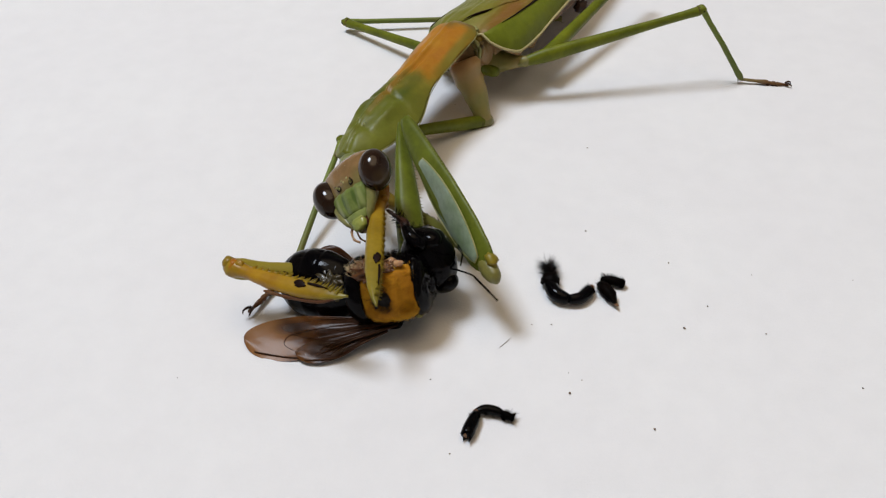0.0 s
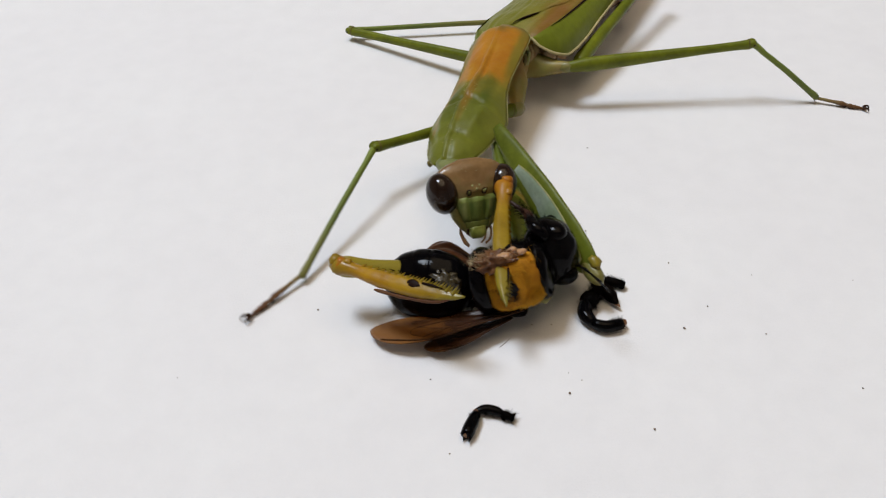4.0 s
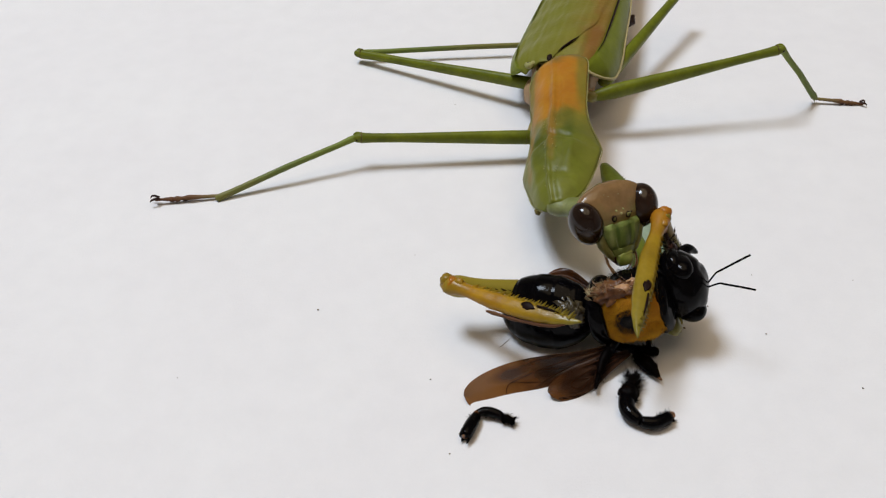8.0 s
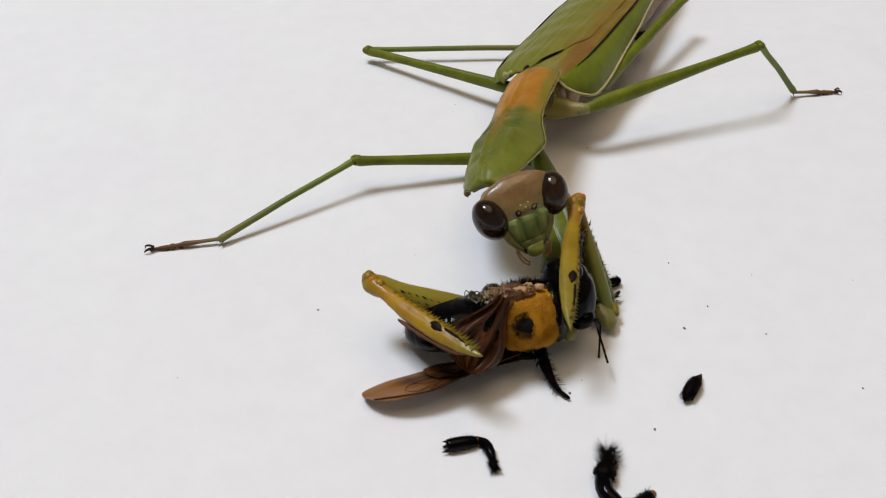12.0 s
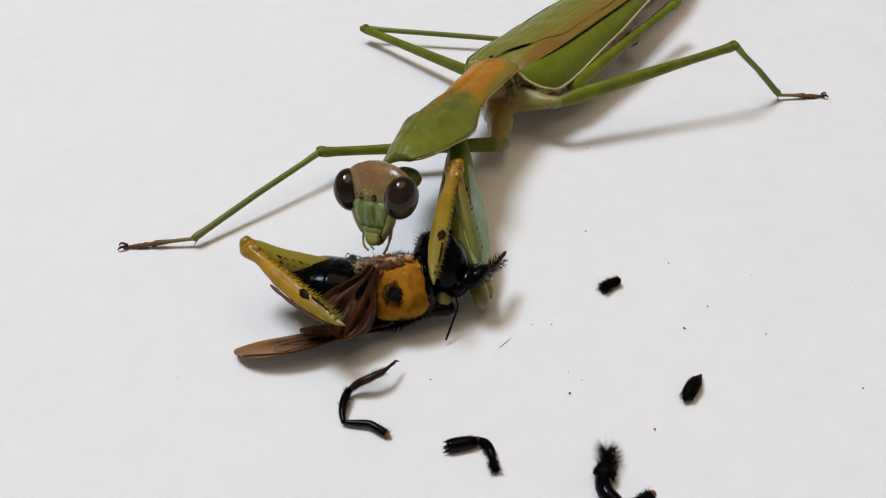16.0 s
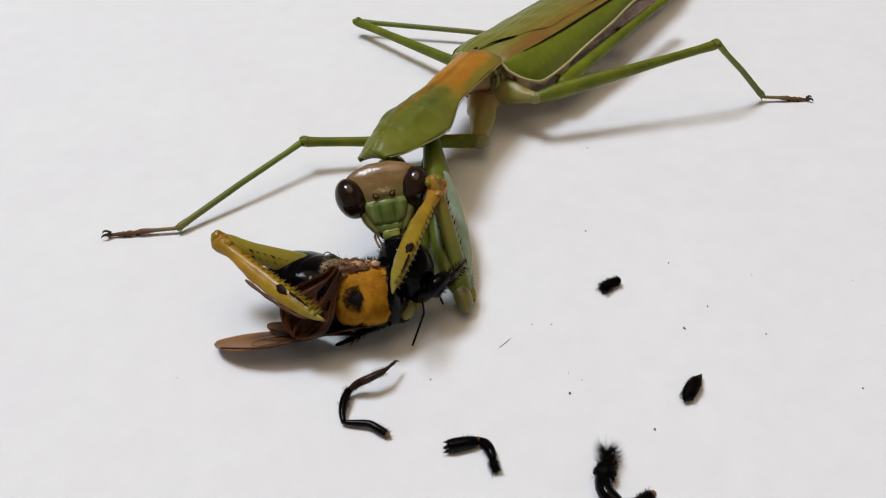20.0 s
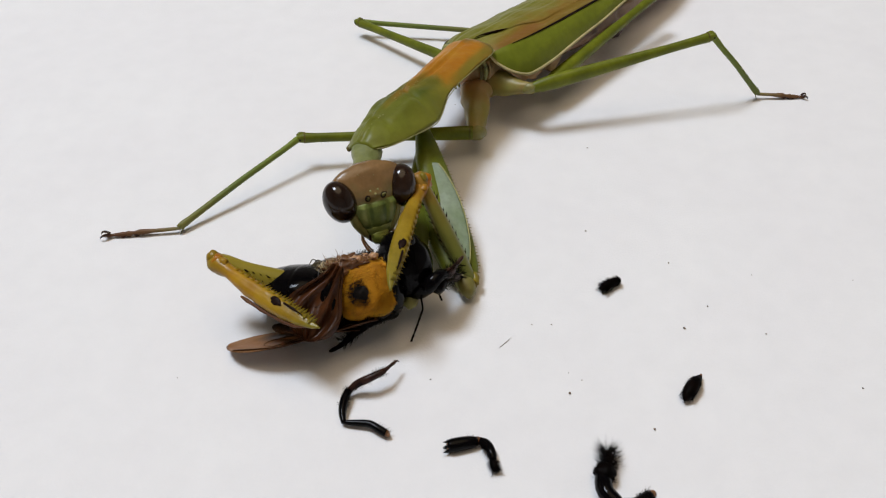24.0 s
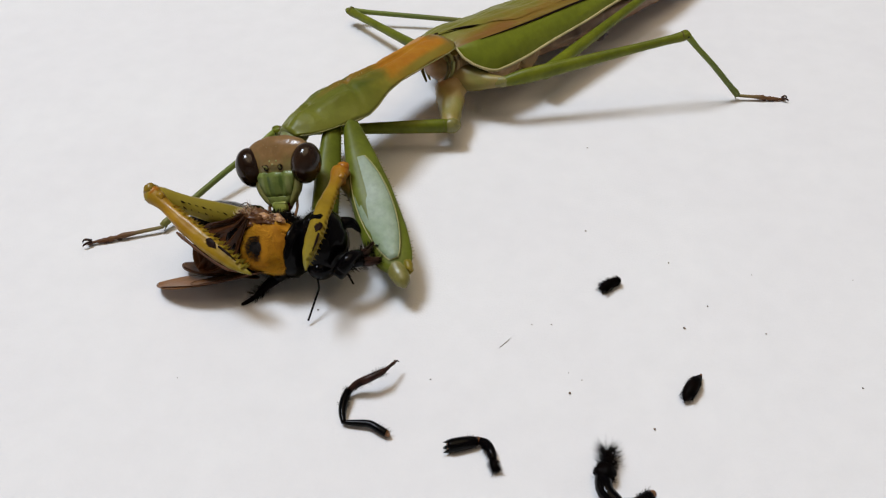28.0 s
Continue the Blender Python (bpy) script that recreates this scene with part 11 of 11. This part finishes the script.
    walk(joint["bee_leg_c"], rows((0, 3.65, 3.16, -2.01, 25.6, 33.8, 137.6), (0.5, 3.71, 3.12, -1.91, 22.7, 28.7, 138.8), (1, 3.82, 3.47, -0.71, 21.3, 31.0, 135.2), (1.5, 3.58, 4.22, -1.13, 25.6, 49.3, 117.7), (2, 3.31, 3.98, -3.36, 40.8, 53.3, 125.3), (2.5, 3.06, 5.10, -2.71, 20.0, 45.5, 120.1), (3, 4.05, 2.66, -2.02, 28.2, 46.3, 132.3), (3.5, 3.39, 4.51, -2.25, 29.7, 45.9, 120.7), (4, 4.21, 2.46, -1.70, 25.8, 43.9, 130.4), (4.5, 4.45, 3.04, -1.48, 31.7, 66.7, 105.1), (5, 4.37, 3.08, -1.52, 34.3, 64.2, 109.9), (5.5, 4.17, 3.19, -1.62, 37.3, 58.6, 117.6), (6, 3.98, 3.35, -1.78, 36.6, 52.6, 122.2), (6.5, 3.87, 3.43, -1.85, 35.8, 49.9, 123.7), (7, 3.86, 1.62, -1.63, 41.6, 58.7, 122.0), (7.5, 4.12, 2.53, -2.67, 47.5, 56.0, 126.5), (8, 4.60, 2.09, -0.74, 37.3, 65.7, 104.1), (8.5, 4.68, 2.07, -2.62, 37.4, 61.5, 111.3), (9, 4.28, 1.09, -2.00, 46.8, 65.9, 119.1), (9.5, 4.58, 1.86, -3.77, 47.6, 69.9, 114.9), (10, 4.22, 2.45, -1.62, 17.6, 70.8, 86.3), (10.5, 5.06, 2.96, -2.35, 22.5, 71.2, 75.5), (11, 4.25, 2.81, -2.47, 34.7, 62.1, 77.7), (11.5, 6.61, 4.67, -2.98, -21.8, 47.0, 64.0), (12, 5.66, 3.89, -1.78, -4.7, 50.3, 61.6), (12.5, 5.78, 5.08, -2.89, 2.9, 46.9, 58.4), (13, 5.52, 4.21, -2.61, 7.3, 56.4, 65.1), (13.5, 5.71, 4.65, -3.10, 1.4, 51.1, 59.6), (14, 5.79, 4.66, -2.94, -0.5, 50.9, 59.5), (14.5, 6.86, -0.91, 0.24, -11.2, 42.5, 23.0), (15, 6.85, -0.98, 1.06, -13.8, 39.3, 19.4), (15.5, 6.83, -0.99, 1.46, -14.7, 37.8, 17.9), (16, 7.22, -0.69, 0.78, -7.4, 38.2, 24.2), (16.5, 7.11, -0.87, 1.68, -8.0, 46.6, 28.4), (17, 6.18, -0.41, -0.74, -0.4, 41.5, 31.0), (17.5, 7.94, -0.58, 0.24, -1.8, 62.5, 40.5), (18, 6.84, -0.64, -0.13, 5.2, 39.6, 37.6), (18.5, 7.31, -0.28, 0.34, -0.5, 59.9, 42.4), (19, 6.38, -0.09, -0.57, 5.3, 50.5, 44.1), (19.5, 6.72, -0.85, 1.50, -9.0, 49.4, 29.4), (20, 6.40, -0.38, -0.97, 2.3, 44.0, 36.5), (20.5, 6.36, -1.44, 0.24, -13.8, 42.7, 21.0), (21, 5.51, -1.37, -0.37, -6.9, 38.9, 24.0), (21.5, 5.75, -1.34, 0.01, -14.8, 38.2, 17.1), (22, 5.78, -1.33, -0.07, -12.0, 37.1, 18.7), (22.5, 5.86, -1.31, -0.24, -6.1, 34.7, 21.9), (23, 5.94, -1.27, -0.39, -0.6, 32.1, 24.5), (23.5, 5.98, -1.24, -0.46, 1.8, 30.9, 25.6), (24, 6.05, -1.48, -0.09, -5.5, 36.4, 23.9), (24.5, 6.51, -1.77, 0.56, -1.0, 32.2, 25.3), (25, 6.24, -1.33, -0.15, -1.5, 40.6, 30.6), (25.5, 6.41, -1.49, 0.35, -6.4, 36.9, 24.0), (26, 6.30, -2.05, 1.40, -1.3, 29.3, 22.9), (26.5, 7.45, -2.29, 1.31, -0.4, 28.7, 23.8), (27, 8.53, -2.07, 0.99, 3.5, 40.0, 36.1), (27.15, 8.53, -2.07, 0.99, 3.5, 40.0, 36.1), (27.4, 8.47, -1.22, -0.16, 9.5, 53.1, 52.1), (28, 8.68, -1.22, 0.35, 20.7, 59.8, 66.7)))
    walk(joint["antenna_a"], rows((0, 6.08, -0.12, -3.78, -16.7, -5.0, -38.1), (0.25, 5.42, 1.94, -4.29, -1.4, -12.5, 24.6), (0.5, 4.76, 4.00, -4.81, -1.4, -29.4, 89.6), (0.75, 5.67, 2.52, -4.17, -1.3, 11.3, 31.7), (1, 6.59, 1.03, -3.53, -40.5, 29.4, -40.4), (1.5, 7.07, 2.04, -2.37, -20.3, 35.5, 2.1), (2, 7.72, 0.58, -3.24, -13.9, 12.6, -5.3), (2.25, 7.48, 1.86, -3.16, -0.8, -13.7, 19.9), (2.5, 7.25, 3.14, -3.07, 0.2, -43.0, 44.8), (2.75, 6.25, 0.18, -2.44, 49.9, -75.5, -20.6), (3, 5.25, -2.78, -1.80, 128.8, -50.6, -114.9), (3.5, 6.28, -1.66, -2.88, 46.6, -50.6, -50.0), (4, 6.68, 0.21, -0.37, 41.8, -71.4, -15.9), (4.5, 6.52, 0.10, -1.05, 31.8, -63.8, -13.8), (5, 6.41, -0.03, -1.02, 32.7, -56.9, -26.7), (5.5, 6.22, -0.24, -1.04, 30.6, -48.4, -37.2), (6, 6.04, -0.44, -1.03, 24.1, -38.3, -45.7), (6.5, 5.91, -0.54, -1.02, -4.7, -15.3, -55.8), (7, 5.74, -0.63, -0.89, -6.4, -23.3, -52.9), (7.5, 6.40, -0.09, -1.90, 12.4, -36.0, 3.2), (8, 7.30, 0.46, -2.05, 3.7, -13.8, 36.9), (8.5, 6.83, -0.05, -1.48, 3.7, -3.1, 48.4), (9, 6.56, -0.43, -1.56, 4.9, 30.2, 56.9), (9.5, 6.44, 0.08, -1.77, 8.7, 29.6, 62.2), (10, 6.77, 1.16, -1.16, 4.8, 25.8, 69.4), (10.5, 6.24, 1.05, -1.63, 4.7, -18.9, 54.3), (11, 5.72, 1.26, -1.60, 21.2, -28.0, 20.5), (11.25, 6.46, -0.95, -0.93, 36.7, -65.8, -1.7), (11.5, 7.19, -3.17, -0.25, 153.0, -68.0, -124.0), (12, 6.85, -1.12, -1.48, 68.0, -35.8, -84.4), (12.25, 6.17, -0.18, -2.23, 23.2, -2.9, -56.0), (12.5, 5.48, 0.77, -2.98, -11.4, 39.2, -55.6), (13, 5.89, 0.11, -2.20, -26.4, 35.4, -58.9), (13.25, 6.47, -1.56, -2.13, -20.1, -14.5, -50.1), (13.5, 7.06, -3.22, -2.07, -21.7, -64.8, -41.4), (13.75, 6.34, -1.42, -2.42, -13.2, -15.5, -52.3), (14, 5.62, 0.39, -2.78, -13.4, 34.1, -57.3), (14.5, 5.90, 0.29, -2.14, -9.8, 31.2, -57.6), (15, 6.12, 0.22, -1.41, -6.5, 28.6, -58.0), (15.5, 6.19, 0.21, -1.05, -5.0, 27.3, -58.2), (16, 6.10, 0.63, -1.38, -4.2, 33.4, -55.9), (16.5, 6.23, 0.39, -0.70, -14.1, 34.7, -57.4), (17, 5.48, 1.26, -2.82, -7.5, 40.6, -55.9), (17.5, 6.08, -0.02, -1.62, -34.0, 36.1, -60.4), (18, 5.81, 1.28, -2.05, -3.0, 44.5, -52.4), (18.5, 5.91, 0.76, -2.00, -29.6, 38.0, -60.3), (19, 5.40, 1.57, -2.82, -18.5, 43.7, -56.2), (19.5, 6.17, 0.53, -1.07, -16.0, 34.5, -58.7), (20, 5.41, 1.23, -2.97, -10.1, 42.5, -54.8), (20.5, 5.82, -0.26, -2.37, -9.5, 29.2, -58.5), (21, 5.51, 0.38, -3.01, -3.6, 35.2, -57.7), (21.5, 5.68, 0.01, -2.70, -4.3, 28.1, -59.8), (22, 5.70, 0.15, -2.66, -2.6, 30.7, -59.2), (22.5, 5.73, 0.46, -2.55, 1.5, 35.1, -57.4), (23, 5.76, 0.76, -2.41, 5.9, 39.2, -55.4), (23.5, 5.77, 0.89, -2.34, 8.1, 41.0, -54.3), (24, 5.80, 0.21, -2.41, -0.8, 35.9, -56.5), (24.5, 6.10, 0.18, -1.50, 5.5, 38.9, -54.3), (25, 5.78, 0.41, -2.44, -5.3, 39.5, -55.4), (25.5, 5.96, 0.16, -1.98, -1.2, 35.3, -56.6), (26, 6.25, 0.02, -0.68, 9.0, 38.0, -54.4), (26.5, 6.25, -0.33, -0.57, 9.8, 38.7, -53.2), (27, 6.23, -0.60, -0.60, -5.2, 43.4, -51.8), (27.15, 6.23, -0.60, -0.60, -5.2, 43.4, -51.8), (27.4, 6.02, -0.03, -1.82, -21.6, 44.9, -55.0), (28, 6.18, -0.28, -1.12, -33.5, 47.0, -59.0)))
    walk(joint["antenna_b"], rows((0, 6.45, 0.24, -3.99, -129.4, -40.5, 70.5), (0.25, 6.38, 1.11, -4.32, -87.9, -23.5, 58.9), (0.5, 6.30, 1.98, -4.65, -53.3, -4.1, 61.7), (0.75, 6.38, 1.60, -4.09, -72.7, -32.9, 33.1), (1, 6.46, 1.23, -3.53, -74.4, -66.9, -0.6), (1.25, 6.76, 1.58, -2.93, -25.3, -9.4, -27.6), (1.5, 7.06, 1.94, -2.34, 13.3, 47.3, -4.2), (1.75, 7.39, 1.21, -2.77, -15.0, 18.6, -7.4), (2, 7.72, 0.47, -3.20, -40.5, -8.3, 3.1), (2.25, 7.02, -0.62, -2.58, -36.5, -31.5, -33.6), (2.5, 6.32, -1.71, -1.97, -12.5, -45.9, -84.1), (3, 5.15, -2.61, -1.86, 12.5, -76.2, -107.2), (3.5, 6.21, -1.52, -2.87, -45.8, -58.3, -42.1), (4, 6.46, -0.31, -0.13, -2.5, -51.4, -24.4), (4.5, 6.30, -0.36, -0.77, -7.4, -53.8, -22.0), (5, 6.17, -0.44, -0.77, -0.7, -56.9, -30.9), (5.5, 5.97, -0.60, -0.83, 8.5, -58.4, -42.9), (6, 5.77, -0.75, -0.84, 17.9, -58.6, -56.0), (6.5, 5.64, -0.80, -0.84, 24.4, -57.7, -67.2), (7, 5.47, -0.82, -0.70, 27.6, -64.5, -75.5), (7.5, 6.23, -0.38, -1.71, -7.8, -52.9, -10.0), (8, 7.23, 0.07, -1.87, -14.3, -29.0, 8.9), (8.5, 6.70, -0.39, -1.31, -16.4, -36.9, 25.0), (9, 6.41, -0.75, -1.33, -22.4, -31.1, 40.8), (9.5, 6.29, -0.24, -1.56, -19.7, -21.4, 41.6), (10, 6.64, 0.81, -0.97, -20.7, -14.3, 45.6), (10.5, 5.21, -1.35, -0.44, -23.5, -59.9, 29.0), (11, 4.06, -3.59, -0.44, 26.9, -45.1, -75.5), (11.5, 7.12, -3.04, -0.29, 129.2, -70.6, -138.7), (11.75, 6.94, -2.02, -0.90, 7.9, -37.6, -60.6), (12, 6.76, -1.00, -1.50, -38.7, 9.2, -82.1), (12.5, 5.43, -1.27, -2.20, -5.6, -16.7, -97.3), (13, 5.50, -1.90, -1.44, -15.1, -32.2, -87.2), (13.5, 5.34, -1.58, -2.22, -6.2, -23.6, -96.1), (14, 5.42, -1.63, -1.98, -4.3, -24.1, -97.8), (14.5, 5.56, -1.74, -1.40, 0.1, -25.3, -101.9), (15, 5.65, -1.81, -0.77, 4.4, -26.2, -105.8), (15.5, 5.69, -1.83, -0.45, 6.2, -26.6, -107.6), (16, 5.77, -1.44, -0.78, 2.0, -19.8, -103.9), (16.5, 5.75, -1.68, -0.20, -4.9, -27.2, -96.6), (17, 5.59, -0.76, -2.00, -4.1, -8.8, -100.1), (17.5, 5.55, -2.03, -0.95, -24.4, -36.0, -77.7), (18, 5.77, -0.81, -1.41, -4.6, -4.1, -99.3), (18.5, 5.70, -1.31, -1.34, -19.4, -31.3, -82.2), (19, 5.59, -0.48, -2.10, -12.7, -14.4, -90.5), (19.5, 5.78, -1.53, -0.46, -5.7, -26.4, -95.7), (20, 5.52, -0.80, -2.18, -6.9, -9.9, -96.6), (20.5, 5.35, -2.22, -1.56, 1.6, -25.9, -103.1), (21, 5.39, -1.60, -2.07, 2.0, -11.8, -105.2), (21.5, 5.36, -1.97, -1.82, 6.3, -21.5, -108.4), (22, 5.42, -1.83, -1.79, 5.8, -17.3, -108.2), (22.5, 5.53, -1.53, -1.71, 4.7, -7.7, -108.3), (23, 5.63, -1.26, -1.61, 3.7, 1.8, -108.6), (23.5, 5.68, -1.14, -1.55, 3.2, 5.2, -109.0), (24, 5.50, -1.79, -1.58, 2.9, -9.9, -105.9), (24.5, 5.64, -1.84, -0.81, 3.8, -2.1, -107.5), (25, 5.54, -1.60, -1.61, -2.3, -9.7, -101.1), (25.5, 5.57, -1.84, -1.22, 3.2, -12.3, -105.7), (26, 5.64, -2.00, -0.11, 6.1, -0.6, -109.8), (26.5, 5.53, -2.31, -0.02, 5.9, -0.6, -109.3), (27, 5.43, -2.53, 0.01, -5.0, -8.5, -97.1), (27.15, 5.43, -2.53, 0.01, -5.0, -8.5, -97.1), (27.4, 5.54, -2.02, -1.05, -16.0, -17.0, -85.0), (28, 5.54, -2.25, -0.40, -25.7, -20.4, -76.0)))
    walk(leg_curved, rows((0, 13.06, -4.78, 0.00, 0.0, -0.0, -45.2), (3.2, 13.06, -4.78, 0.00, 0.0, -0.0, -45.2), (3.5, 14.79, -6.27, 0.00, 0.0, -0.0, -60.8), (4, 17.22, -8.79, 0.00, 0.0, -0.0, -76.5), (4.5, 18.02, -12.00, 0.00, 0.0, -0.0, -77.1), (6.5, 19.11, -17.48, 0.00, 0.0, -0.0, -67.3), (7, 19.38, -18.73, 0.00, 0.0, -0.0, -66.8), (8, 19.40, -20.72, 0.00, 0.0, -0.0, -66.1), (8.5, 20.00, -23.86, 0.00, 0.0, -0.0, -67.9), (9, 19.36, -24.36, 0.00, 0.0, -0.0, -79.0), (9.5, 18.77, -25.28, 0.00, 0.0, -0.0, -97.2), (11.2, 18.77, -25.28, 0.00, 0.0, -0.0, -97.2), (11.45, 16.04, -29.26, 0.00, 0.0, -0.0, -61.1), (28, 16.04, -29.26, 0.00, 0.0, -0.0, -61.1)))
    walk(tarsus_tuft, rows((0, 17.93, -5.78, 0.00, 0.0, -0.0, -14.5), (3.9, 17.93, -5.78, 0.00, 0.0, -0.0, -14.5), (4.5, 17.47, -9.67, 0.00, 0.0, -0.0, -8.5), (6.5, 18.18, -13.40, 0.00, 0.0, -0.0, 0.0), (8, 19.79, -15.66, 0.00, 0.0, -0.0, 0.0), (10, 21.65, -14.54, 0.00, 0.0, -0.0, 15.9), (11, 21.20, -10.47, 0.00, 0.0, -0.0, 23.3), (11.45, 17.59, -6.21, 0.00, 0.0, -0.0, 34.4), (28, 17.59, -6.21, 0.00, 0.0, -0.0, 34.4)))
    walk(tarsus_tuft_b, rows((0, 17.07, -7.50, 0.00, 0.0, -0.0, -66.1), (3.9, 17.07, -7.50, 0.00, 0.0, -0.0, -66.1), (4.5, 17.68, -10.51, 0.00, 0.0, -0.0, 8.8), (6.5, 18.70, -15.26, 0.00, 0.0, -0.0, 61.1), (7.25, 19.16, -16.36, 0.00, 0.0, -0.0, 1.1), (8, 19.63, -17.46, 0.00, 0.0, -0.0, -59.0), (9, 19.21, -19.23, 0.00, 0.0, -0.0, -54.7), (9.5, 20.23, -18.95, 0.00, 0.0, -0.0, -7.1), (10, 21.25, -18.67, 0.00, 0.0, -0.0, 40.5), (11, 21.58, -18.12, 0.00, 0.0, -0.0, 13.1), (11.45, 23.48, -20.32, 0.00, 0.0, -0.0, 54.3), (28, 23.48, -20.32, 0.00, 0.0, -0.0, 54.3)))
    walk(leg_short, rows((0, 3.18, -22.99, 0.00, 0.0, 0.0, 56.0), (7, 3.18, -22.99, 0.00, 0.0, 0.0, 56.0), (8, 3.22, -23.19, 0.00, 0.0, 0.0, 52.0), (8.5, 2.78, -24.22, 0.00, 0.0, 0.0, 48.0), (9, 2.57, -24.35, 0.00, 0.0, 0.0, 42.0), (9.5, 1.12, -25.68, 0.00, 0.0, 0.0, 8.0), (10, 3.24, -26.23, 0.00, 0.0, 0.0, 0.0), (28, 3.34, -26.30, 0.00, 0.0, 0.0, 0.0)))
    walk(leg_angled, rows((0, -6.71, -7.65, 0.00, 0.0, -0.0, 173.5), (0.5, -4.91, -8.64, 0.00, 0.0, -0.0, 173.6), (1, -2.55, -9.71, 0.00, 0.0, -0.0, 173.6), (1.5, -0.85, -5.09, 0.00, 0.0, -0.0, 173.4), (2, -1.14, -5.53, 0.00, 0.0, -0.0, 173.4), (2.5, -1.74, -5.09, 0.00, 0.0, -0.0, 173.4), (3, -2.03, -5.96, 0.00, 0.0, -0.0, 173.4), (3.5, -1.72, -7.23, 0.00, 0.0, -0.0, 173.5), (4, 6.00, -5.96, 0.00, 0.0, -0.0, 173.4), (4.5, 10.66, -7.23, 0.00, 0.0, -0.0, 173.4), (5, 11.15, -8.02, 0.00, 0.0, -0.0, 173.5), (5.5, 12.20, -9.71, 0.00, 0.0, -0.0, 173.5), (6, 13.22, -11.35, 0.00, 0.0, -0.0, 173.6), (6.5, 13.68, -12.09, 0.00, 0.0, -0.0, 173.7), (7, 16.75, -12.48, 0.00, 0.0, -0.0, 173.7), (7.5, 14.77, -12.48, 0.00, 0.0, -0.0, 173.7), (8, 17.82, -10.91, 0.00, 0.0, -0.0, 173.6), (8.5, 16.63, -15.51, 0.00, 0.0, -0.0, 173.8), (9, 16.17, -14.77, 0.00, 0.0, -0.0, 173.8), (9.5, 17.79, -15.14, 0.00, 0.0, -0.0, 173.8), (10, 20.31, -13.25, 0.00, 0.0, -0.0, 173.7), (10.5, 20.37, -12.87, 0.00, 0.0, -0.0, 173.7), (11, 16.75, -12.48, 0.00, 0.0, -0.0, 173.7), (11.5, 6.99, -9.71, 0.00, 0.0, -0.0, 173.6), (12, 6.89, -11.70, 0.00, 0.0, -0.0, 173.7), (12.5, -1.13, -7.23, 0.00, 0.0, -0.0, 173.5), (13, -0.24, -7.65, 0.00, 0.0, -0.0, 173.5), (13.5, 2.29, -12.62, 0.00, 0.0, -0.0, 141.6), (15.5, -4.77, -21.54, 0.00, 0.0, -0.0, 87.4), (28, -4.77, -21.54, 0.00, 0.0, -0.0, 87.4)))


motions()
